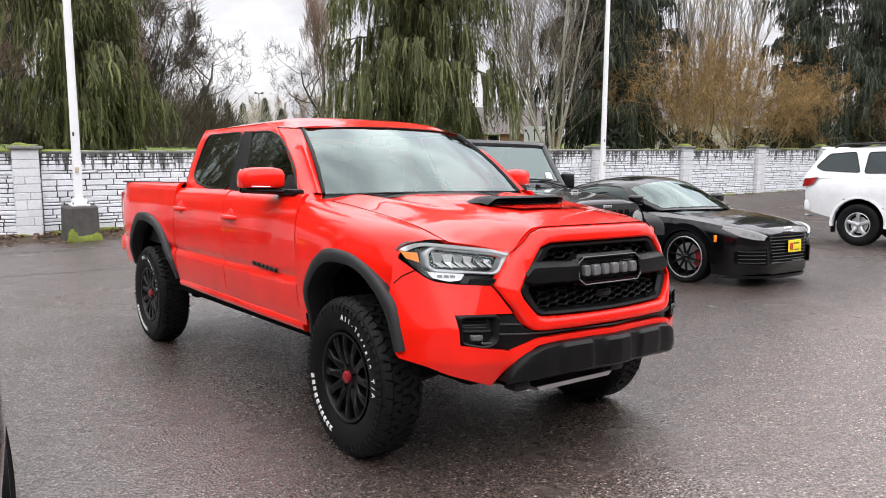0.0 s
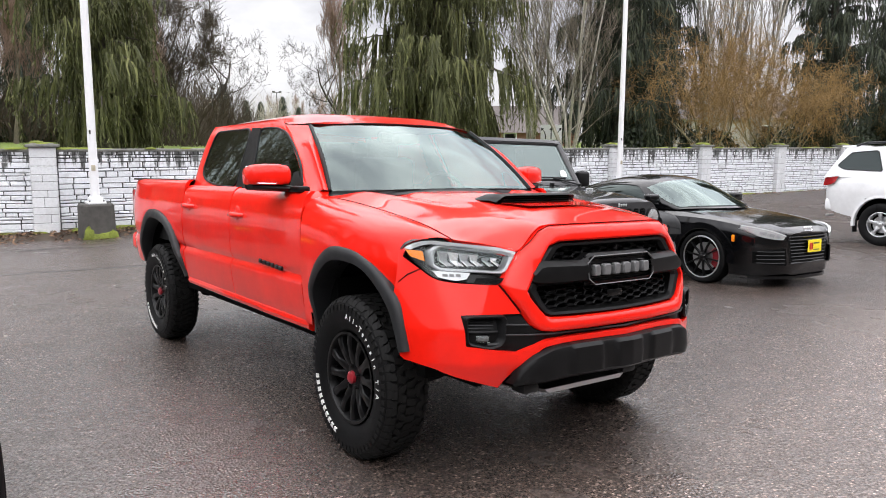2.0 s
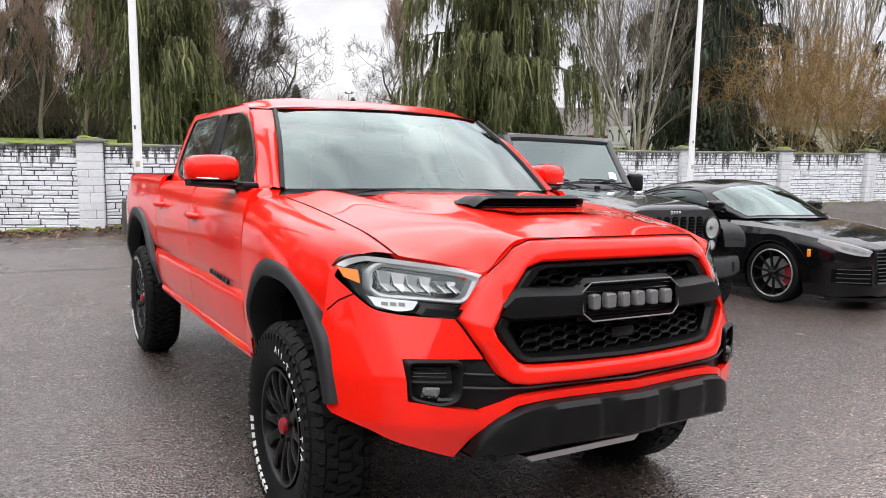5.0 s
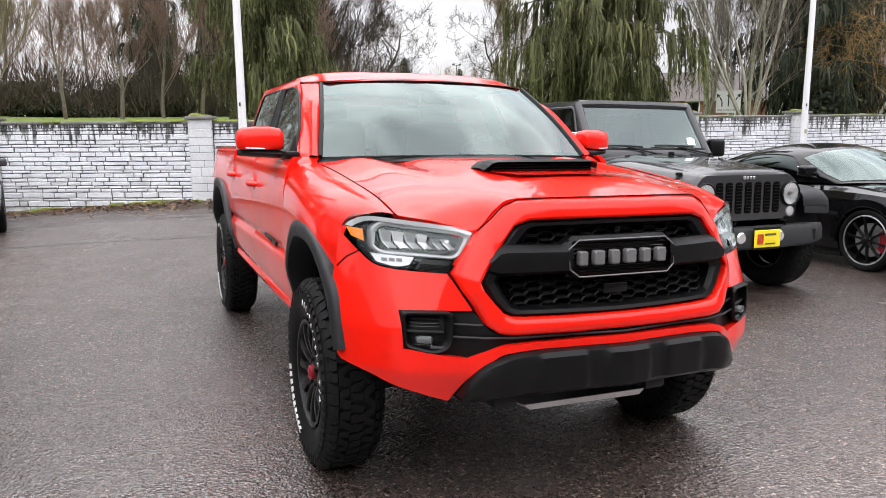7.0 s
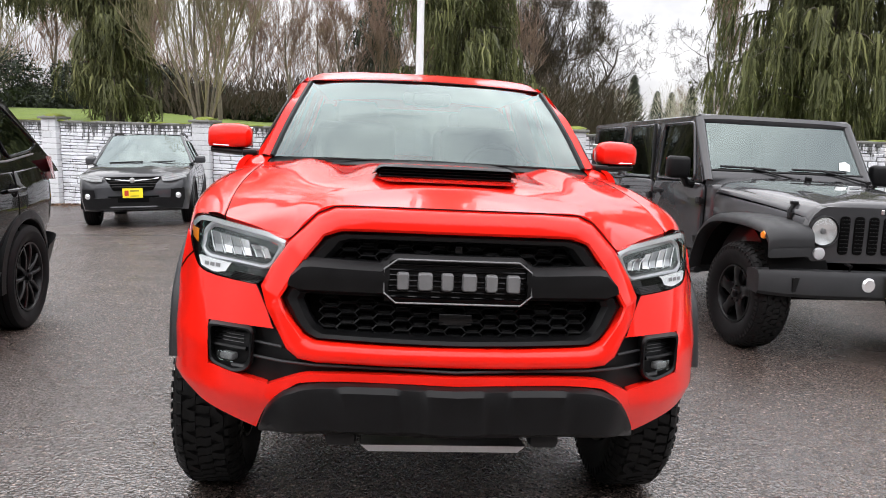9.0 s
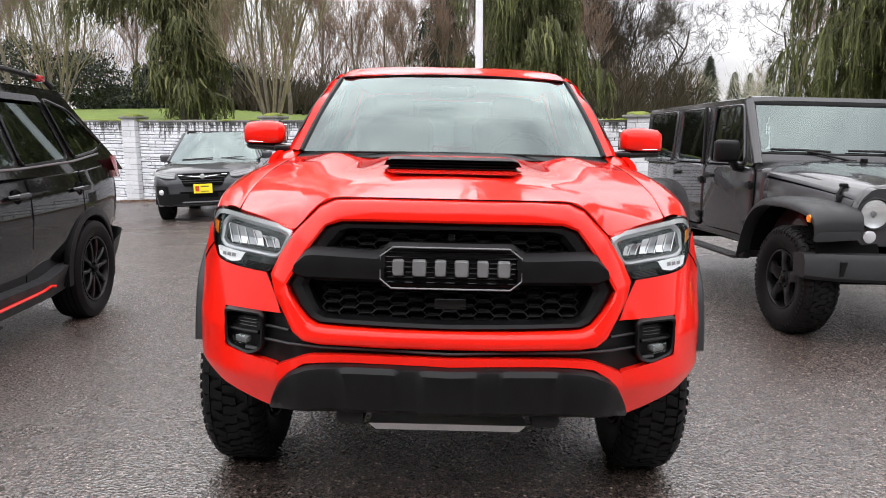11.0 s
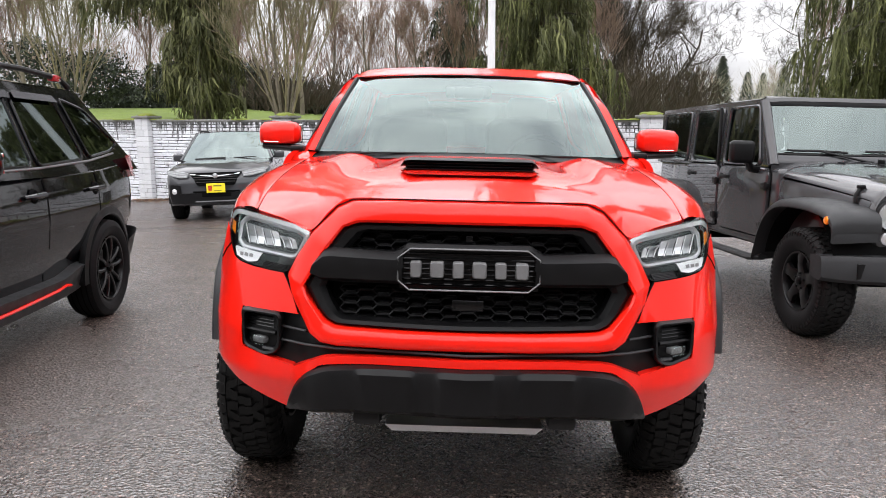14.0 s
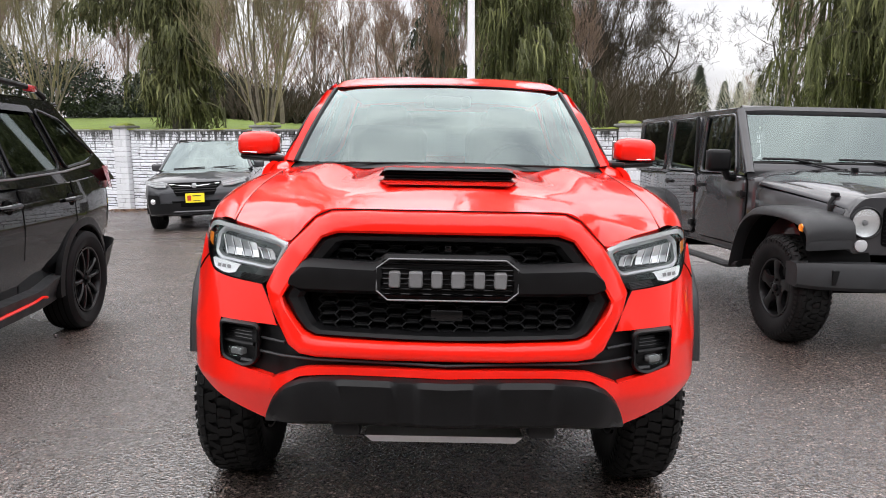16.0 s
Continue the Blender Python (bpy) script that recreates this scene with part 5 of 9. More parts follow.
    # lower intake and fog lamps
    def intake(bm, s):
        strip(bm, [(0.742, 0.769), (0.66, 0.772), (0.531, 0.777), (0.515, 0.765), (0.477, 0.705), (0.43, 0.69), (0, 0.69)], [(0.736, 0.638), (0.66, 0.624), (0.545, 0.607), (0.515, 0.62), (0.47, 0.645), (0.42, 0.659), (0, 0.667)], 60, 6, front, lift=0.032, soft=False, side=s)
    both(intake, "lower_intake", PLASTIC, truck, "", 30)
    for s in (1, -1):
        for za, zb, x0 in ((0.726, 0.715, 0.50), (0.684, 0.68, 0.0)):
            merged(lambda bm: tube(bm, [Vector((x * s, front(x, za) + 0.014, za + (zb - za) * (0.6 - x) / 0.6)) for x in (0.60, 0.5, 0.4, 0.2, 0.0) if x >= x0 - 0.001], 0.0045, 6), "intake_blade", PLASTIC_GREY, truck)
        # a black strip laid on the intake stands for a shaded slot
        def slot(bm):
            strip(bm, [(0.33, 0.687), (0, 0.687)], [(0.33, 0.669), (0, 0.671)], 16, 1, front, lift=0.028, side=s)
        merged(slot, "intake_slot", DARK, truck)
        def pod(bm):
            o_ = rounded([(0.742, 0.768), (0.734, 0.642), (0.645, 0.622), (0.605, 0.638), (0.590, 0.66), (0.586, 0.758), (0.60, 0.771)], 0.02, 3)
            n_ = len(o_)
            c_ = Vector((0.668, 0.70))
            rows = []
            for f_, push in ((0, 0.04), (0.0, 0.006), (0.07, -0.004), (0.16, 0.002), (0.24, 0.05), (0.98, 0.055)):
                rows.append([Vector((s * p.lerp(c_, f_).x, front(p.lerp(c_, f_).x, 0.7) + push, p.lerp(c_, f_).y)) for p in o_])
            weave(bm, rows, True)
        fog = merged(pod, "fog_lamp", PLASTIC, truck, "black fog lamp housing", 35)
        def bars(z, x0, x1, d_, r_):
            return lambda bm: tube(bm, [Vector((s * x, front(x, 0.7) + d_, z)) for x in steps(x0, x1, 4)], r_, 6)
        merged(bars(0.697, 0.612, 0.728, 0.022, 0.007), "housing_bar", PLASTIC, fog)
        for k in range(4):
            merged(bars(0.711 + 0.011 * k, 0.622, 0.722, 0.036, 0.0022), "housing_fin", PLASTIC_GLOSS, fog)
        m_ = pose(s * 0.668, front(0.668, 0.7) + 0.022, 0.670, 0, 0, s * 33)
        merged(lambda bm: box(bm, (0, 0, 0), (0.052, 0.03, 0.022), 0.007, 2, m_), "lamp_lens", GUNMETAL, fog)
        merged(lambda bm: box(bm, (0, -0.018, 0), (0.06, 0.004, 0.03), 0.002, 1, m_), "lamp_glass", LAMP_CLEAR, fog)
        merged(bars(0.645, 0.612, 0.655, 0.012, 0.008), "silver_wedge", PLASTIC_GREY, fog)

    # skid cover with three raised pads, and the metal plate below
    def skid(bm):
        def sy(x, z):
            return front(x, max(z, 0.56)) - 0.016 + max(0.0, 0.50 - z) * 0.8
        top = [(0.568, 0.475), (0.545, 0.535), (0.505, 0.59), (0.466, 0.615), (0.40, 0.634), (0.2, 0.640), (0, 0.641)]
        bot = [(0.562, 0.462), (0.552, 0.462), (0.53, 0.465), (0.48, 0.475), (0.40, 0.482), (0.2, 0.488), (0, 0.490)]
        for s in (1, -1):
            A, B = along(top, 60, True), along(bot, 60, True)
            rows = []
            for f_, push in ((0, 0.04), (0, 0.004), (0.06, -0.012), (0.16, -0.016), (0.5, -0.02), (0.85, -0.016), (0.97, -0.004), (1.0, 0.02), (1.03, 0.16), (1.06, 0.35)):
                r_ = []
                for a_, b_ in zip(A, B):
                    p = a_.lerp(b_, f_)
                    pad = max(max(0.0, 1 - max(0.0, (abs(p.x - c_) - 0.075) / 0.02)) for c_ in (0.0, 0.245))
                    y = sy(p.x, p.y) + push - (0.012 * min(1, pad) if 0.1 < f_ < 0.9 else 0)
                    if 0.05 < f_ < 0.2:
                        p.y += 0.006 * min(1, pad)
                    r_.append(Vector((p.x * s, y, p.y)))
                rows.append(r_)
            weave(bm, rows)
    merged(skid, "skid_cover", PLASTIC, truck, "black plastic skid cover", 30)
    merged(lambda bm: slab(bm, [(-0.265, -0.565, 0.376), (0.265, -0.565, 0.376), (0.24, -0.565, 0.355), (-0.24, -0.565, 0.355)], (0, 0.4, -0.05)), "skid_plate", SILVER, truck, "bare metal skid plate")
    both(lambda bm, s: box(bm, (s * 0.33, -0.50, 0.385), (0.10, 0.10, 0.05), 0.02), "tow_hook", PLASTIC_GREY, truck)

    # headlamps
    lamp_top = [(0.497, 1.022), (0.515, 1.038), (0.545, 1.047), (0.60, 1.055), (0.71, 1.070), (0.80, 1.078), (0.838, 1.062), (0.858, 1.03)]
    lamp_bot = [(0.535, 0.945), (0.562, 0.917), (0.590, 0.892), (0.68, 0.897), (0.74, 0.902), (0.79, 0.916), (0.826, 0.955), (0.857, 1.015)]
    for s in (1, -1):
        def on(x, z, d_):
            return Vector((s * x, front(x, z) + d_, z))
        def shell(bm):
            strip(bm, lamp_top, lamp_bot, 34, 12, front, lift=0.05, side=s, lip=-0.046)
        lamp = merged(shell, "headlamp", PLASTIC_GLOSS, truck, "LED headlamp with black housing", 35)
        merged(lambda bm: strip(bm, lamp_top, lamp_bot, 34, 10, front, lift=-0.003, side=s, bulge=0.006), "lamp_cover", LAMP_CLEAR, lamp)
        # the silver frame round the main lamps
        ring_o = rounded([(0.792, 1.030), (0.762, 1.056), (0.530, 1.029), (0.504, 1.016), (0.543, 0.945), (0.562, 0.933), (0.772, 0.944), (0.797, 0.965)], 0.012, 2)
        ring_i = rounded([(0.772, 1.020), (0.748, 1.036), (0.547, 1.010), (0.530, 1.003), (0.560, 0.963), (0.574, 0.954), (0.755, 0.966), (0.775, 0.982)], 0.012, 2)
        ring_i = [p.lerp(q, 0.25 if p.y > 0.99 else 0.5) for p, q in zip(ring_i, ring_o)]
        def ring(bm):
            rows = []
            for loop, d_ in ((ring_o, 0.045), (ring_o, 0.013), (None, 0.008), (ring_i, 0.014), (ring_i, 0.05)):
                pts = loop or [p.lerp(q, 0.45) for p, q in zip(ring_o, ring_i)]
                rows.append([on(p.x, p.y, d_) for p in pts])
            weave(bm, rows, True)
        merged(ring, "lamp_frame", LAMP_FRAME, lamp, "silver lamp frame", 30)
        def bar(bm):
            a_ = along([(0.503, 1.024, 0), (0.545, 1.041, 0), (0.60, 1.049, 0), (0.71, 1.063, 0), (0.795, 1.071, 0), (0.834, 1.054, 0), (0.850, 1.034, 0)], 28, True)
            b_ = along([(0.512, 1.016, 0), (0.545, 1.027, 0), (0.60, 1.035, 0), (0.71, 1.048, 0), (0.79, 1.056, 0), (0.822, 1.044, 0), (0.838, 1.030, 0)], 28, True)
            weave(bm, [[on(p.x, p.y, 0.02) for p in a_], [on(p.x, p.y, 0.004) for p in a_], [on(p.x, p.y, 0.004) for p in b_], [on(p.x, p.y, 0.02) for p in b_]])
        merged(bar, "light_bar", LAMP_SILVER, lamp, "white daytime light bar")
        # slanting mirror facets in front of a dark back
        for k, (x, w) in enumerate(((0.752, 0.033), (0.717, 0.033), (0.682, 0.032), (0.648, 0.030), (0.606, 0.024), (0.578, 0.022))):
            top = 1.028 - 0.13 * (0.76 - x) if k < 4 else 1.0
            def cup(bm):
                a_ = [on(x + 0.010, top, 0.018), on(x + 0.010 - w, top - 0.003, 0.018)]
                b_ = [on(x + 0.002, 0.985, 0.042), on(x + 0.002 - w * 0.8, 0.983, 0.046)]
                c_ = [on(x - 0.012, 0.966, 0.020), on(x - 0.012 - w * 0.7, 0.965, 0.024)]
                weave(bm, [along(a_, 4), along(b_, 4), along(c_, 4)])
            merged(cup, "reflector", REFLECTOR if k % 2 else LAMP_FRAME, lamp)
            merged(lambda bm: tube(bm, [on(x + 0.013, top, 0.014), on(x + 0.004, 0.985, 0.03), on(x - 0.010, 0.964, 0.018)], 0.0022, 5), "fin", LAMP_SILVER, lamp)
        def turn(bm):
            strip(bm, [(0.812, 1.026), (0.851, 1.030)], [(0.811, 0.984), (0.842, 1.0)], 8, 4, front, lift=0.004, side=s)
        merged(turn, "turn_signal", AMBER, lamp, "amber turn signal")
        def tag(bm):
            strip(bm, [(0.680, 0.938), (0.74, 0.942), (0.800, 0.947)], [(0.697, 0.914), (0.737, 0.908), (0.788, 0.921)], 12, 3, front, lift=-0.005, lip=0.02, side=s)
        merged(tag, "lower_badge", WHITE_PLASTIC, lamp, "white trim piece with unreadable marks")
        for k in range(3):
            merged(lambda bm: strip(bm, [(0.715 + 0.021 * k, 0.934), (0.731 + 0.021 * k, 0.935)], [(0.716 + 0.021 * k, 0.923), (0.732 + 0.021 * k, 0.924)], 2, 1, front, lift=-0.0075, side=s), "mark_bar", GUNMETAL, lamp)
        for k in range(5):
            merged(lambda bm: tube(bm, [on(0.578 + 0.003 * k, 0.914 - 0.0045 * k, -0.006), on(0.625, 0.916 - 0.0045 * k, -0.008), on(0.664 + 0.003 * k, 0.918 - 0.0045 * k, -0.006)], 0.0021, 5), "vent_rib", PLASTIC, lamp)
    # shut lines round the hood, the lamps and the bumper
    for s in (1, -1):
        merged(lambda bm: tube(bm, [(s * x, y - 0.003, z + 0.003) for x, y, z in ((0, -0.712, 1.139), (0.25, -0.697, 1.138), (0.36, -0.672, 1.133), (0.41, -0.658, 1.111), (0.45, -0.653, 1.07), (0.494, -0.640, 1.028))], 0.0022, 5), "hood_gap", DARK, truck)
        merged(lambda bm: tube(bm, [(s * (seam_x(y) + 0.0015), y, seam_z(y) - 0.0012) for y in steps(-0.455, 0.52, 24)], 0.0026, 5), "hood_side_gap", DARK, truck)
        merged(lambda bm: tube(bm, [Vector((s * x, front(x, z) - 0.004, z)) for x, z in ((0.588, 0.890), (0.572, 0.865), (0.545, 0.815), (0.528, 0.778))], 0.003, 5), "bumper_gap", DARK, truck)
        merged(lambda bm: tube(bm, [Vector((s * x, front(x, z) - 0.003, z)) for x, z in ((0.828, 0.952), (0.86, 0.925), (0.886, 0.89))], 0.0025, 5), "fender_gap", DARK, truck)

    # cab: pillars, roof, glass
    def side_x(z):
        return 0.805 - (z - 1.262) * (0.805 - 0.668) / 0.40
    def greenhouse(bm, s):
        rows = []
        fa = spline((1.255, 0.735), (1.40, 0.93), (1.55, 1.14), (1.62, 1.25), (1.665, 1.36), (1.698, 1.46))
        fr = spline((1.255, 2.68), (1.40, 2.70), (1.55, 2.69), (1.62, 2.67), (1.665, 2.64), (1.698, 2.60))
        for j in range(27):
            z = 1.255 + 0.443 * j / 26
            r_ = [Vector((s * (side_x(z) - 0.012 * smooth(1.63, 1.70, z)), fa(z) + (fr(z) - fa(z)) * i / 24, z)) for i in range(25)]
            r_ += [Vector((s * (side_x(z) - dx), fr(z) + dy, z)) for dx, dy in ((0.006, 0.025), (0.022, 0.048), (0.05, 0.064), (0.11, 0.075))]
            rows.append(r_)
        rows.insert(0, [Vector((s * 0.838, p.y, 1.250)) for p in rows[0]])
        weave(bm, rows)
    both(greenhouse, "cab_side", RED, truck, "", 40)
    screen_low = [(0.722, 0.648, 1.262), (0.6, 0.60, 1.264), (0.4, 0.55, 1.268), (0, 0.52, 1.272)]
    screen_high = [(0.598, 1.132, 1.640), (0.5, 1.105, 1.648), (0.3, 1.07, 1.658), (0, 1.055, 1.662)]
    def pillar(bm, s):
        a_ = along([screen_low[0], (0.668, 0.88, 1.46), screen_high[0]], 14, True)
        b_ = along([(0.772, 0.70, 1.256), (0.748, 0.76, 1.31), (0.704, 0.96, 1.475), (0.642, 1.25, 1.648)], 14, True)
        m_ = [p.lerp(q, 0.45) + Vector((0.02, -0.03, 0.012)) * (1 - smooth(8, 13, i)) for i, (p, q) in enumerate(zip(a_, b_))]
        c_ = along([(0.813, 0.75, 1.256), (0.793, 0.825, 1.31), (0.733, 1.065, 1.485), (0.674, 1.35, 1.652)], 14, True)
        weave(bm, [[Vector((s * p.x, p.y, p.z)) for p in r_] for r_ in (a_, m_, b_, c_)])
    both(pillar, "windscreen_pillar", RED, truck, "", 60)
    def scuttle(bm, s):
        rows = [[(0.742, 0.631, 1.2365), (0.80, 0.631, 1.2275), (0.84, 0.631, 1.2065), (0.874, 0.631, 1.18)], [(0.735, 0.643, 1.248), (0.795, 0.664, 1.247), (0.832, 0.68, 1.238), (0.868, 0.685, 1.215)], [(0.722, 0.655, 1.260), (0.785, 0.695, 1.262), (0.812, 0.732, 1.261), (0.836, 0.74, 1.258)]]
        weave(bm, [[Vector((s * x, y, z)) for x, y, z in r_] for r_ in rows])
    both(scuttle, "fender_rear_corner", RED, truck, "", 60)
    def roof(bm):
        rows = []
        hd = spline((0, 1.045), (0.3, 1.06), (0.5, 1.095), (0.585, 1.125), (0.668, 1.32))
        hz = spline((0, 1.664), (0.3, 1.660), (0.5, 1.650), (0.585, 1.648), (0.70, 1.664))
        for j in range(23):
            t = (j / 22) ** 1.6
            r_ = []
            for i in range(-24, 25):
                u = i / 24
                x = 0.652 * math.copysign(abs(u) ** 0.9, u)
                y0 = hd(abs(x))
                y1 = 2.70 - 0.09 * u * u
                y = y0 + (y1 - y0) * t
                z0 = hz(abs(x))
                z = z0 + (1.738 - 0.030 * abs(u) ** 6 - 0.012 * u * u - z0) * smooth(0, 0.22, t) - 0.025 * smooth(0.7, 1.0, t)
                r_.append(Vector((x, y, z)))
            rows.append(r_)
        rows.append([Vector((p.x, p.y + 0.03, p.z - 0.06)) for p in rows[-1]])
        weave(bm, rows)
    merged(roof, "roof", RED, truck, "", 60)
    merged(lambda bm: weave(bm, [[Vector((u * 0.60, y, 1.655 + 0.028 * (1 - u * u))) for u in steps(-1, 1, 10)] for y in steps(1.16, 2.62, 8)]), "headliner", HEADLINER, truck, "pale cloth headliner", 60)
    def screen(bm):
        for s in (1, -1):
            A, B = along(screen_low, 16, True), along(screen_high, 16, True)
            rows = [[Vector((s * p.lerp(q, j / 12).x, p.lerp(q, j / 12).y - 0.022 * math.sin(math.pi * j / 12), p.lerp(q, j / 12).z + 0.012 * math.sin(math.pi * j / 12))) for p, q in zip(A, B)] for j in range(13)]
            weave(bm, rows)
    merged(screen, "windscreen", SCREEN_GLASS, truck, "pale reflecting windscreen", 60)
    both(lambda bm, s: tube(bm, [Vector((s * p.x, p.y - 0.022 * math.sin(math.pi * i / 14), p.z + 0.012 * math.sin(math.pi * i / 14))) for i, p in enumerate(along([screen_low[0], screen_high[0]], 14))], 0.013, 6), "screen_seal", PLASTIC, truck)
    merged(lambda bm: tube(bm, along([(-0.58, 1.126, 1.642), (-0.3, 1.066, 1.66), (0, 1.05, 1.665), (0.3, 1.066, 1.66), (0.58, 1.126, 1.642)], 20, True), 0.003, 6), "screen_top_seal", PLASTIC, truck)
    def cowl(bm):
        weave(bm, [[Vector((p.x, p.y - 0.05, p.z - 0.022)) for p in along([(-0.74, 0.66, 1.25), (-0.4, 0.56, 1.262), (0, 0.525, 1.266), (0.4, 0.56, 1.262), (0.74, 0.66, 1.25)], 24, True)], along([(-0.72, 0.67, 1.262), (-0.4, 0.565, 1.268), (0, 0.53, 1.272), (0.4, 0.565, 1.268), (0.72, 0.67, 1.262)], 24, True)])
    merged(cowl, "cowl_cover", PLASTIC, truck)
    for x0, x1 in ((-0.62, -0.10), (0.02, 0.52)):
        merged(lambda bm: tube(bm, [(x0, 0.60, 1.252), (x0 + 0.2, 0.54, 1.264), (x1, 0.52, 1.262)], 0.0045, 6), "wiper", PLASTIC, truck)
    # dark lining inside the cab, open at the side windows
    def lining(bm, s):
        holes = ([(0.80, 1.272), (1.565, 1.262), (1.69, 1.645), (1.42, 1.638), (1.25, 1.60), (1.08, 1.51), (0.92, 1.40)], [(1.815, 1.264), (2.22, 1.276), (2.44, 1.305), (2.565, 1.36), (2.555, 1.50), (2.515, 1.655), (1.845, 1.652)])
        rows = [[Vector((s * (side_x(z) - 0.035), 0.78 + (z - 1.26) * 1.35 + (2.66 - 0.78 - (z - 1.26) * 1.35) * i / 60, z)) for i in range(61)] for z in [1.20 + 0.46 * j / 30 for j in range(31)]]
        weave(bm, rows, False, lambda c_: any(inside(h_, c_.y, c_.z) for h_ in holes))
    both(lining, "cab_lining", PLASTIC, truck)
    # side glass, with the black pillar between the doors
    fw = rounded([(0.80, 1.272), (1.565, 1.262), (1.69, 1.645), (1.42, 1.638), (1.25, 1.60), (1.08, 1.51), (0.92, 1.40)], 0.06)
    rw = rounded([(1.815, 1.264), (2.22, 1.276), (2.44, 1.305), (2.565, 1.36), (2.555, 1.50), (2.515, 1.655), (1.845, 1.652)], 0.08)
    bp = [(1.572, 1.252), (1.808, 1.254), (1.838, 1.655), (1.697, 1.650)]
    for s, fd, rd in zip((-1, 1), front_doors, rear_doors):
        for poly, d_ in ((fw, fd), (rw, rd)):
            def pane(bm):
                slab(bm, [Vector((s * (side_x(p[1]) + 0.004), p[0], p[1])) for p in poly], (-s * 0.01, 0, 0))
            merged(pane, "door_window", TINT_GLASS, d_, "dark tinted side window")
            def seal(bm):
                loop = [Vector((s * (side_x(p[1]) + 0.004), p[0], p[1])) for p in poly]
                tube(bm, loop + loop[:1], 0.007, 6, False)
            merged(seal, "window_seal", PLASTIC, d_)
        merged(lambda bm: slab(bm, [Vector((s * (side_x(p[1]) + 0.007), p[0], p[1])) for p in bp], (-s * 0.012, 0, 0)), "door_pillar_trim", PLASTIC, fd)
    # mirrors
    for s, fd in zip((-1, 1), front_doors):
        def head(bm):
            rows = []
            for t, sc in ((0, 0.02), (0.02, 0.55), (0.10, 0.85), (0.3, 0.99), (0.6, 1.0), (0.85, 0.93), (0.96, 0.7), (1.0, 0.05)):
                x = 0.850 + 0.222 * t
                yc, zc = 0.89 + 0.075 * t, 1.342 - 0.004 * t
                ring = []
                for k in range(20):
                    a_ = 2 * math.pi * k / 20
                    ca, sa = math.cos(a_), math.sin(a_)
                    ring.append(Vector((s * x, yc + 0.095 * sc * math.copysign(abs(ca) ** 0.6, ca) * (1 if ca > 0 else 0.85), max(1.294, zc + 0.068 * sc * math.copysign(abs(sa) ** 0.7, sa) - 0.0))))
                rows.append(ring)
            weave(bm, rows, True)
        mir = merged(head, "door_mirror", RED, fd, "orange-red door mirror", 50)
        def base(bm):
            rows = []
            for t, sc in ((0, 0.1), (0.04, 0.8), (0.3, 1.0), (0.7, 0.96), (0.95, 0.7), (1.0, 0.1)):
                x = 0.835 + 0.228 * t
                yc = 0.90 + 0.08 * t
                ring = [Vector((s * x, yc + 0.095 * sc * math.cos(2 * math.pi * k / 16), 1.283 + 0.02 * math.sin(2 * math.pi * k / 16) * (0.8 + 0.2 * sc) - 0.012 * (1 - t))) for k in range(16)]
                rows.append(ring)
            weave(bm, rows, True)
            box(bm, (s * 0.835, 0.80, 1.27), (0.07, 0.16, 0.035), 0.012)
        merged(base, "mirror_base", PLASTIC, fd)
        merged(lambda bm: tube(bm, [(s * 0.95, 0.836, 1.300), (s * 1.03, 0.87, 1.302), (s * 1.062, 0.95, 1.306)], 0.0028, 6), "mirror_signal", CHROME, fd)
        merged(lambda bm: box(bm, (s * 0.957, 1.022, 1.345), (0.18, 0.006, 0.10), 0.003), "mirror_glass", CHROME, fd)
        merged(lambda bm: slab(bm, [Vector((s * (side_x(z) + 0.008), y, z)) for y, z in ((0.80, 1.275), (0.98, 1.275), (0.98, 1.36), (0.93, 1.37))], (-s * 0.02, 0, 0)), "mirror_mount", PLASTIC, fd)

    # inside: dash, wheel, seats, mirror and camera pod
    merged(lambda bm: box(bm, (0, 0.86, 1.16), (1.5, 0.5, 0.16), 0.06, 3), "dashboard", PLASTIC, truck)
    merged(lambda bm: tube(bm, [(0.38 + 0.18 * math.cos(a_), 1.12 + 0.05 * math.sin(a_), 1.20 + 0.16 * math.sin(a_)) for a_ in (2 * math.pi * k / 24 for k in range(25))], 0.014, 8, False), "steering_wheel", PLASTIC, truck)
    for x in (-0.38, 0.38):
        for y in (1.65, 2.35):
            seat = merged(lambda bm: (box(bm, (x, y, 0.95), (0.5, 0.5, 0.16), 0.05, 3), box(bm, (x, y + 0.24, 1.2), (0.48, 0.14, 0.56), 0.06, 3)), "cab_seat", SEAT_CLOTH, truck)
            merged(lambda bm: box(bm, (x, y + 0.27, 1.53), (0.26, 0.09, 0.16), 0.04, 3), "headrest", SEAT_CLOTH, seat)
    merged(lambda bm: (box(bm, (0, 1.13, 1.585), (0.25, 0.06, 0.065), 0.02), box(bm, (0, 1.015, 1.570), (0.16, 0.10, 0.065), 0.025)), "mirror_and_camera_pod", PLASTIC, truck)
    merged(lambda bm: box(bm, (0, 1.5, 0.72), (1.62, 2.2, 0.2)), "cab_floor", DARK, truck)
    def back_wall(bm):
        box(bm, (0, 2.70, 1.08), (1.50, 0.06, 0.42))
        for s in (-1, 1):
            box(bm, (s * 0.60, 2.70, 1.42), (0.12, 0.05, 0.34))
        box(bm, (0, 2.66, 1.640), (1.14, 0.05, 0.05))
    merged(back_wall, "cab_back", RED, truck)
    both(lambda bm, s: slab(bm, [(s * 0.53, 2.64, 1.24), (s * 0.785, 2.64, 1.24), (s * 0.65, 2.64, 1.63), (s * 0.53, 2.64, 1.63)], (0, 0.012, 0)), "cab_back_lining", PLASTIC, truck)
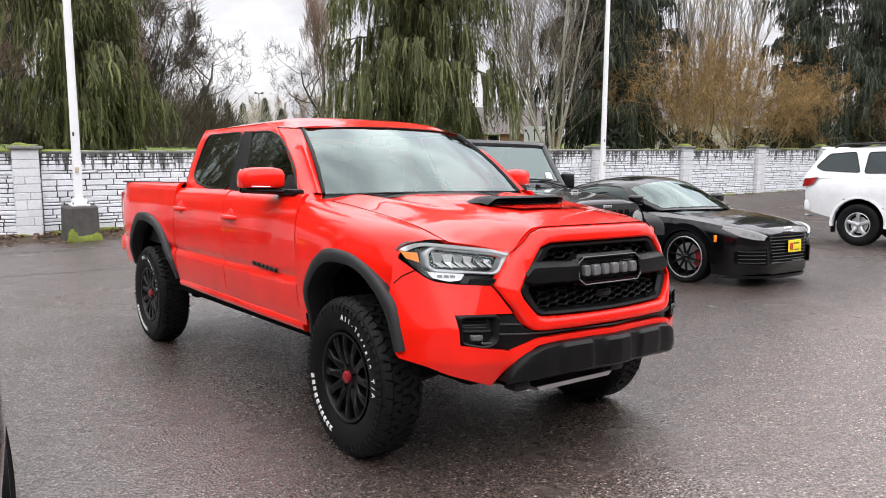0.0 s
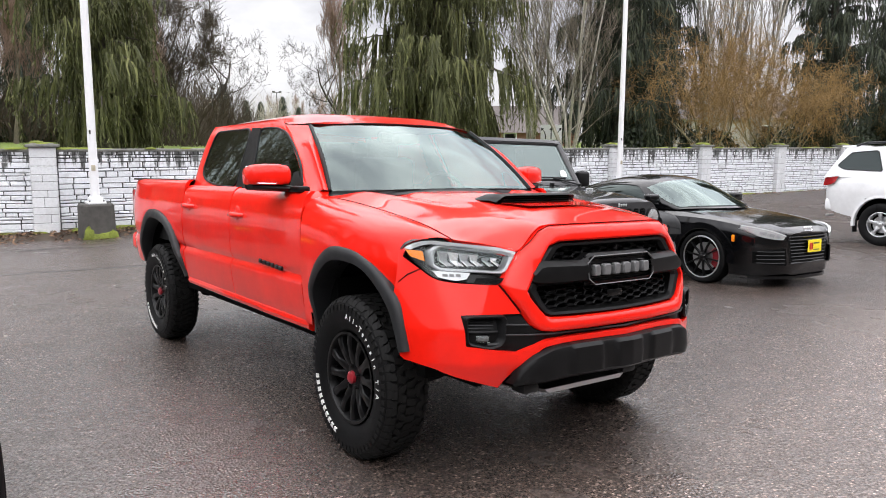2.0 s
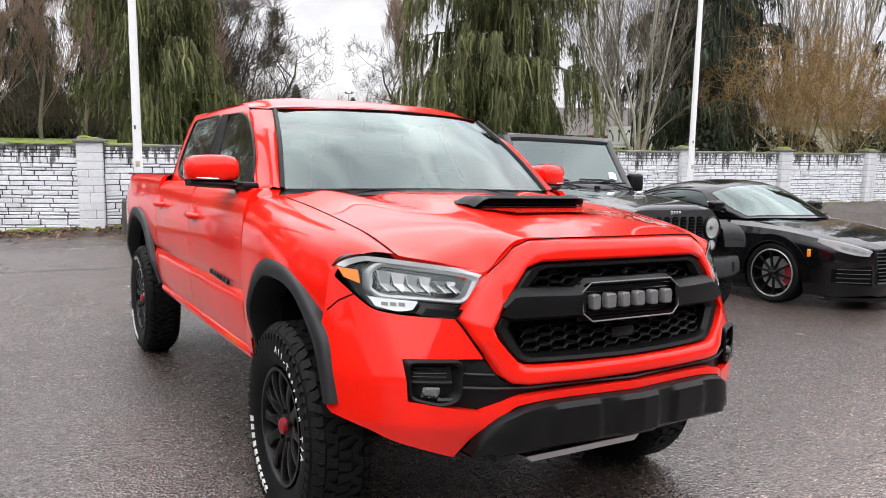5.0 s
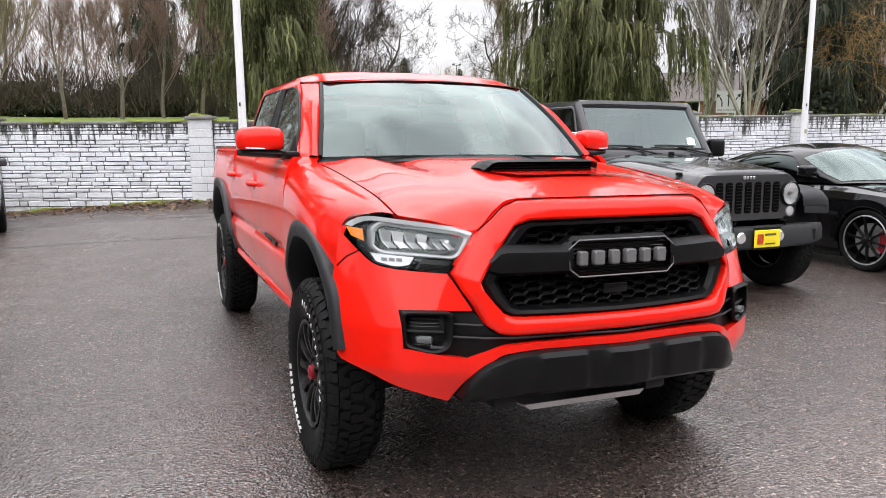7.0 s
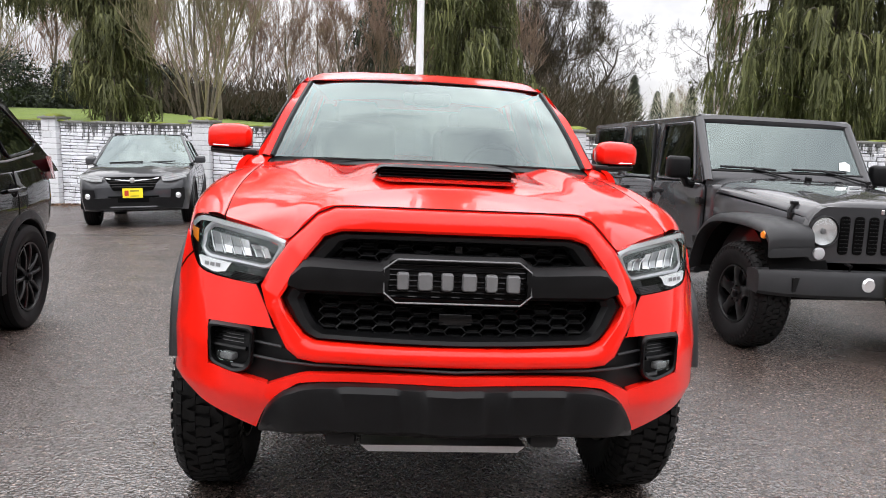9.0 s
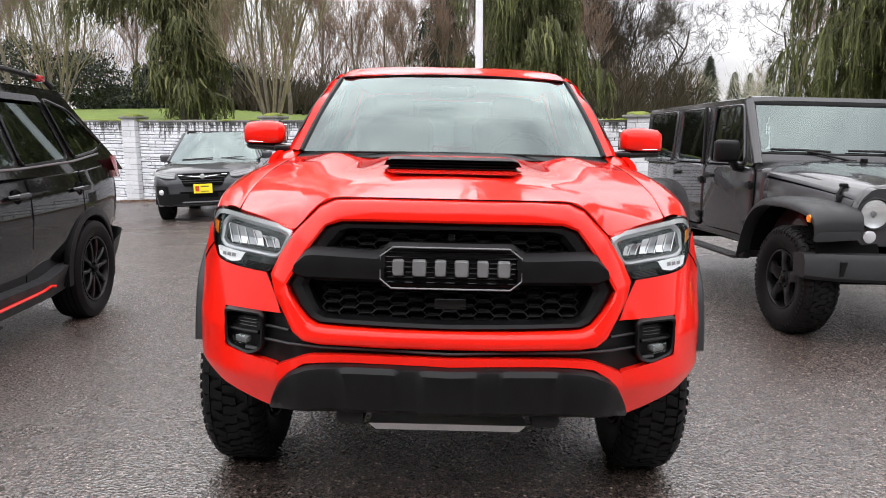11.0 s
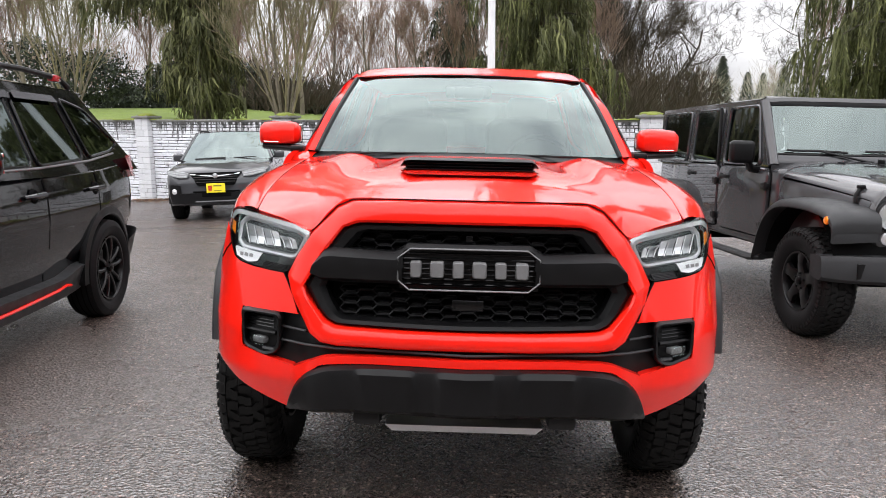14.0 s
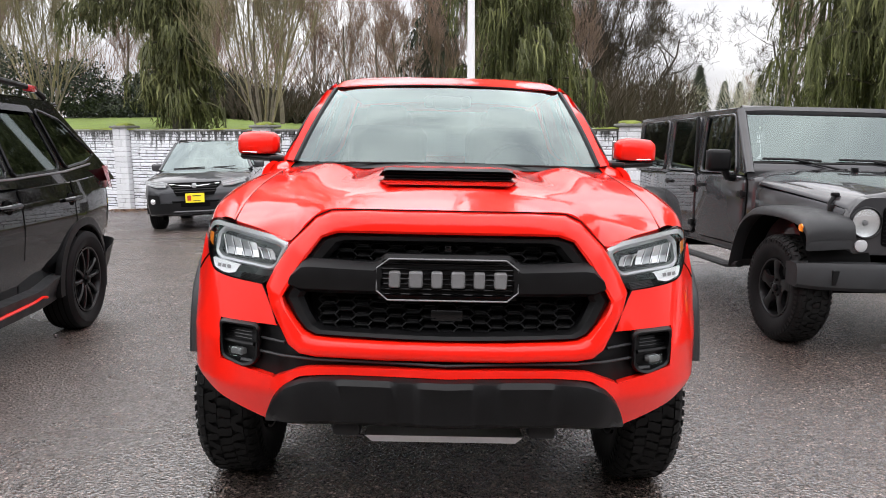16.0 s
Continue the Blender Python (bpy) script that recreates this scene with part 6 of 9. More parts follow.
    merged(lambda bm: box(bm, (0, 2.71, 1.445), (1.16, 0.01, 0.34)), "rear_window", REAR_GLASS, truck)
    # chassis rails and axle, plus black slabs added to block light underneath
    merged(lambda bm: (box(bm, (0, 1.6, 0.52), (1.56, 3.9, 0.12)), box(bm, (0.4, 1.9, 0.42), (0.12, 4.4, 0.14), 0.02), box(bm, (-0.4, 1.9, 0.42), (0.12, 4.4, 0.14), 0.02), box(bm, (0, 0.0, 0.62), (1.2, 0.9, 0.2)), box(bm, (0, 3.235, 0.395), (1.2, 0.12, 0.12), 0.05)), "chassis", DARK, truck)
    both(lambda bm, s: tube(bm, [(s * 0.36, 0.05, 0.36), (s * 0.66, 0.0, 0.34)], 0.035, 8), "suspension_arm", PLASTIC, truck)

    # wheels
    R = 0.392
    me_t = tyre_mesh(R, 0.118, 0.225, 44)
    wheel = part("wheel", me_t, RUBBER, truck, "chunky all-terrain tyre with white lettering", 40)
    part("tread", tread_mesh(R, 0.118, 58, 0.010), RUBBER_TREAD, wheel)
    spoke_rim(wheel, 0.222, 0.102, 6, RIM_BLACK, 0.052, 0.055, RED_CAP, 0.035, hub=0.075)
    # white sidewall marks: a word that can be read, and bars for the maker's name
    for k in range(10):
        a_ = radians(97 + 6.6 * k) + math.pi
        def mark(bm):
            weave(bm, [[Vector((x_, math.cos(t) * r_, math.sin(t) * r_)) for t in (a_, a_ + radians(1.4), a_ + radians(2.8), a_ + radians(4.2))] for x_, r_ in ((-0.116, 0.288), (-0.1230, 0.289), (-0.1232, 0.309), (-0.116, 0.310))])
        merged(mark, "sidewall_bar", TYRE_WHITE, wheel, "white bar")
    word = "All-Terrain T/A"
    for k, ch in enumerate(word):
        if ch == " ":
            continue
        cu = bpy.data.curves.new("letter", "FONT")
        cu.body = ch
        cu.size = 0.036
        cu.align_x = "CENTER"
        cu.align_y = "CENTER"
        cu.extrude = 0.001
        ob = new("letter", cu)
        dg = bpy.context.evaluated_depsgraph_get()
        me = bpy.data.meshes.new_from_object(ob.evaluated_get(dg))
        bpy.data.objects.remove(ob)
        me.materials.append(TYRE_WHITE)
        ob = new("sidewall_letter", me)
        ob.parent = wheel
        a_ = radians(98 - 6.4 * k)
        # the outer face looks to -x; seen from there +y lies to the left
        up = Vector((0, -math.cos(a_), math.sin(a_)))
        right = Vector((0, -math.sin(a_), -math.cos(a_)))
        rot_ = Matrix((right, up, Vector((-1, 0, 0)))).transposed().to_4x4()
        ob.matrix_basis = Matrix.Translation(Vector((-0.1225, 0, 0)) + up * 0.300) @ rot_
    wheel.matrix_basis = pose(-0.815, 0.10, R - 0.008, 12)
    for x, y, m in ((-0.805, 3.355, pose(-0.805, 3.355, R - 0.006, -6)), (0.785, 0.10, pose(0.785, 0.10, R - 0.008, 40, 0, 180)), (0.785, 3.355, pose(0.785, 3.355, R - 0.006, 75, 0, 180))):
        copy_thing(wheel, m)
    return truck


build_truck()
# ---- the other cars ----
def loft_body(bm, ys, half, bottom, shoulder, top, arches=(), arch_r=0.37, crease=0.0, tuck=0.06):
    """The lower body of a car: sections along y, both sides."""
    rows = []
    for y in ys:
        w, zb, zs, zt = half(y), bottom(y), shoulder(y), top(y)
        hs = [(0, zb), (w * 0.75, zb), (w * 0.93, zb + 0.02), (w * 0.985 - tuck * 0.3, zb + (zs - zb) * 0.25), (w * 0.985, zb + (zs - zb) * 0.45), (w, zb + (zs - zb) * 0.68), (w * 0.99, zb + (zs - zb) * 0.86),
              (w * 0.955, zs), (w * 0.86, zs + (zt - zs) * 0.5), (w * 0.62, zs + (zt - zs) * 0.86), (w * 0.3, zt - (zt - zs) * 0.03), (0, zt)]
        fine = []
        for i in range(len(hs) - 1):
            for k in range(3):
                fine.append((hs[i][0] + (hs[i + 1][0] - hs[i][0]) * k / 3, hs[i][1] + (hs[i + 1][1] - hs[i][1]) * k / 3))
        fine.append(hs[-1])
        ring = [Vector((x, y, z)) for x, z in fine] + [Vector((-x, y, z)) for x, z in fine[-2:0:-1]]
        rows.append(ring)
    def skip(c_):
        return any(math.hypot(c_.y - ay, c_.z - az) < arch_r and abs(c_.x) > 0.5 for ay, az in arches)
    vr = weave(bm, rows, True, skip)
    for ring in (vr[0][::-1], vr[-1]):
        bm.faces.new(ring)


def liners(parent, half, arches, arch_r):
    """Wheel wells behind the arches; their shade is put into the near-black colour."""
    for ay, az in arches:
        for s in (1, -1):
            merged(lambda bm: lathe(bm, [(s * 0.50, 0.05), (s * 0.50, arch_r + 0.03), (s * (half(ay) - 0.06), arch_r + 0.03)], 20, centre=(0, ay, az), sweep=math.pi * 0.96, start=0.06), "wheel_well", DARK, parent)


def plan_of(half, y0):
    """The way round a car's front: y of the skin at each x, from its half width."""
    def y_at(x, z=0.0):
        lo, hi = y0, 0.0
        for _ in range(30):
            m_ = (lo + hi) / 2
            if half(m_) < abs(x):
                lo = m_
            else:
                hi = m_
        return lo
    return y_at


def arch_trim(parent, half, ay, az, r0, r1, material, name="arch_trim", grow=0.012, sweep=1.08):
    for s in (1, -1):
        def make(bm):
            rows = []
            for r_, dx in ((r1, -0.02), (r1, 0.004), (r1 * 0.98 + r0 * 0.02, grow), (r0 + 0.01, grow + 0.006), (r0, grow), (r0 - 0.004, -0.05)):
                ring = []
                for k in range(29):
                    t = math.pi * (0.5 - sweep / 2 + sweep * k / 28)
                    y, z = ay + math.cos(t) * r_, az + math.sin(t) * r_
                    ring.append(Vector((s * (half(y) * 0.985 + dx), y, z)))
                rows.append(ring)
            weave(bm, rows)
        merged(make, name, material, parent)


def add_wheels(parent, half_track, base, R, W, rim_r, spokes, colour, **kw):
    """Four wheels; the first is built, the rest are copies."""
    w = part("wheel", tyre_mesh(R, W, rim_r, 0), RUBBER, parent, "", 40)
    # tread grooves are flat black rings; their shade is only colour
    grooves = bmesh.new()
    for x in (-0.5, -0.17, 0.17, 0.5):
        lathe(grooves, [(x * W - 0.004, R + 0.0008), (x * W + 0.004, R + 0.0008)], 48)
    part("tread_groove", grooves, DARK, w)
    spoke_rim(w, rim_r, W * 0.86, spokes, colour, **kw)
    w.matrix_basis = pose(-half_track, 0, R - 0.004, 10)
    for x, y, rz in ((-half_track, base, 0), (half_track, 0, 180), (half_track, base, 180)):
        copy_thing(w, pose(x, y, R - 0.004, 33 + 20 * y, 0, rz))
    return w


def cabin(parent, paint, belt, roof, wb, wt, yb0, yb1, yt0, yt1, windows, screen_mat, side_mat, crown=0.05, bow=0.08):
    """Pillars, roof and glass above the belt line. windows: (y, z) outlines in the plane of the side."""
    def sx(z):
        return wb + (wt - wb) * (z - belt) / (roof - belt)
    def side(bm, s):
        rows = []
        for j in range(9):
            z = belt - 0.03 + (roof - belt + 0.03) * j / 8
            t = max(0, (z - belt) / (roof - belt))
            y0, y1 = yb0 + (yt0 - yb0) * t, yb1 + (yt1 - yb1) * t
            rows.append([Vector((s * sx(z), y0 + (y1 - y0) * i / 12, z)) for i in range(13)])
        weave(bm, rows)
    both(side, "cab_side", paint, parent)
    def top(bm):
        rows = []
        for j in range(17):
            t = j / 16
            rows.append([Vector((u * (wt + 0.004), yt0 - bow * (1 - u * u) * (1 - t) + (yt1 - yt0 + 0.03 * (1 - u * u)) * t, roof + crown * (1 - u ** 4) * (math.sin(math.pi * min(1, t * 1.0 + 0.08)) * 0.7 + 0.3) - 0.002)) for u in (i / 10 for i in range(-10, 11))])
        weave(bm, rows)
    merged(top, "roof", paint, parent, "", 50)
    def glass(y0, y1, dirn):
        def make(bm):
            rows = []
            for j in range(9):
                t = j / 8
                rows.append([Vector((u * (wb + (wt - wb) * t) * 0.985, y0 + (y1 - y0) * t - dirn * bow * (1 - u * u) - dirn * 0.02 * math.sin(math.pi * t), belt + (roof + crown * 0.3 * (1 - u ** 4) - belt) * t)) for u in (i / 10 for i in range(-10, 11))])
            weave(bm, rows)
        return make
    merged(glass(yb0, yt0, 1), "windscreen", screen_mat, parent, "reflecting windscreen", 60)
    merged(glass(yb1, yt1, -0.3), "rear_window", side_mat, parent, "", 60)
    for s in (1, -1):
        merged(lambda bm: tube(bm, [(s * wb, yb0 + 0.01, belt), (s * (wb + wt) / 2, (yb0 + yt0) / 2, (belt + roof) / 2), (s * wt, yt0 + 0.02, roof)], 0.03, 8), "screen_pillar", paint, parent)
        for w in windows:
            poly = rounded(w, 0.05)
            pane = merged(lambda bm: slab(bm, [Vector((s * (sx(z) + 0.006), y, z)) for y, z in poly], (-s * 0.012, 0, 0)), "side_window", side_mat, parent)
            loop = [Vector((s * (sx(z) + 0.006), y, z)) for y, z in poly]
            merged(lambda bm: tube(bm, loop + loop[:1], 0.010, 6, False), "window_trim", PLASTIC_GLOSS, pane)
    return sx


def side_mirror(parent, x, y, z, paint, size=(0.20, 0.10, 0.13), stem=0.1):
    for s in (1, -1):
        m_ = merged(lambda bm: box(bm, (s * (x + size[0] / 2), y, z), size, 0.035, 3), "door_mirror", paint, parent)
        merged(lambda bm: tube(bm, [(s * (x - stem), y + 0.03, z - 0.05), (s * (x + 0.05), y, z - 0.03)], 0.02, 8), "mirror_arm", PLASTIC, m_)
        merged(lambda bm: box(bm, (s * (x + size[0] / 2), y + size[1] / 2, z), (size[0] * 0.85, 0.006, size[2] * 0.8), 0.002, 1), "mirror_glass", CHROME, m_)


def interior(parent, y, z, w, seats):
    merged(lambda bm: box(bm, (0, y, z), (w * 2, 0.35, 0.14), 0.05, 3), "dashboard", PLASTIC, parent)
    for sy in seats:
        for x in (-0.36, 0.36):
            st = merged(lambda bm: box(bm, (x, sy, z), (0.46, 0.14, 0.5), 0.05, 3), "car_seat", SEAT_CLOTH, parent)
            merged(lambda bm: box(bm, (x, sy + 0.03, z + 0.33), (0.25, 0.09, 0.15), 0.04, 3), "headrest", SEAT_CLOTH, st)


# ---- grey four-door off-roader beside the truck ----
def build_offroader():
    car = thing("off_road_suv", "dark grey boxy four-door off-road SUV with black flares and a hardtop", "suv", on_lot(3.30, 2.54, 4) @ Matrix.Diagonal((1, 1, 0.976, 1)))
    # tub and doors
    tub = merged(lambda bm: box(bm, (0, 2.09, 0.87), (1.52, 2.87, 0.66), 0.04, 3), "tub", GREY_PAINT, car)
    for s in (1, -1):
        for y0, y1 in ((0.80, 1.76), (1.80, 2.58)):
            def door(bm):
                z0, z1 = 0.62, 1.20
                pts = rounded([(y0, z0), (y1 - (0.10 if y1 > 2.5 else 0.02), z0), (y1, z0 + 0.25), (y1, z1), (y0 - 0.02, z1)], 0.09, 5)
                slab(bm, [Vector((s * 0.785, a_, b_)) for a_, b_ in pts], (-s * 0.03, 0, 0), 0.03)
            d_ = merged(door, "door", GREY_PAINT, car, "", 30)
            rim = rounded([(y0 - 0.008, 0.612), (y1 - (0.09 if y1 > 2.5 else 0.012), 0.612), (y1 + 0.008, 0.87), (y1 + 0.008, 1.205), (y0 - 0.028, 1.205)], 0.09, 5)
            merged(lambda bm: tube(bm, [Vector((s * 0.764, p.x, p.y)) for p in rim + rim[:1]], 0.006, 5, False), "door_gap", DARK, d_)
            merged(lambda bm: (box(bm, (s * 0.80, y1 - 0.14, 1.10), (0.035, 0.17, 0.035), 0.012), box(bm, (s * 0.79, y1 - 0.07, 1.10), (0.03, 0.04, 0.06), 0.01)), "door_handle", PLASTIC, d_)
            for z in (0.72, 1.05):
                merged(lambda bm: (box(bm, (s * 0.80, y0 + 0.005, z), (0.035, 0.10, 0.055), 0.008), tube(bm, [(s * 0.812, y0 - 0.03, z - 0.035), (s * 0.812, y0 - 0.03, z + 0.035)], 0.013, 8)), "door_hinge", PLASTIC, d_)
    # crowned hood with round shoulders, then the cowl panel up to the windscreen
    def hood_half(t):
        return 0.615 + 0.115 * t ** 0.85
    def hood_row(t, y, lift=0.0):
        zc = 1.135 + 0.120 * t ** 0.8 + lift
        w = hood_half(t)
        row = []
        for k in range(-18, 19):
            u = math.copysign(1 - (1 - abs(k) / 18) ** 1.7, k)
            a_ = abs(u)
            row.append(Vector((u * w, y, zc - 0.018 * a_ * a_ + 0.010 * smooth(0.66, 0.54, a_) - 0.085 * a_ ** 9 - 0.014 * (1 if abs(k) == 18 else 0))))
        return row
    def hood(bm):
        rows = [hood_row(j / 16, -0.345 + 0.97 * j / 16) for j in range(17)]
        for dy, dz in ((-0.028, -0.008), (-0.046, -0.028), (-0.050, -0.05)):
            rows.insert(0, [Vector((p.x * (1 + 0.3 * dz), -0.345 + dy, p.z + dz)) for p in hood_row(0, 0)])
        rows.append([Vector((p.x, p.y + 0.004, p.z - 0.03)) for p in rows[-1]])
        weave(bm, rows)
    hd = merged(hood, "hood", GREY_PAINT, car, "", 40)
    def cowl_skin(bm):
        rows = [hood_row(1.0 + 0.03 * j, 0.632 + 0.045 * j, -0.002) for j in range(5)]
        rows.insert(0, [Vector((p.x, p.y - 0.004, p.z - 0.03)) for p in rows[0]])
        weave(bm, rows)
    merged(cowl_skin, "cowl_panel", GREY_PAINT, car, "", 40)
    def bay_side(bm, s):
        rows = []
        for f_, dx in ((0.0, -0.03), (0.0, 0.0), (0.06, 0.012), (0.3, 0.016), (1.0, 0.016)):
            r_ = []
            for k in range(9):
                t = k / 8
                z1 = 1.012 + 0.122 * t ** 0.8
                r_.append(Vector((s * (hood_half(min(1.0, t * 1.17)) + dx), -0.36 + 1.17 * t, z1 + (0.60 - z1) * f_)))
            rows.append(r_)
        weave(bm, rows)
    for s in (1, -1):
        side = bmesh.new()
        bay_side(side, s)
        part("engine_bay_side", tidy(side), GREY_PAINT, car, "", 40)
        merged(lambda bm: (box(bm, (s * 0.642, -0.235, 1.005), (0.03, 0.045, 0.07), 0.01), tube(bm, [(s * 0.655, -0.235, 1.0), (s * 0.652, -0.225, 1.05), (s * 0.615, -0.215, 1.10)], 0.013, 8), box(bm, (s * 0.607, -0.212, 1.108), (0.05, 0.045, 0.03), 0.01), lathe(bm, [(s * 0.645, 0.001), (s * 0.668, 0.02)], 12, centre=(0, -0.235, 0.975))), "hood_latch", PLASTIC, hd)
        for k in range(2):
            merged(lambda bm: box(bm, (s * 0.757, 0.735, 0.80 - 0.045 * k), (0.006, 0.10 - 0.02 * k, 0.022), 0.002, 1), "badge_bar", SILVER, car, "small silver bar")
        merged(lambda bm: box(bm, (s * 0.30, 0.585, 1.262), (0.045, 0.035, 0.012), 0.005), "washer_nozzle", PLASTIC, hd)
    merged(lambda bm: box(bm, (0.0, 0.55, 1.275), (0.045, 0.045, 0.04), 0.01), "rubber_stop", PLASTIC, hd)
    merged(lambda bm: (tube(bm, [(0.03, 0.09, 1.205), (0.03, 0.09, 1.232), (0.13, 0.09, 1.232), (0.13, 0.09, 1.205)], 0.008, 6), box(bm, (0.08, 0.09, 1.208), (0.14, 0.05, 0.008), 0.003)), "footman_loop", SILVER, hd)
    def face(bm):
        pts = rounded([(-0.61, 0.69), (0.61, 0.69), (0.645, 0.92), (0.62, 1.015), (0.53, 1.105), (-0.53, 1.105), (-0.62, 1.015), (-0.645, 0.92)], 0.07, 6)
        slab(bm, [Vector((x, -0.37, z)) for x, z in pts], (0, 0.10, 0), 0.04)
    gr = merged(face, "grille", GREY_PAINT, car, "grey grille with seven slots", 30)
    # slots are near-black plates with the shade inside put into their colour
    for k in range(7):
        x = (k - 3) * 0.112
        slot = merged(lambda bm: slab(bm, [Vector((p[0], -0.408, p[1])) for p in rounded([(x - 0.037, 0.76), (x + 0.037, 0.76), (x + 0.037, 1.035), (x - 0.037, 1.035)], 0.035, 5)], (0, 0.02, 0)), "grille_slot", DARK, gr)
        for r_ in range(9):
            merged(lambda bm: box(bm, (x, -0.411, 0.785 + 0.028 * r_), (0.062, 0.004, 0.006)), "slot_mesh", PLASTIC, gr)
    for k in range(4):
        merged(lambda bm: box(bm, (-0.055 + 0.037 * k, -0.405, 1.072), (0.026, 0.012, 0.036 if k == 0 else 0.026), 0.005, 1), "name_bar", SILVER, gr, "silver bar")
    for s in (1, -1):
        lamp = merged(lambda bm: lathe(bm, [(-0.425, 0.098), (-0.432, 0.106), (-0.425, 0.112), (-0.37, 0.114)], 32, "Y", (s * 0.50, 0, 0.925)), "headlamp", PLASTIC, car, "round headlamp")
        merged(lambda bm: lathe(bm, [(-0.404, 0.001), (-0.408, 0.055), (-0.42, 0.098)], 28, "Y", (s * 0.50, 0, 0.925)), "reflector", REFLECTOR, lamp)
        merged(lambda bm: lathe(bm, [(-0.448, 0.001), (-0.445, 0.05), (-0.432, 0.085), (-0.422, 0.099)], 28, "Y", (s * 0.50, 0, 0.925)), "lamp_glass", LAMP_CLEAR, lamp)
        merged(lambda bm: lathe(bm, [(-0.418, 0.001), (-0.416, 0.018), (-0.400, 0.022)], 14, "Y", (s * 0.50, 0, 0.925)), "bulb_shield", GUNMETAL, lamp)
        ind = merged(lambda bm: lathe(bm, [(-0.418, 0.001), (-0.416, 0.035), (-0.411, 0.044), (-0.38, 0.046)], 20, "Y", (s * 0.515, 0, 0.765)), "turn_signal", LAMP_SILVER, car, "clear round turn signal")
        # flat black fender over the wheel
        def flare(y0, y1, peak, run):
            def make(bm):
                prof = run
                o_ = along([(a_, b_, 0) for a_, b_ in prof], 30, True)
                rows = []
                for x, dz in ((0.60, 0.012), (0.80, 0.012), (0.90, 0.0), (0.935, -0.03), (0.938, -0.06), (0.92, -0.068), (0.62, -0.05)):
                    rows.append([Vector((s * x, p.x, p.y + dz)) for p in o_])
                weave(bm, rows)
            return make
        merged(flare(0, 0, 0, [(0.66, 0.52), (0.60, 0.70), (0.50, 0.87), (0.33, 0.97), (0.05, 0.995), (-0.22, 0.982), (-0.40, 0.945), (-0.465, 0.89), (-0.475, 0.80)]), "front_fender", PLASTIC_GREY, car, "faded black plastic fender", 45)
        merged(flare(0, 0, 0, [(2.36, 0.55), (2.44, 0.78), (2.60, 0.95), (2.95, 1.0), (3.25, 0.96), (3.42, 0.80), (3.48, 0.58)]), "rear_fender", PLASTIC_GREY, car, "faded black plastic fender", 45)
        merged(lambda bm: lathe(bm, [(s * 0.945, 0.001), (s * 0.942, 0.025), (s * 0.93, 0.03)], 16, centre=(0, -0.395, 0.885)), "side_marker", AMBER, car, "amber side marker")
        merged(lambda bm: tube(bm, [(s * 0.86, 0.62, 0.48), (s * 0.90, 0.75, 0.46), (s * 0.90, 2.2, 0.46), (s * 0.84, 2.35, 0.48)], 0.045, 10, True, 0.6), "side_step", PLASTIC_GREY, car)
        # near-black wells carry the shade under the fenders in their colour
        merged(lambda bm: lathe(bm, [(s * 0.45, 0.52), (s * 0.88, 0.50)], 20, centre=(0, 0.05, 0.46), sweep=math.pi * 0.9, start=0.15), "wheel_well", DARK, car)
        merged(lambda bm: lathe(bm, [(s * 0.45, 0.52), (s * 0.86, 0.50)], 20, centre=(0, 2.95, 0.46), sweep=math.pi * 0.9, start=0.15), "wheel_well", DARK, car)
    # windscreen frame and hardtop
    def sframe(bm):
        lo, hi = [(-0.74, 0.80, 1.22), (0.74, 0.80, 1.22)], [(-0.70, 1.12, 1.765), (0.70, 1.12, 1.765)]
        for a_, b_ in ((lo[0], hi[0]), (lo[1], hi[1])):
            tube(bm, [a_, b_], 0.045, 8)
        tube(bm, hi, 0.045, 8)
        weave(bm, [[Vector((x * w_, y, z)) for x in steps(-1, 1, 8)] for w_, y, z in ((0.765, 0.80, 1.17), (0.765, 0.785, 1.225), (0.755, 0.815, 1.30), (0.75, 0.828, 1.318), (0.75, 0.85, 1.322))])
    merged(sframe, "windscreen_frame", GREY_PAINT, car, "", 50)
    merged(lambda bm: strip(bm, [(-0.72, 0.838, 1.31), (0.72, 0.838, 1.31)], [(-0.68, 1.105, 1.76), (0.68, 1.105, 1.76)], 8, 4, soft=False), "windscreen", UPRIGHT_GLASS, car, "green-grey reflecting windscreen")
    merged(lambda bm: slab(bm, [(0.50, 0.862, 1.365), (0.60, 0.858, 1.355), (0.615, 0.892, 1.415), (0.58, 0.907, 1.44), (0.52, 0.902, 1.43)], (0, 0.004, 0)), "windscreen_sticker", PAPER, car, "white paper sticker")
    merged(lambda bm: tube(bm, [(-0.71, 0.832, 1.318), (0.71, 0.832, 1.318), (0.672, 1.10, 1.752), (-0.672, 1.10, 1.752), (-0.71, 0.832, 1.318)], 0.012, 6, False), "screen_seal", PLASTIC, car)
    for s in (1, -1):
        for z in (1.235, 1.275):
            merged(lambda bm: lathe(bm, [(0.79 + 0.4 * (z - 1.235), 0.001), (0.782 + 0.4 * (z - 1.235), 0.010), (0.80 + 0.4 * (z - 1.235), 0.012)], 8, "Y", (s * 0.715, 0, z)), "frame_bolt", PLASTIC, car)
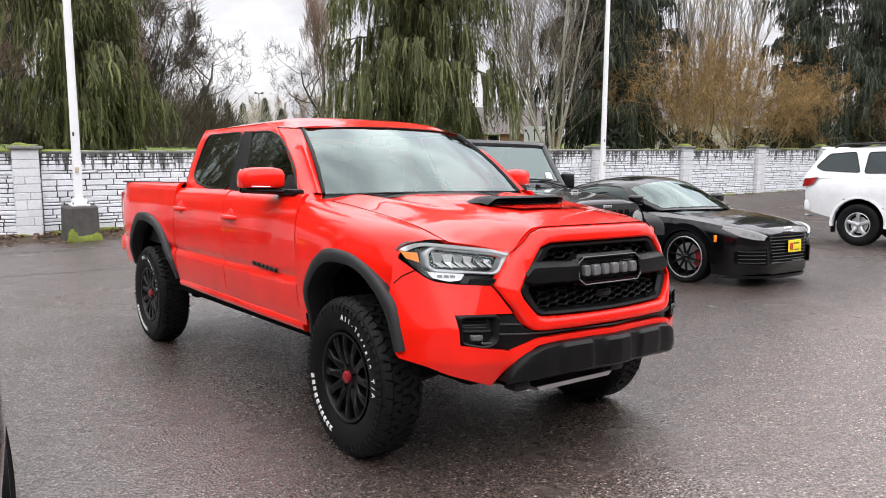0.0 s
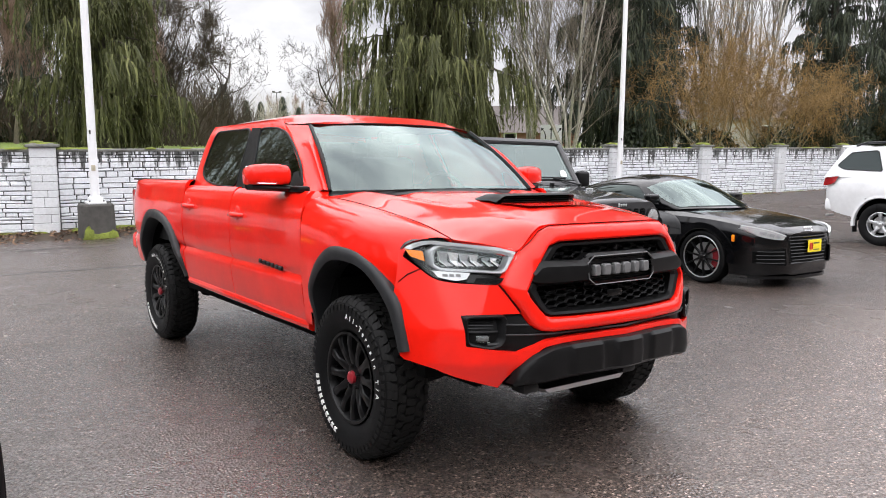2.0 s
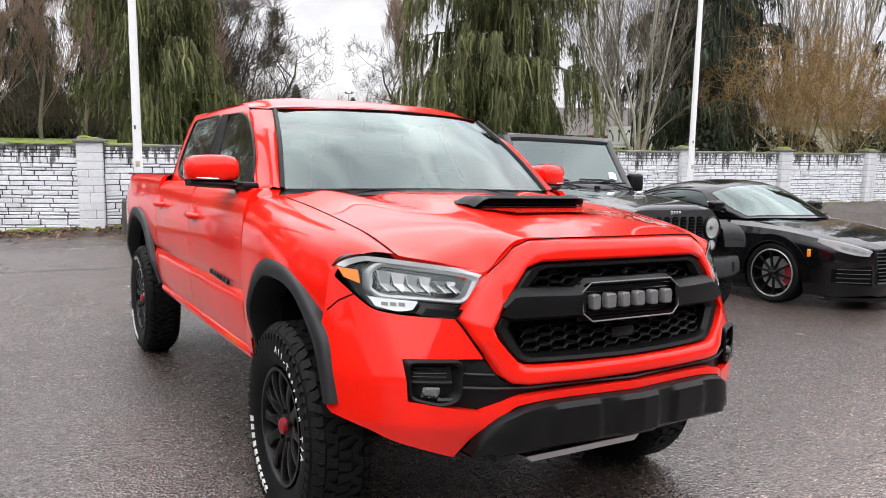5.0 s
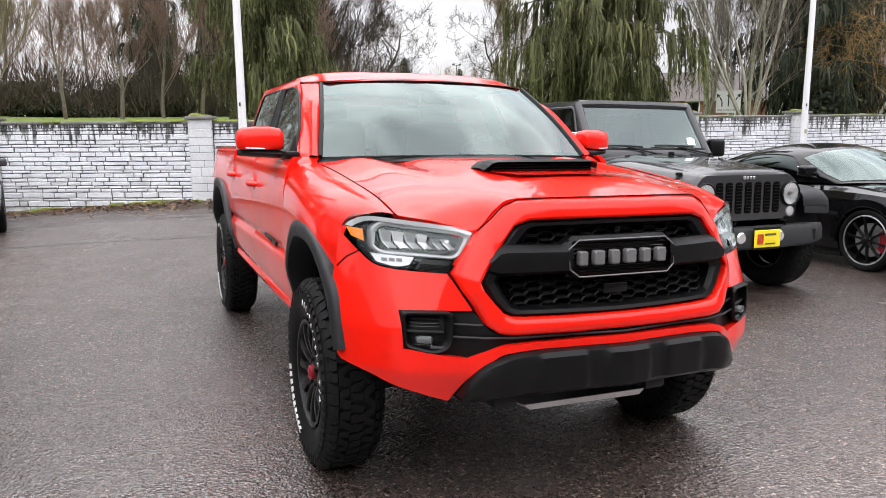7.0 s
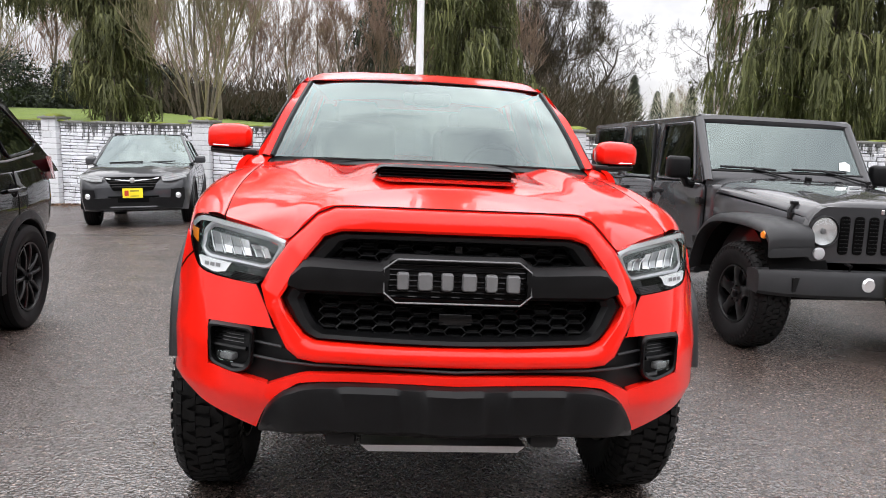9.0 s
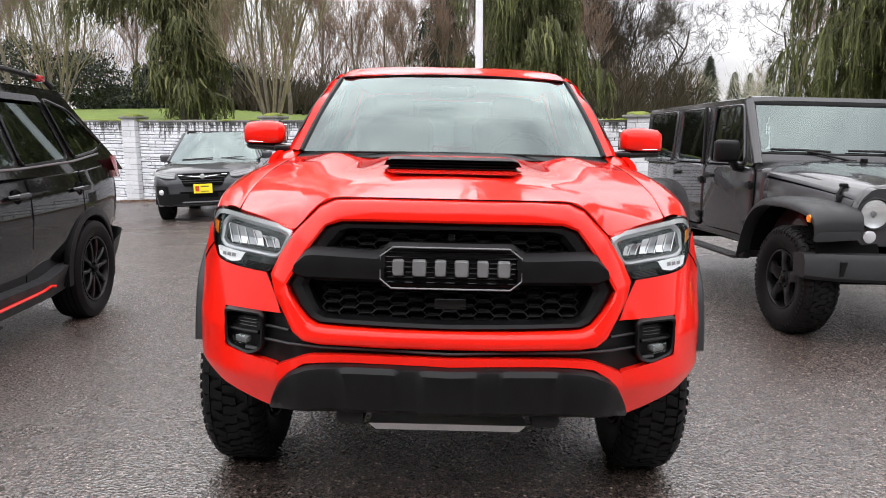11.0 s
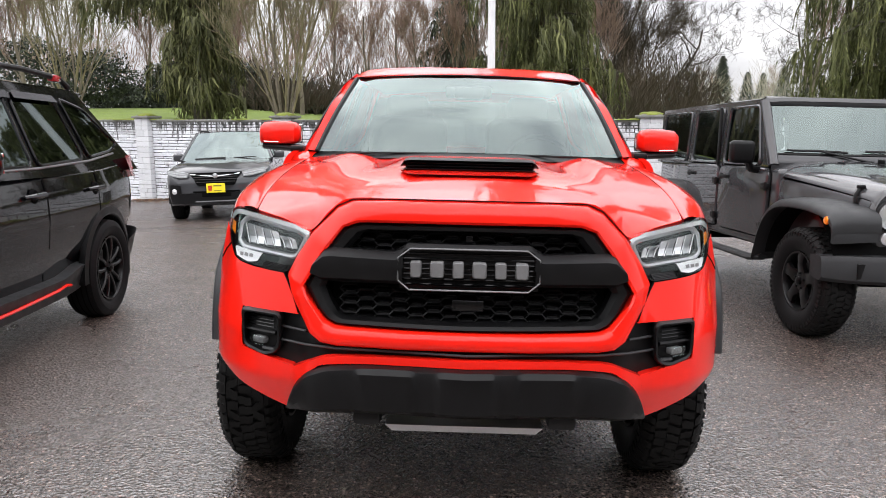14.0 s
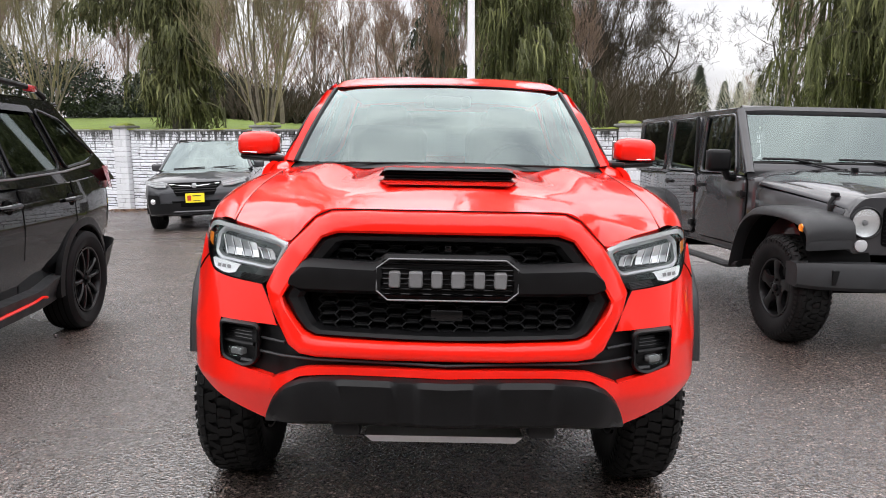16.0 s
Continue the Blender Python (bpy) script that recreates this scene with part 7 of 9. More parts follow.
    for x0 in (-0.62, 0.04):
        merged(lambda bm: (tube(bm, [(x0, 0.835, 1.352), (x0 + 0.26, 0.832, 1.350), (x0 + 0.50, 0.830, 1.340)], 0.011, 6), tube(bm, [(x0 + 0.26, 0.826, 1.352), (x0 + 0.50, 0.795, 1.30), (x0 + 0.66, 0.755, 1.265)], 0.010, 6), lathe(bm, [(1.25, 0.022), (1.275, 0.02), (1.28, 0.001)], 12, "Z", (x0 + 0.67, 0.755, 0))), "wiper", PLASTIC, car)
    def top(bm):
        rows = []
        for j in range(13):
            t = j / 12
            y = 1.09 + 2.55 * t
            rows.append([Vector((u * (0.715 - 0.01 * t), y, 1.795 + 0.035 * (1 - u ** 6) * (1 - 0.5 * (2 * t - 1) ** 6) - 0.005)) for u in (i / 12 for i in range(-12, 13))])
        rows.insert(0, [Vector((p.x, p.y - 0.02, p.z - 0.035)) for p in rows[0]])
        rows.append([Vector((p.x, p.y + 0.02, p.z - 0.12)) for p in rows[-1]])
        rows = [[Vector((r_[0].x * 1.012, r_[0].y, r_[0].z - 0.05))] + r_ + [Vector((r_[-1].x * 1.012, r_[-1].y, r_[-1].z - 0.05))] for r_ in rows]
        weave(bm, rows)
    merged(top, "hardtop", GREY_PAINT, car, "grey hardtop", 40)
    def hx(z):
        return 0.765 - 0.045 * (z - 1.2) / 0.56
    for s in (1, -1):
        merged(lambda bm: weave(bm, [[Vector((s * hx(z), y0 + (3.62 - y0) * i / 8, z)) for i in range(9)] for z, y0 in ((1.19, 0.82), (1.45, 0.96), (1.755, 1.13))]), "upper_side", GREY_PAINT, car)
        for y0, y1, ys in ((0.98, 1.72, 0.16), (1.86, 2.52, 0.0), (2.68, 3.50, -0.02)):
            pts = rounded([(y0, 1.225), (y1, 1.225), (y1 + min(0, ys), 1.73), (y0 + max(0, ys), 1.73)], 0.05)
            w_ = merged(lambda bm: slab(bm, [Vector((s * (hx(p[1]) + 0.006), p[0], p[1])) for p in pts], (-s * 0.012, 0, 0)), "side_window", TINT_GLASS, car, "dark side window")
            loop = [Vector((s * (hx(p[1]) + 0.006), p[0], p[1])) for p in pts]
            merged(lambda bm: tube(bm, loop + loop[:1], 0.014, 6, False), "window_frame", GREY_PAINT, w_)
        merged(lambda bm: box(bm, (s * 0.79, 1.80, 1.47), (0.02, 0.05, 0.55), 0.01), "pillar_trim", PLASTIC, car)
        mir = merged(lambda bm: box(bm, (s * 0.955, 0.93, 1.33), (0.20, 0.10, 0.19), 0.035, 3), "door_mirror", PLASTIC, car, "black square door mirror")
        merged(lambda bm: tube(bm, [(s * 0.78, 0.97, 1.18), (s * 0.86, 0.95, 1.19), (s * 0.90, 0.93, 1.25)], 0.032, 8), "mirror_arm", PLASTIC, mir)
        merged(lambda bm: box(bm, (s * 0.955, 0.982, 1.33), (0.17, 0.006, 0.16), 0.002, 1), "mirror_glass", CHROME, mir)
    merged(lambda bm: box(bm, (0, 3.60, 1.24), (1.48, 0.05, 0.12), 0.01), "tailgate_top", GREY_PAINT, car)
    merged(lambda bm: slab(bm, [(-0.70, 3.63, 1.28), (0.70, 3.63, 1.28), (0.67, 3.62, 1.75), (-0.67, 3.62, 1.75)], (0, -0.012, 0)), "rear_window", TINT_GLASS, car)
    # bumper with fog lamps and plate
    def bump(bm):
        rows = []
        for dz, dy in ((-0.085, 0.09), (-0.095, 0.02), (-0.07, -0.008), (0.055, 0.0), (0.095, 0.02), (0.10, 0.10)):
            rows.append([Vector((x, -0.56 + dy + 0.15 * (abs(x) / 0.95) ** 3, 0.555 + dz - 0.012 * (abs(x) / 0.95) ** 10 * (1 if dz > 0 else -1))) for x in steps(-0.95, 0.95, 30)])
        vr = weave(bm, rows)
        for e_ in (0, -1):
            end = [Vector((q.co.x, q.co.y + 0.05, 0.555 + (q.co.z - 0.555) * 0.92)) for q in (row[e_] for row in vr)]
            bm.faces.new([bm.verts.new(p) for p in end])
            ring = [row[e_].co.copy() for row in vr]
            weave(bm, [ring, end])
    bp = merged(bump, "front_bumper", PLASTIC_GREY, car, "faded black plastic bumper", 40)
    merged(lambda bm: box(bm, (0, -0.44, 0.55), (1.5, 0.12, 0.10)), "bumper_beam", PLASTIC, bp)
    for s in (1, -1):
        merged(lambda bm: lathe(bm, [(-0.572, 0.001), (-0.57, 0.04), (-0.56, 0.052), (-0.54, 0.056)], 20, "Y", (s * 0.225, 0, 0.565)), "fog_lamp", REFLECTOR, bp)
        merged(lambda bm: tube(bm, [(s * 0.34, -0.50, 0.64), (s * 0.34, -0.52, 0.69), (s * 0.34, -0.46, 0.70)], 0.014, 8), "tow_hook", PLASTIC, bp)
    plate(car, pose(0.05, -0.585, 0.555))
    merged(lambda bm: (box(bm, (0.05, -0.58, 0.643), (0.32, 0.006, 0.02)), box(bm, (0.05, -0.58, 0.47), (0.32, 0.006, 0.02))), "plate_frame", PLASTIC, car)
    interior(car, 1.0, 1.10, 0.66, (1.65, 2.5))
    merged(lambda bm: box(bm, (0, 1.10, 1.66), (0.10, 0.04, 0.06), 0.02), "rear_view_mirror", PLASTIC, car)
    merged(lambda bm: (box(bm, (0, 1.5, 0.52), (0.9, 4.0, 0.12)), box(bm, (0, 0, 0.42), (1.3, 0.12, 0.12), 0.04), box(bm, (0, 2.95, 0.42), (1.3, 0.12, 0.12), 0.04)), "chassis", DARK, car)
    merged(lambda bm: (box(bm, (0, 3.70, 1.05), (0.7, 0.22, 0.7), 0.1, 3)), "spare_wheel_cover", PLASTIC, car)
    w = part("wheel", tyre_mesh(0.40, 0.128, 0.222, 40), RUBBER, car, "worn all-terrain tyre on a black rim", 40)
    part("tread", tread_mesh(0.40, 0.128, 58, 0.007, 8), RUBBER_TREAD, w)
    spoke_rim(w, 0.220, 0.105, 5, RIM_BLACK, 0.105, 0.0, RIM_BLACK, 0.03, hub=0.08)
    w.matrix_basis = pose(-0.785, 0, 0.396, 20)
    for x, y, rz in ((-0.785, 2.947, 0), (0.785, 0, 180), (0.785, 2.947, 180)):
        copy_thing(w, pose(x, y, 0.396, 51, 0, rz))


build_offroader()


# ---- black sports coupe ----
def build_coupe():
    car = thing("sports_coupe", "glossy black two-door sports coupe with red brake calipers", "car", on_lot(6.48, 2.80))
    half = spline((-0.88, 0.46), (-0.85, 0.56), (-0.78, 0.68), (-0.62, 0.80), (-0.3, 0.89), (0.0, 0.915), (0.5, 0.895), (1.2, 0.885), (2.0, 0.90), (2.5, 0.915), (3.0, 0.88), (3.28, 0.76))
    bottom = spline((-0.88, 0.15), (-0.6, 0.12), (0, 0.13), (2.5, 0.14), (3.28, 0.26))
    should = spline((-0.88, 0.62), (-0.78, 0.67), (-0.4, 0.76), (0.0, 0.81), (0.6, 0.83), (1.5, 0.85), (2.5, 0.88), (3.28, 0.80))
    top = spline((-0.88, 0.66), (-0.82, 0.705), (-0.5, 0.80), (0.0, 0.885), (0.45, 0.935), (0.7, 0.95), (2.6, 0.97), (3.0, 0.93), (3.28, 0.84))
    def body(bm):
        loft_body(bm, steps(-0.88, 3.28, 70), half, bottom, should, top, ((0.0, 0.33), (2.505, 0.33)), 0.365)
    merged(body, "body", COUPE_PAINT, car, "", 35)
    liners(car, half, ((0.0, 0.33), (2.505, 0.33)), 0.365)
    arch_trim(car, half, 0, 0.33, 0.352, 0.435, COUPE_PAINT, "wheel_arch", 0.026)
    arch_trim(car, half, 2.505, 0.33, 0.352, 0.385, COUPE_PAINT, "wheel_arch", 0.012)
    # one rounded dome of roof, pillars and glass
    roof_z = spline((0.12, 0.92), (0.36, 1.05), (0.64, 1.19), (0.93, 1.305), (1.28, 1.355), (1.75, 1.335), (2.25, 1.225), (2.68, 1.08), (3.08, 0.93))
    wide = spline((0.12, 0.76), (0.9, 0.81), (1.6, 0.825), (2.3, 0.80), (3.08, 0.62))
    def dome(y, u, out=0.0):
        a_ = u * math.pi / 2
        sa, ca = abs(math.sin(a_)), abs(math.cos(a_))
        x = wide(y) * sa ** 0.80 * (1 if u > 0 else -1)
        zb = 0.90
        z = zb + max(0.02, roof_z(y) - zb) * ca ** 0.58
        back = 0.36 * (x / 0.8) ** 2 * (1 - smooth(0.3, 1.9, y))
        n_ = Vector((x * 0.9, -0.5 if y < 1.4 else 0.25, 0.75)).normalized()
        return Vector((x, y + back, z)) + n_ * out
    merged(lambda bm: weave(bm, [[dome(y, u) for u in steps(-1, 1, 28)] for y in steps(0.12, 3.08, 36)]), "roof", COUPE_PAINT, car, "", 50)
    merged(lambda bm: weave(bm, [[dome(0.17 + 0.68 * t, u * (0.80 - 0.18 * t), 0.010) for u in steps(-1, 1, 20)] for t in steps(0, 1, 12)]), "windscreen", SCREEN_GLASS, car, "pale reflecting windscreen", 60)
    merged(lambda bm: weave(bm, [[dome(2.15 + 0.62 * t, u * (0.52 + 0.10 * t), 0.010) for u in steps(-1, 1, 16)] for t in steps(0, 1, 8)]), "rear_window", TINT_GLASS, car, "", 60)
    for s in (1, -1):
        pane = merged(lambda bm: weave(bm, [[dome(0.56 + 1.66 * t, s * (0.985 - (0.985 - 0.66) * v * min(1.0, 4.5 * t * (1 - t) + 0.12)), 0.009) for v in steps(0, 1, 8)] for t in steps(0, 1, 24)]), "side_window", TINT_GLASS, car, "", 60)
        arc = [dome(0.56 + 1.66 * t, s * (0.985 - (0.985 - 0.655) * min(1.0, 4.5 * t * (1 - t) + 0.12)), 0.011) for t in steps(0, 1, 24)]
        merged(lambda bm: tube(bm, arc, 0.009, 6), "window_trim", PLASTIC_GLOSS, pane)
    side_mirror(car, 0.84, 0.76, 1.04, COUPE_PAINT, (0.20, 0.13, 0.12), 0.10)
    # face: slatted grille, side intakes, lamps
    def on(x, z, d_=0.0):
        return -0.885 + 0.05 * (abs(x) / 0.5) ** 2 * 0.9 + 0.12 * max(0, abs(x) - 0.5) / 0.3 + d_ + 0.12 * max(0, z - 0.60)
    skin = plan_of(half, -0.88)
    gr = merged(lambda bm: strip(bm, [(-0.46, 0.635), (0.46, 0.635)], [(-0.38, 0.31), (0.38, 0.31)], 16, 6, lambda x, z: on(x, z, -0.022), False, lip=0.05), "grille", DARK, car, "black slatted grille")
    for k in range(8):
        z = 0.33 + 0.040 * k
        w_ = 0.365 + 0.01 * k
        merged(lambda bm: tube(bm, [(x, on(x, z, -0.028), z) for x in steps(-w_, w_, 10)], 0.0075, 6), "grille_slat", PLASTIC_GLOSS, gr)
    loop = [(-0.47, 0.645), (0.47, 0.645), (0.39, 0.29), (-0.39, 0.29), (-0.47, 0.645)]
    merged(lambda bm: tube(bm, [(x, on(x, z, -0.026), z) for x, z in loop], 0.014, 6), "grille_rim", PLASTIC_GLOSS, gr)
    for k in range(4):
        t = merged(lambda bm: lathe(bm, [(-0.006, 0.024), (0.0, 0.032), (0.006, 0.026)], 16, "Y", (-0.072 + 0.048 * k, on(0, 0.66, -0.03) + 0.035, 0.700)), "badge_ring", CHROME, car)
    plate(car, pose(0.06, -0.935, 0.49))
    for s in (1, -1):
        lamp = merged(lambda bm: strip(bm, [(0.50, 0.630), (0.64, 0.680), (0.76, 0.722), (0.845, 0.752)], [(0.53, 0.580), (0.66, 0.592), (0.77, 0.632), (0.85, 0.715)], 24, 5, lambda x, z: skin(x) - 0.012, True, lip=0.03, side=s), "headlamp", LAMP_SILVER, car, "slim swept-back headlamp")
        for x0 in (0.57, 0.64, 0.71):
            merged(lambda bm: strip(bm, [(x0, 0.618 + 0.32 * (x0 - 0.55)), (x0 + 0.05, 0.632 + 0.32 * (x0 - 0.55))], [(x0 + 0.012, 0.596 + 0.26 * (x0 - 0.55)), (x0 + 0.056, 0.606 + 0.28 * (x0 - 0.55))], 6, 2, lambda x, z: skin(x) - 0.018, False, side=s), "lamp_cell", LAMP_FRAME, lamp)
        merged(lambda bm: strip(bm, [(0.50, 0.633), (0.64, 0.684), (0.76, 0.726), (0.848, 0.756)], [(0.50, 0.622), (0.64, 0.672), (0.76, 0.713), (0.848, 0.744)], 20, 1, lambda x, z: skin(x) - 0.019, True, side=s), "light_bar", WHITE_PLASTIC, lamp)
        merged(lambda bm: strip(bm, [(0.49, 0.634), (0.64, 0.685), (0.76, 0.727), (0.85, 0.757)], [(0.52, 0.575), (0.66, 0.587), (0.77, 0.627), (0.855, 0.71)], 24, 4, lambda x, z: skin(x) - 0.023, True, side=s), "lamp_cover", LAMP_CLEAR, lamp)
        merged(lambda bm: box(bm, (s * 0.885, -0.43, 0.59), (0.025, 0.04, 0.085), 0.01), "side_marker", AMBER, car, "amber side marker")
        it = merged(lambda bm: strip(bm, [(0.50, 0.48), (0.80, 0.44)], [(0.48, 0.27), (0.80, 0.30)], 10, 4, lambda x, z: skin(x) - 0.02, True, lip=0.04, side=s), "side_intake", DARK, car)
        for k in range(4):
            merged(lambda bm: tube(bm, [(s * x, skin(x) - 0.026, 0.305 + 0.045 * k) for x in (0.52, 0.66, 0.78)], 0.006, 6), "intake_blade", PLASTIC_GLOSS, it)
        merged(lambda bm: tube(bm, [(s * 0.86, 0.3, 0.15), (s * 0.88, 1.2, 0.14), (s * 0.87, 2.2, 0.15)], 0.03, 8), "sill", PLASTIC_GLOSS, car)
        merged(lambda bm: tube(bm, [(s * 0.89, 1.85, 0.76), (s * 0.91, 1.93, 0.765), (s * 0.89, 2.02, 0.77)], 0.012, 8), "door_handle", COUPE_PAINT, car)
        for yy in (0.62, 1.98):
            merged(lambda bm: tube(bm, [(s * half(yy) * 1.0, yy, 0.30), (s * half(yy) * 1.0, yy, 0.62), (s * half(yy) * 0.965, yy, 0.82)], 0.003, 4), "door_gap", DARK, car)
    merged(lambda bm: strip(bm, [(-0.80, 0.14), (0.80, 0.14)], [(-0.78, 0.105), (0.78, 0.105)], 20, 2, lambda x, z: -0.93 + 0.36 * (abs(x) / 0.8) ** 3, True, lip=0.2), "front_splitter", PLASTIC_GLOSS, car)
    for x0, x1 in ((-0.55, 0.0), (0.0, 0.5)):
        merged(lambda bm: tube(bm, [(x0, 0.26 + 0.3 * x0 * x0, 0.945), (x1, 0.22 + 0.3 * x1 * x1, 0.955)], 0.010, 6), "wiper", PLASTIC, car)
    interior(car, 0.80, 0.84, 0.66, (1.65,))
    w = add_wheels(car, 0.79, 2.505, 0.335, 0.125, 0.262, 10, RIM_BLACK, width=0.026, split=0.0, dish=0.02, lip=SILVER, hub=0.06)
    for s in (1, -1):
        for y in (0, 2.505):
            merged(lambda bm: lathe(bm, [(s * 0.80, 0.12), (s * 0.842, 0.13), (s * 0.842, 0.205), (s * 0.80, 0.215)], 12, centre=(0, y, 0.33), sweep=1.3, start=2.5), "brake_caliper", RED_CAP, car, "red brake caliper")


build_coupe()


# ---- white SUV ----
def build_white_suv():
    car = thing("white_suv", "white four-door SUV with silver five-spoke wheels and a roof rail", "suv", on_lot(13.72, 0.98) @ Matrix.Diagonal((1.06, 1.06, 1.06, 1)))
    half = spline((-0.95, 0.80), (-0.6, 0.93), (0, 0.955), (2.8, 0.955), (3.5, 0.93), (3.80, 0.86), (3.88, 0.78))
    bottom = spline((-0.95, 0.42), (0, 0.38), (2.8, 0.40), (3.5, 0.52), (3.88, 0.62))
    should = spline((-0.95, 0.90), (-0.5, 1.06), (1, 1.17), (3.3, 1.24), (3.80, 1.20), (3.88, 1.10))
    top = spline((-0.95, 1.0), (-0.5, 1.18), (0.7, 1.30), (3.4, 1.34), (3.80, 1.30), (3.88, 1.20))
    merged(lambda bm: loft_body(bm, steps(-0.95, 3.88, 60), half, bottom, should, top, ((0, 0.40), (2.79, 0.40)), 0.49), "body", WHITE_PAINT, car, "", 35)
    liners(car, half, ((0, 0.40), (2.79, 0.40)), 0.49)
    for y in (0, 2.79):
        arch_trim(car, half, y, 0.40, 0.465, 0.515, WHITE_PAINT, "arch_lip", 0.016)
    cabin(car, WHITE_PAINT, 1.27, 1.80, 0.895, 0.71, 0.75, 3.86, 1.35, 3.55, ([(1.15, 1.32), (2.0, 1.33), (2.0, 1.72), (1.45, 1.72)], [(2.06, 1.33), (2.74, 1.34), (2.72, 1.72), (2.06, 1.72)], [(2.82, 1.35), (3.52, 1.39), (3.66, 1.46), (3.44, 1.70), (2.96, 1.73)]), SCREEN_GLASS, TINT_GLASS, 0.05, 0.08)
    for s in (1, -1):
        lamp = merged(lambda bm: strip(bm, [(s * 0.915, 3.56, 1.29), (s * 0.895, 3.74, 1.27), (s * 0.80, 3.90, 1.25)], [(s * 0.93, 3.66, 1.13), (s * 0.91, 3.76, 1.10), (s * 0.82, 3.92, 1.08)], 10, 5), "tail_lamp", RED_LENS, car, "red tail lamp")
        merged(lambda bm: strip(bm, [(s * 0.918, 3.55, 1.30), (s * 0.90, 3.74, 1.285), (s * 0.80, 3.91, 1.265)], [(s * 0.925, 3.57, 1.26), (s * 0.91, 3.75, 1.245), (s * 0.81, 3.92, 1.225)], 8, 2), "clear_band", WHITE_PLASTIC, lamp)
        rail = merged(lambda bm: tube(bm, [(s * 0.66, 1.55, 1.83), (s * 0.66, 1.7, 1.88), (s * 0.66, 3.2, 1.88), (s * 0.66, 3.4, 1.83)], 0.02, 8), "roof_rail", PLASTIC_GREY, car)
        merged(lambda bm: box(bm, (s * 0.45, 3.96, 0.50), (0.25, 0.05, 0.04), 0.01), "exhaust_tip" if s < 0 else "hitch_trim", SILVER, car)
        for yy in (1.0, 2.03, 2.85):
            merged(lambda bm: tube(bm, [(s * half(yy) * 0.99, yy, 0.48), (s * half(yy) * 1.003, yy, 0.85), (s * half(yy) * 0.96, yy, 1.08)], 0.003, 4), "door_gap", DARK, car)
        merged(lambda bm: box(bm, (s * 0.92, 2.75, 1.0), (0.05, 0.2, 0.035), 0.012), "door_handle", WHITE_PAINT, car)
        merged(lambda bm: box(bm, (s * 0.84, 3.28, 0.36), (0.16, 0.02, 0.28), 0.006), "mud_flap", PLASTIC, car)
        merged(lambda bm: box(bm, (s * 0.9, 1.4, 0.36), (0.14, 1.7, 0.04), 0.015), "side_step", PLASTIC, car)
    merged(lambda bm: box(bm, (0, 3.80, 0.72), (1.70, 0.16, 0.24), 0.06, 3), "rear_bumper", WHITE_PAINT, car)
    merged(lambda bm: box(bm, (0, 3.52, 1.815), (1.32, 0.32, 0.045), 0.02, 3), "roof_spoiler", WHITE_PAINT, car)
    side_mirror(car, 0.90, 0.98, 1.36, WHITE_PAINT)
    add_wheels(car, 0.83, 2.79, 0.388, 0.125, 0.225, 5, SILVER, width=0.075, split=0.0, dish=0.03, lip=SILVER, hub=0.07)


build_white_suv()


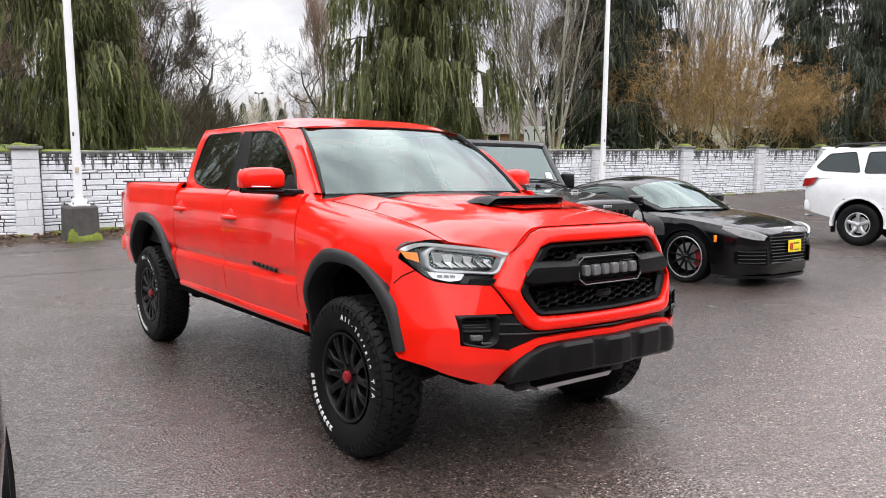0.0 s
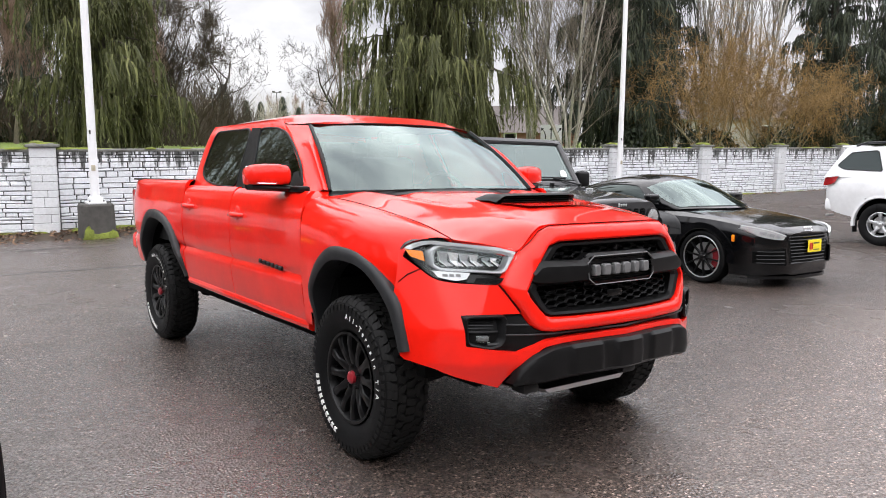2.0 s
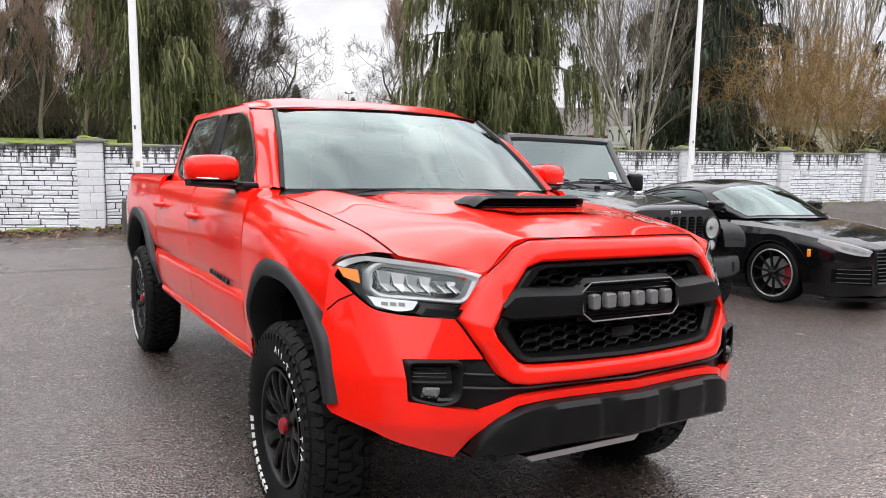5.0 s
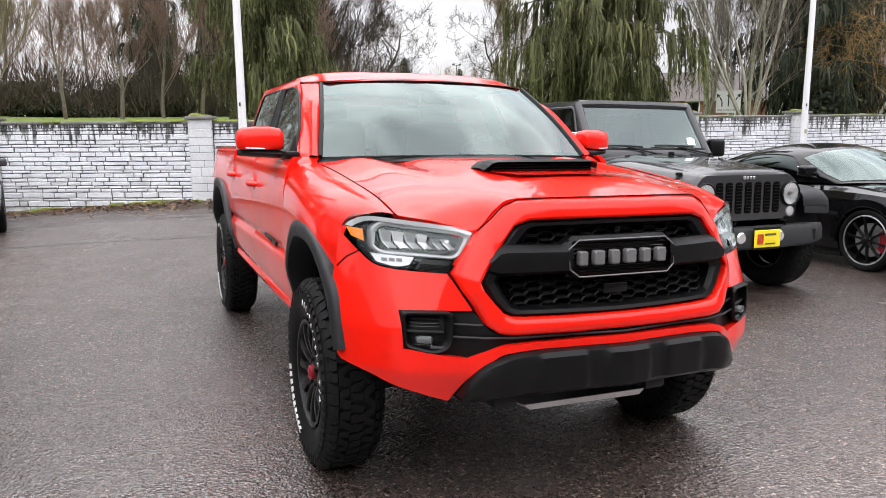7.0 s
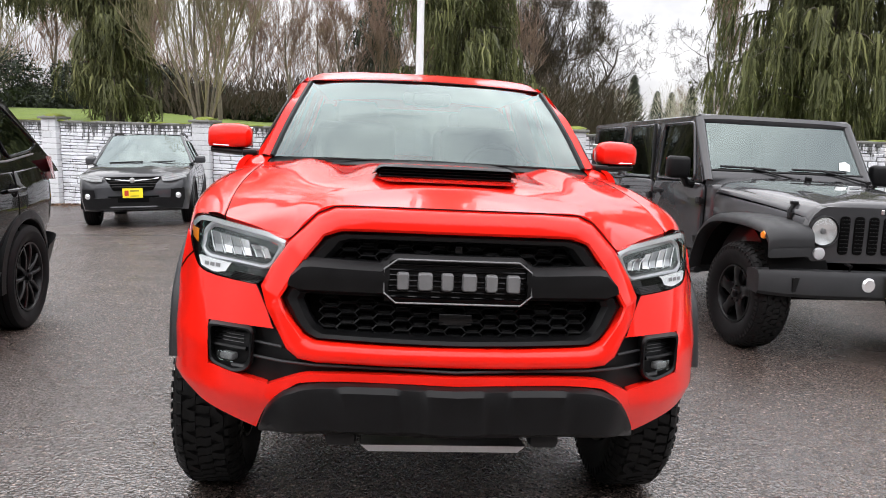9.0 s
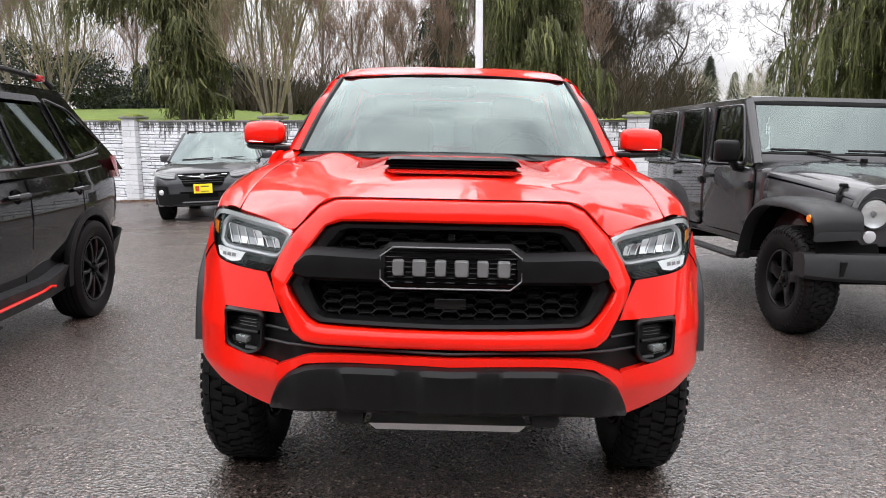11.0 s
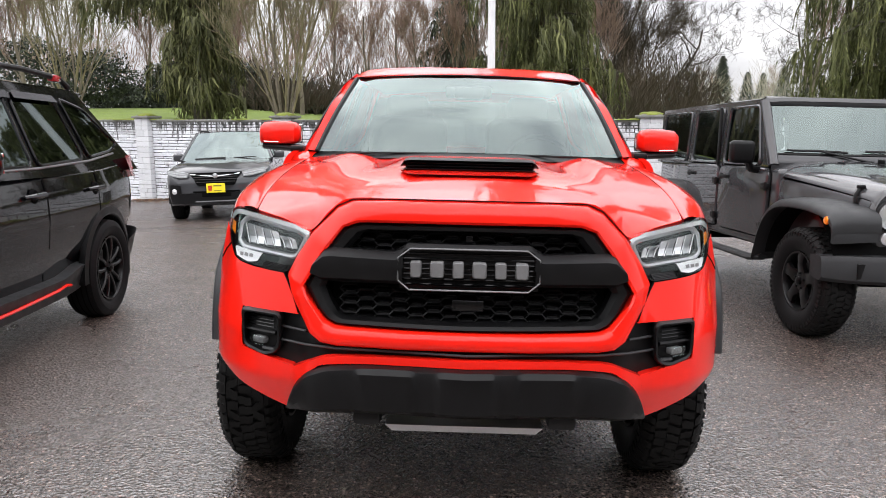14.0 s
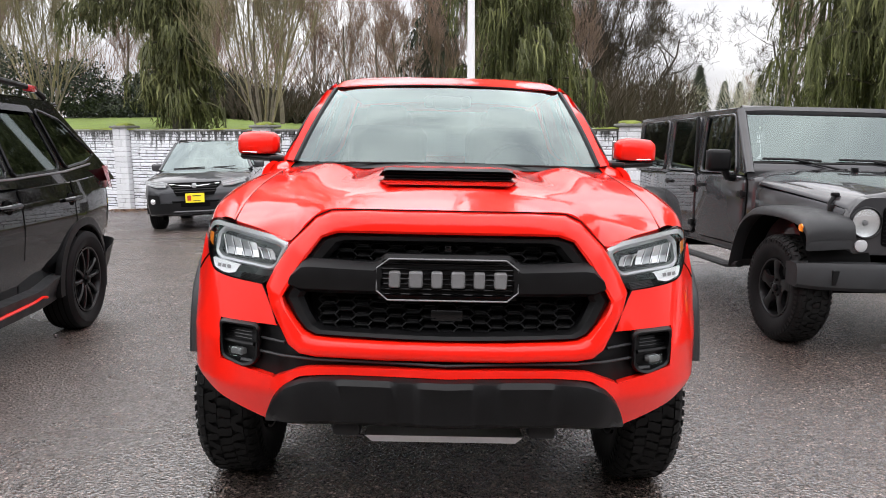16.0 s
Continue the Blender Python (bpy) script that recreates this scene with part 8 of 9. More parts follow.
# ---- grey crossover by the wall ----
def build_crossover():
    car = thing("grey_crossover", "dark grey compact crossover with black cladding, parked by the white wall", "car", on_lot(-4.42, 11.15, 9) @ Matrix.Diagonal((1.04, 1.04, 1.06, 1)))
    half = spline((-0.86, 0.62), (-0.78, 0.76), (-0.6, 0.85), (-0.2, 0.885), (0.4, 0.895), (2.7, 0.895), (3.3, 0.84), (3.56, 0.74))
    bottom = spline((-0.86, 0.28), (-0.6, 0.24), (2.7, 0.26), (3.56, 0.34))
    should = spline((-0.86, 0.62), (-0.78, 0.74), (-0.4, 0.86), (0.3, 0.93), (2.6, 0.99), (3.56, 0.94))
    top = spline((-0.86, 0.70), (-0.78, 0.82), (-0.4, 0.95), (0.3, 1.02), (0.7, 1.05), (3.56, 1.04))
    merged(lambda bm: loft_body(bm, steps(-0.86, 3.56, 60), half, bottom, should, top, ((0, 0.345), (2.665, 0.345)), 0.39), "body", SUB_PAINT, car, "", 35)
    liners(car, half, ((0, 0.345), (2.665, 0.345)), 0.39)
    for y in (0, 2.665):
        arch_trim(car, half, y, 0.345, 0.375, 0.445, PLASTIC, "arch_cladding", 0.018)
    cabin(car, SUB_PAINT, 1.0, 1.50, 0.82, 0.60, 0.55, 3.35, 1.15, 2.95, ([(1.0, 1.03), (1.75, 1.03), (1.72, 1.43), (1.28, 1.43)], [(1.82, 1.03), (2.5, 1.04), (2.45, 1.43), (1.80, 1.43)], [(2.58, 1.06), (3.0, 1.12), (2.78, 1.40), (2.53, 1.42)]), WET_SCREEN, TINT_GLASS, 0.05, 0.14)
    for s in (1, -1):
        merged(lambda bm: tube(bm, [(s * 0.575, 1.30, 1.485), (s * 0.58, 1.42, 1.55), (s * 0.58, 2.2, 1.565), (s * 0.57, 2.75, 1.535), (s * 0.565, 2.9, 1.47)], 0.019, 8), "roof_rail", PLASTIC, car)
    def fy(x, z):
        return -0.87 + 0.10 * (abs(x) / 0.55) ** 2.2 + 0.22 * max(0.0, abs(x) - 0.55) / 0.3 + 0.10 * max(0, z - 0.65)
    skin = plan_of(half, -0.86)
    gr = merged(lambda bm: strip(bm, [(-0.43, 0.80), (0.43, 0.80)], [(-0.30, 0.585), (0.30, 0.585)], 14, 4, lambda x, z: fy(x, z) - 0.03, False, lip=0.05), "grille", DARK, car, "black hexagonal grille with chrome bar")
    for k in range(4):
        merged(lambda bm: tube(bm, [(x, fy(x, 0.7) - 0.036, 0.645 + 0.04 * k) for x in steps(-0.32 - 0.02 * k, 0.32 + 0.02 * k, 8)], 0.007, 6), "grille_slat", PLASTIC_GLOSS, gr)
    merged(lambda bm: tube(bm, [(x, fy(x, z) - 0.045, z) for x, z in ((-0.40, 0.775), (-0.12, 0.745), (0, 0.735), (0.12, 0.745), (0.40, 0.775))], 0.008, 6), "chrome_wing", CHROME, gr)
    merged(lambda bm: lathe(bm, [(-0.012, 0.001), (-0.006, 0.038), (0.01, 0.044)], 20, "Y", (0, fy(0, 0.745) - 0.05, 0.745)), "badge", SILVER, gr)
    plate(car, pose(0, -0.925, 0.545))
    merged(lambda bm: strip(bm, [(-0.78, 0.47), (0.78, 0.47)], [(-0.74, 0.30), (0.74, 0.30)], 24, 4, lambda x, z: min(skin(abs(x)), fy(x, z)) - 0.03, True, lip=0.1), "lower_cladding", PLASTIC, car)
    merged(lambda bm: strip(bm, [(-0.45, 0.50), (0.45, 0.50)], [(-0.45, 0.40), (0.45, 0.40)], 12, 2, lambda x, z: fy(x, z) - 0.036, True), "lower_intake", DARK, car)
    merged(lambda bm: tube(bm, [(x, fy(x, 0.33) - 0.045, 0.325) for x in steps(-0.6, 0.6, 12)], 0.016, 6), "bumper_trim", SUB_PAINT, car)
    for s in (1, -1):
        lamp = merged(lambda bm: strip(bm, [(0.44, 0.80), (0.62, 0.835), (0.80, 0.85)], [(0.46, 0.725), (0.62, 0.735), (0.82, 0.79)], 12, 5, lambda x, z: min(skin(x), fy(x, z)) - 0.02, True, lip=0.04, side=s), "headlamp", LAMP_SILVER, car, "clear headlamp")
        merged(lambda bm: strip(bm, [(0.43, 0.805), (0.62, 0.84), (0.81, 0.855)], [(0.45, 0.72), (0.62, 0.73), (0.83, 0.785)], 12, 5, lambda x, z: min(skin(x), fy(x, z)) - 0.034, True, side=s), "lamp_cover", LAMP_CLEAR, lamp)
        for e_ in (0.2, 0.75):
            merged(lambda bm: strip(bm, [(0.47, 0.745 + 0.045 * e_), (0.62, 0.755 + 0.07 * e_), (0.79, 0.805 + 0.035 * e_)], [(0.47, 0.733 + 0.045 * e_), (0.62, 0.74 + 0.07 * e_), (0.79, 0.792 + 0.035 * e_)], 10, 1, lambda x, z: min(skin(x), fy(x, z)) - 0.028, True, side=s), "light_bar", WHITE_PLASTIC, lamp)
        fog = merged(lambda bm: strip(bm, [(0.58, 0.60), (0.78, 0.62)], [(0.56, 0.42), (0.78, 0.42)], 8, 4, lambda x, z: min(skin(x), fy(x, z)) - 0.022, True, lip=0.04, side=s), "fog_lamp_bezel", PLASTIC, car)
        merged(lambda bm: lathe(bm, [(-0.012, 0.001), (0.0, 0.04), (0.02, 0.05)], 18, "Y", (s * 0.68, min(skin(0.68), fy(0.68, 0.5)) - 0.036, 0.50)), "fog_lamp", REFLECTOR, fog)
        merged(lambda bm: tube(bm, [(s * 0.86, 0.45, 0.30), (s * 0.88, 1.3, 0.29), (s * 0.87, 2.2, 0.30)], 0.045, 8), "sill_cladding", PLASTIC, car)
        for yy in (0.75, 1.78, 2.55):
            merged(lambda bm: tube(bm, [(s * half(yy) * 0.99, yy, 0.36), (s * half(yy) * 1.003, yy, 0.75), (s * half(yy) * 0.96, yy, 0.97)], 0.003, 4), "door_gap", DARK, car)
    side_mirror(car, 0.84, 0.92, 1.07, SUB_PAINT, (0.19, 0.11, 0.13))
    for x0, x1 in ((-0.55, 0.0), (0.05, 0.55)):
        merged(lambda bm: tube(bm, [(x0, 0.47, 1.03), (x1, 0.42, 1.045)], 0.010, 6), "wiper", PLASTIC, car)
    interior(car, 0.95, 0.98, 0.66, (1.6, 2.4))
    add_wheels(car, 0.775, 2.665, 0.345, 0.112, 0.225, 5, RIM_BLACK, width=0.05, split=0.03, dish=0.02, hub=0.06)


build_crossover()


# ---- black wagon-like SUV alongside ----
def build_black_suv():
    car = thing("black_suv", "glossy black SUV with orange-red sill trim and black roof rails", "suv", on_lot(-3.35, -0.235, 3.2))
    half = spline((-0.93, 0.62), (-0.85, 0.76), (-0.6, 0.86), (-0.2, 0.895), (0.4, 0.905), (2.6, 0.905), (3.02, 0.885), (3.30, 0.84), (3.45, 0.76), (3.51, 0.66))
    bottom = spline((-0.93, 0.30), (-0.6, 0.25), (2.7, 0.27), (3.3, 0.36), (3.51, 0.44))
    should = spline((-0.93, 0.66), (-0.8, 0.80), (-0.4, 0.93), (0.3, 0.99), (2.6, 1.06), (3.2, 1.09), (3.51, 1.03))
    top = spline((-0.93, 0.74), (-0.8, 0.90), (-0.4, 1.03), (0.3, 1.09), (3.2, 1.13), (3.51, 1.10))
    merged(lambda bm: loft_body(bm, steps(-0.93, 3.51, 70), half, bottom, should, top, ((0, 0.355), (2.67, 0.355)), 0.405, tuck=0.16), "body", BLACK_PAINT, car, "", 35)
    liners(car, half, ((0, 0.355), (2.67, 0.355)), 0.405)
    for y in (0, 2.67):
        arch_trim(car, half, y, 0.355, 0.39, 0.452, PLASTIC, "arch_cladding", 0.02)
    cabin(car, BLACK_PAINT, 1.08, 1.63, 0.845, 0.64, 0.55, 3.42, 1.2, 2.78, ([(1.05, 1.115), (1.74, 1.12), (1.72, 1.55), (1.35, 1.55)], [(1.82, 1.12), (2.48, 1.15), (2.36, 1.56), (1.80, 1.56)], [(2.58, 1.16), (2.98, 1.20), (3.16, 1.25), (2.78, 1.50), (2.46, 1.56)]), SCREEN_GLASS, SMOKED_GLASS, 0.045, 0.10)
    for s in (1, -1):
        lamp = merged(lambda bm: strip(bm, [(s * 0.872, 3.11, 1.165), (s * 0.832, 3.34, 1.16), (s * 0.70, 3.50, 1.15)], [(s * 0.885, 3.22, 1.0), (s * 0.845, 3.38, 0.99), (s * 0.72, 3.54, 0.98)], 12, 6), "tail_lamp", RED_LENS, car, "red wraparound tail lamp")
        rail = merged(lambda bm: tube(bm, [(s * 0.61, 1.25, 1.66), (s * 0.615, 1.38, 1.715), (s * 0.615, 2.1, 1.725), (s * 0.61, 2.62, 1.705), (s * 0.60, 2.78, 1.655)], [0.022, 0.02, 0.018, 0.02, 0.024], 8), "roof_rail", PLASTIC, car, "black roof rail")
        merged(lambda bm: box(bm, (s * 0.612, 2.56, 1.700), (0.05, 0.12, 0.05), 0.015), "rail_tie_point", RED_LENS, rail, "red roof rail tie point")
        for y0 in (1.62, 2.48):
            h_ = merged(lambda bm: tube(bm, [(s * 0.90, y0 - 0.11, 0.945), (s * 0.935, y0 - 0.07, 0.95), (s * 0.94, y0 + 0.05, 0.955), (s * 0.90, y0 + 0.10, 0.955)], [0.013, 0.017, 0.018, 0.013], 8), "door_handle", BLACK_PAINT, car)
            # a black disc stands for the shade in the handle recess
            merged(lambda bm: lathe(bm, [(s * 0.902, 0.001), (s * 0.904, 0.04), (s * 0.89, 0.05)], 16, centre=(0, y0, 0.945)), "handle_cup", DARK, h_)
        for yy, zz in ((0.80, 1.02), (1.78, 1.05), (2.54, 1.08)):
            merged(lambda bm: tube(bm, [(s * half(yy) * 0.930, yy, 0.40), (s * half(yy) * 0.934, yy, 0.47), (s * half(yy) * 0.985, yy, 0.62), (s * half(yy) * 1.0, yy, 0.80), (s * half(yy) * 0.99, yy, 0.94), (s * half(yy) * 0.956, yy, zz)], 0.004, 4), "door_gap", DARK, car)
        merged(lambda bm: tube(bm, [(s * 0.842, 0.98, 1.098), (s * 0.838, 1.8, 1.105), (s * 0.832, 2.55, 1.135), (s * 0.815, 3.02, 1.18)], 0.008, 6), "belt_trim", GUNMETAL, car)
        # lower cladding with the coloured line
        cl = merged(lambda bm: strip(bm, [(s * 0.912, 0.43, 0.385), (s * 0.919, 1.3, 0.39), (s * 0.917, 1.95, 0.40), (s * 0.915, 2.08, 0.435), (s * 0.910, 2.27, 0.45)], [(s * 0.86, 0.43, 0.25), (s * 0.87, 1.3, 0.25), (s * 0.868, 1.95, 0.26), (s * 0.866, 2.08, 0.265), (s * 0.86, 2.27, 0.28)], 16, 4), "sill_cladding", PLASTIC_GREY, car)
        merged(lambda bm: strip(bm, [(s * 0.912, 0.43, 0.385), (s * 0.919, 1.3, 0.39), (s * 0.917, 1.95, 0.40), (s * 0.915, 2.08, 0.435), (s * 0.910, 2.27, 0.45)], [(s * 0.82, 0.43, 0.40), (s * 0.825, 1.3, 0.405), (s * 0.825, 1.95, 0.415), (s * 0.825, 2.08, 0.45), (s * 0.825, 2.27, 0.465)], 16, 2), "sill_ledge", PLASTIC_GREY, cl)
        merged(lambda bm: tube(bm, [(s * 0.898, 0.50, 0.315), (s * 0.905, 1.3, 0.32), (s * 0.904, 1.86, 0.335), (s * 0.902, 1.97, 0.35), (s * 0.895, 2.05, 0.335)], 0.011, 6), "sill_line", RED, cl, "orange-red sill line")
        merged(lambda bm: strip(bm, [(s * 0.905, 3.06, 0.52), (s * 0.875, 3.27, 0.55), (s * 0.80, 3.46, 0.57), (s * 0.6, 3.55, 0.58)], [(s * 0.87, 3.05, 0.34), (s * 0.83, 3.27, 0.37), (s * 0.77, 3.44, 0.40), (s * 0.6, 3.52, 0.42)], 14, 4), "rear_cladding", PLASTIC, car)
        merged(lambda bm: box(bm, (s * 0.80, 3.10, 0.33), (0.17, 0.02, 0.2), 0.006), "mud_flap", PLASTIC, car)
        hl = merged(lambda bm: strip(bm, [(s * 0.55, -0.86, 0.86), (s * 0.72, -0.74, 0.90), (s * 0.85, -0.5, 0.93)], [(s * 0.58, -0.88, 0.78), (s * 0.74, -0.77, 0.80), (s * 0.87, -0.5, 0.85)], 10, 4), "headlamp", REFLECTOR, car, "clear headlamp")
        # thin black rain guards over the door windows
        merged(lambda bm: strip(bm, [(s * 0.690, 1.36, 1.565), (s * 0.690, 1.76, 1.570)], [(s * 0.715, 1.32, 1.525), (s * 0.715, 1.76, 1.525)], 6, 1), "rain_guard", PLASTIC_GLOSS, car)
        merged(lambda bm: strip(bm, [(s * 0.690, 1.81, 1.572), (s * 0.690, 2.34, 1.572)], [(s * 0.715, 1.81, 1.528), (s * 0.715, 2.37, 1.528)], 6, 1), "rain_guard", PLASTIC_GLOSS, car)
    merged(lambda bm: strip(bm, [(-0.76, 0.50), (0.76, 0.50)], [(-0.72, 0.30), (0.72, 0.30)], 20, 4, lambda x, z: -0.96 + 0.20 * (abs(x) / 0.76) ** 2.5, True, lip=0.1), "front_cladding", PLASTIC, car)
    merged(lambda bm: strip(bm, [(-0.42, 0.82), (0.42, 0.82)], [(-0.34, 0.60), (0.34, 0.60)], 12, 3, lambda x, z: -0.955 + 0.08 * abs(x), False, lip=0.04), "grille", DARK, car)
    merged(lambda bm: box(bm, (0, 2.93, 1.615), (1.16, 0.26, 0.04), 0.018, 3), "roof_spoiler", BLACK_PAINT, car)
    side_mirror(car, 0.86, 0.98, 1.16, BLACK_PAINT)
    interior(car, 1.0, 1.02, 0.68, (1.7, 2.5))
    w = add_wheels(car, 0.815, 2.67, 0.356, 0.113, 0.236, 5, RIM_BLACK, width=0.035, split=0.062, dish=0.022, hub=0.055)


build_black_suv()
# ---- trees and hedges ----
def leaf_mat(name, dark, mid, light, rough=0.75):
    m_ = nmat(name, rough)
    geo = node(m_, "ShaderNodeNewGeometry")
    v_ = coords(m_)
    c_ = ramp(m_, geo.outputs["Random Per Island"], (0.0, dark), (0.55, mid), (1.0, light))
    c_ = mixc(m_, ramp(m_, noise_tex(m_, 0.9, 4, 0.6, v_), (0.35, grey(0.0)), (0.7, grey(0.55))), c_, dark)
    wire(m_, c_, shader(m_).inputs["Base Color"])
    return m_


CEDAR = leaf_mat("weeping_cedar_foliage", (0.044, 0.048, 0.015), (0.096, 0.104, 0.034), (0.19, 0.195, 0.068))
CEDAR_BLUE = leaf_mat("dark_conifer_foliage", (0.014, 0.021, 0.012), (0.036, 0.048, 0.025), (0.09, 0.10, 0.052))
HEDGE = leaf_mat("evergreen_hedge_leaf", (0.010, 0.015, 0.009), (0.026, 0.038, 0.018), (0.06, 0.075, 0.035))
BARK_GREY = speckled("mossy_grey_bark", (0.168, 0.142, 0.108), 0.9, 6, 0.5, 0.6, dist=0.03)
BARK_BROWN = speckled("red_brown_twigs", (0.25, 0.168, 0.13), 0.9, 5, 0.4, 0.5, dist=0.03)
BARK_DARK = speckled("dark_bark", (0.060, 0.050, 0.040), 0.9, 6, 0.45, 0.6, dist=0.03)
BARK_DUN = speckled("dun_twigs", (0.060, 0.045, 0.030), 0.9, 5, 0.4, 0.5, dist=0.03)
BARK_PALE = speckled("pale_birch_bark", (0.36, 0.335, 0.28), 0.85, 5, 0.5, 0.5, dist=0.03)
TWIG_GOLD = speckled("golden_willow_twigs", (0.25, 0.155, 0.055), 0.85, 5, 0.35, 0.4, dist=0.03)
TWIG_OLIVE = speckled("olive_twigs", (0.20, 0.172, 0.095), 0.9, 5, 0.4, 0.4, dist=0.03)


def limb_tree(seed, height, stems=1, spread=0.5, levels=4, kids=4, trunk=0.16, up=0.5, droop=0.0, lean=0.12, first=0.25, thin=0.62, ratio=0.62, wig=0.1, stem_len=1.0, tips=4, main=0):
    """Limbs of a bare tree as vertices and faces: tapered limbs that fork again and again."""
    rnd = random.Random(seed)
    V, F = [], []

    def limb(p, d_, length, r_, level):
        n_ = 6 if level == 0 else 5 if level < 2 else 4 if level < levels - 1 else 3
        sides = 6 if level == 0 else 4 if level < 3 else 3
        pts, rads = [p.copy()], [r_]
        q, e_ = p.copy(), d_.copy()
        for i in range(n_):
            e_ = (e_ + Vector((rnd.gauss(0, wig), rnd.gauss(0, wig), rnd.gauss(0, wig * 0.6) + up * 0.10 - droop * (0.12 if level > 1 else 0)))).normalized()
            q = q + e_ * (length / n_)
            pts.append(q.copy())
            rads.append(r_ * (1 - 0.72 * (i + 1) / n_))
        base = len(V)
        for i, c_ in enumerate(pts):
            d2 = (pts[min(i + 1, n_)] - pts[max(i - 1, 0)]).normalized()
            a_ = d2.cross(Vector((0.31, 0.87, 0.38))).normalized()
            b_ = d2.cross(a_)
            for k in range(sides):
                t = 2 * math.pi * k / sides
                V.append(c_ + (a_ * math.cos(t) + b_ * math.sin(t)) * max(rads[i], 0.0058))
        for i in range(n_):
            for k in range(sides):
                F.append((base + i * sides + k, base + i * sides + (k + 1) % sides, base + (i + 1) * sides + (k + 1) % sides, base + (i + 1) * sides + k))
        if level + 1 >= levels:
            return
        count = (main if main and level == 0 else kids + (2 if level == 0 else 0)) + rnd.randint(0, 1) + (tips if level == levels - 2 else 0)
        for k in range(count):
            t = first + (1 - first) * (k + rnd.random()) / count if level == 0 else 0.2 + 0.8 * (k + rnd.random()) / count
            i = min(n_ - 1, int(t * n_))
            f_ = t * n_ - i
            c_ = pts[i].lerp(pts[i + 1], f_)
            along_ = (pts[i + 1] - pts[i]).normalized()
            az = rnd.uniform(0, 2 * math.pi)
            side = along_.cross(Vector((math.cos(az), math.sin(az), 0.3))).normalized()
            d2 = (along_ * (1 - spread * rnd.uniform(0.7, 1.2)) + side * spread * rnd.uniform(0.8, 1.3) + Vector((0, 0, up * 0.25))).normalized()
            reach = length * ratio * rnd.uniform(0.7, 1.1) * (1.05 - 0.45 * t)
            limb(c_, d2, max(reach, rnd.uniform(0.22, 0.5)), rads[i] * thin * rnd.uniform(0.7, 1.0), level + 1)

    for s_ in range(stems):
        az = 2 * math.pi * (s_ + rnd.random() * 0.6) / stems
        d_ = Vector((math.cos(az) * lean, math.sin(az) * lean, 1)).normalized() if stems > 1 else Vector((rnd.gauss(0, 0.04), rnd.gauss(0, 0.04), 1)).normalized()
        off = Vector((math.cos(az), math.sin(az), 0)) * (0.12 if stems > 1 else 0)
        limb(off, d_, height * stem_len * rnd.uniform(0.8, 1.05), trunk * rnd.uniform(0.75, 1.1), 0)
    return V, F


def tree_mesh(name, data, material):
    me = bpy.data.meshes.new(name)
    me.from_pydata(data[0], [], data[1])
    me.polygons.foreach_set("use_smooth", [True] * len(me.polygons))
    me.materials.append(material)
    return me


def plant_bare(mesh_trunk, mesh_twigs, label, x, y, turn, size, z=None):
    t = thing("bare_tree", label, "tree", Matrix.Translation((x, y, (lawn_z(x, y) if z is None else z) - 0.1)) @ Matrix.Rotation(radians(turn), 4, "Z") @ Matrix.Diagonal((size, size, size, 1)))
    for nm, me in (("trunk", mesh_trunk), ("crown", mesh_twigs)):
        ob = new(nm, me)
        ob.parent = t
    return t


def bare_kind(seed, twig, bark, height, **kw):
    """Meshes of one kind of bare tree: (trunk and limbs, twigs)."""
    V, F = limb_tree(seed, height, **kw)
    # the first faces of the list belong to thick limbs: sort by girth
    thick, fine = [], []
    for f_ in F:
        (thick if (V[f_[0]] - V[f_[1]]).length > 0.028 else fine).append(f_)
    def pack(name, faces, mat):
        used, vs, fs = {}, [], []
        for f_ in faces:
            fs.append(tuple(used.setdefault(i, len(used)) for i in f_))
        vs = [None] * len(used)
        for i, k in used.items():
            vs[k] = V[i]
        return tree_mesh(name, (vs, fs), mat)
    return pack("trunk", thick, bark), pack("crown", fine, twig)


VASE = bare_kind(1, BARK_BROWN, BARK_GREY, 4.6, stems=1, spread=0.40, levels=5, kids=5, trunk=0.085, up=1.0, first=0.14, ratio=0.70, wig=0.06, thin=0.52, tips=1)
VASE_B = bare_kind(2, BARK_BROWN, BARK_GREY, 5.0, stems=1, spread=0.38, levels=5, kids=5, trunk=0.085, up=1.1, first=0.14, ratio=0.70, wig=0.06, thin=0.52, tips=1)
MULTI = bare_kind(3, TWIG_OLIVE, BARK_GREY, 7.0, stems=11, spread=0.42, levels=4, kids=6, trunk=0.034, up=0.8, lean=0.36, ratio=0.52, wig=0.08, thin=0.48, first=0.06, tips=1)
BIRCH = bare_kind(4, BARK_GREY, BARK_PALE, 9.5, stems=7, spread=0.46, levels=4, kids=6, trunk=0.060, up=0.7, lean=0.32, ratio=0.40, wig=0.09, first=0.08, thin=0.46, tips=1)
OAK = bare_kind(5, BARK_DARK, BARK_DARK, 4.4, stems=1, spread=0.66, levels=5, kids=5, trunk=0.12, up=0.35, ratio=0.72, wig=0.20, thin=0.52, first=0.2, tips=1)
DENSE = bare_kind(8, BARK_DUN, BARK_DARK, 5.2, stems=3, spread=0.52, levels=5, kids=5, trunk=0.08, up=0.7, lean=0.2, first=0.08, ratio=0.60, wig=0.13, thin=0.52, tips=3)
WILLOW = bare_kind(6, TWIG_GOLD, TWIG_OLIVE, 5.5, stems=8, spread=0.60, levels=4, kids=6, trunk=0.040, up=0.15, droop=1.1, lean=0.80, ratio=0.62, wig=0.24, thin=0.48, tips=2)
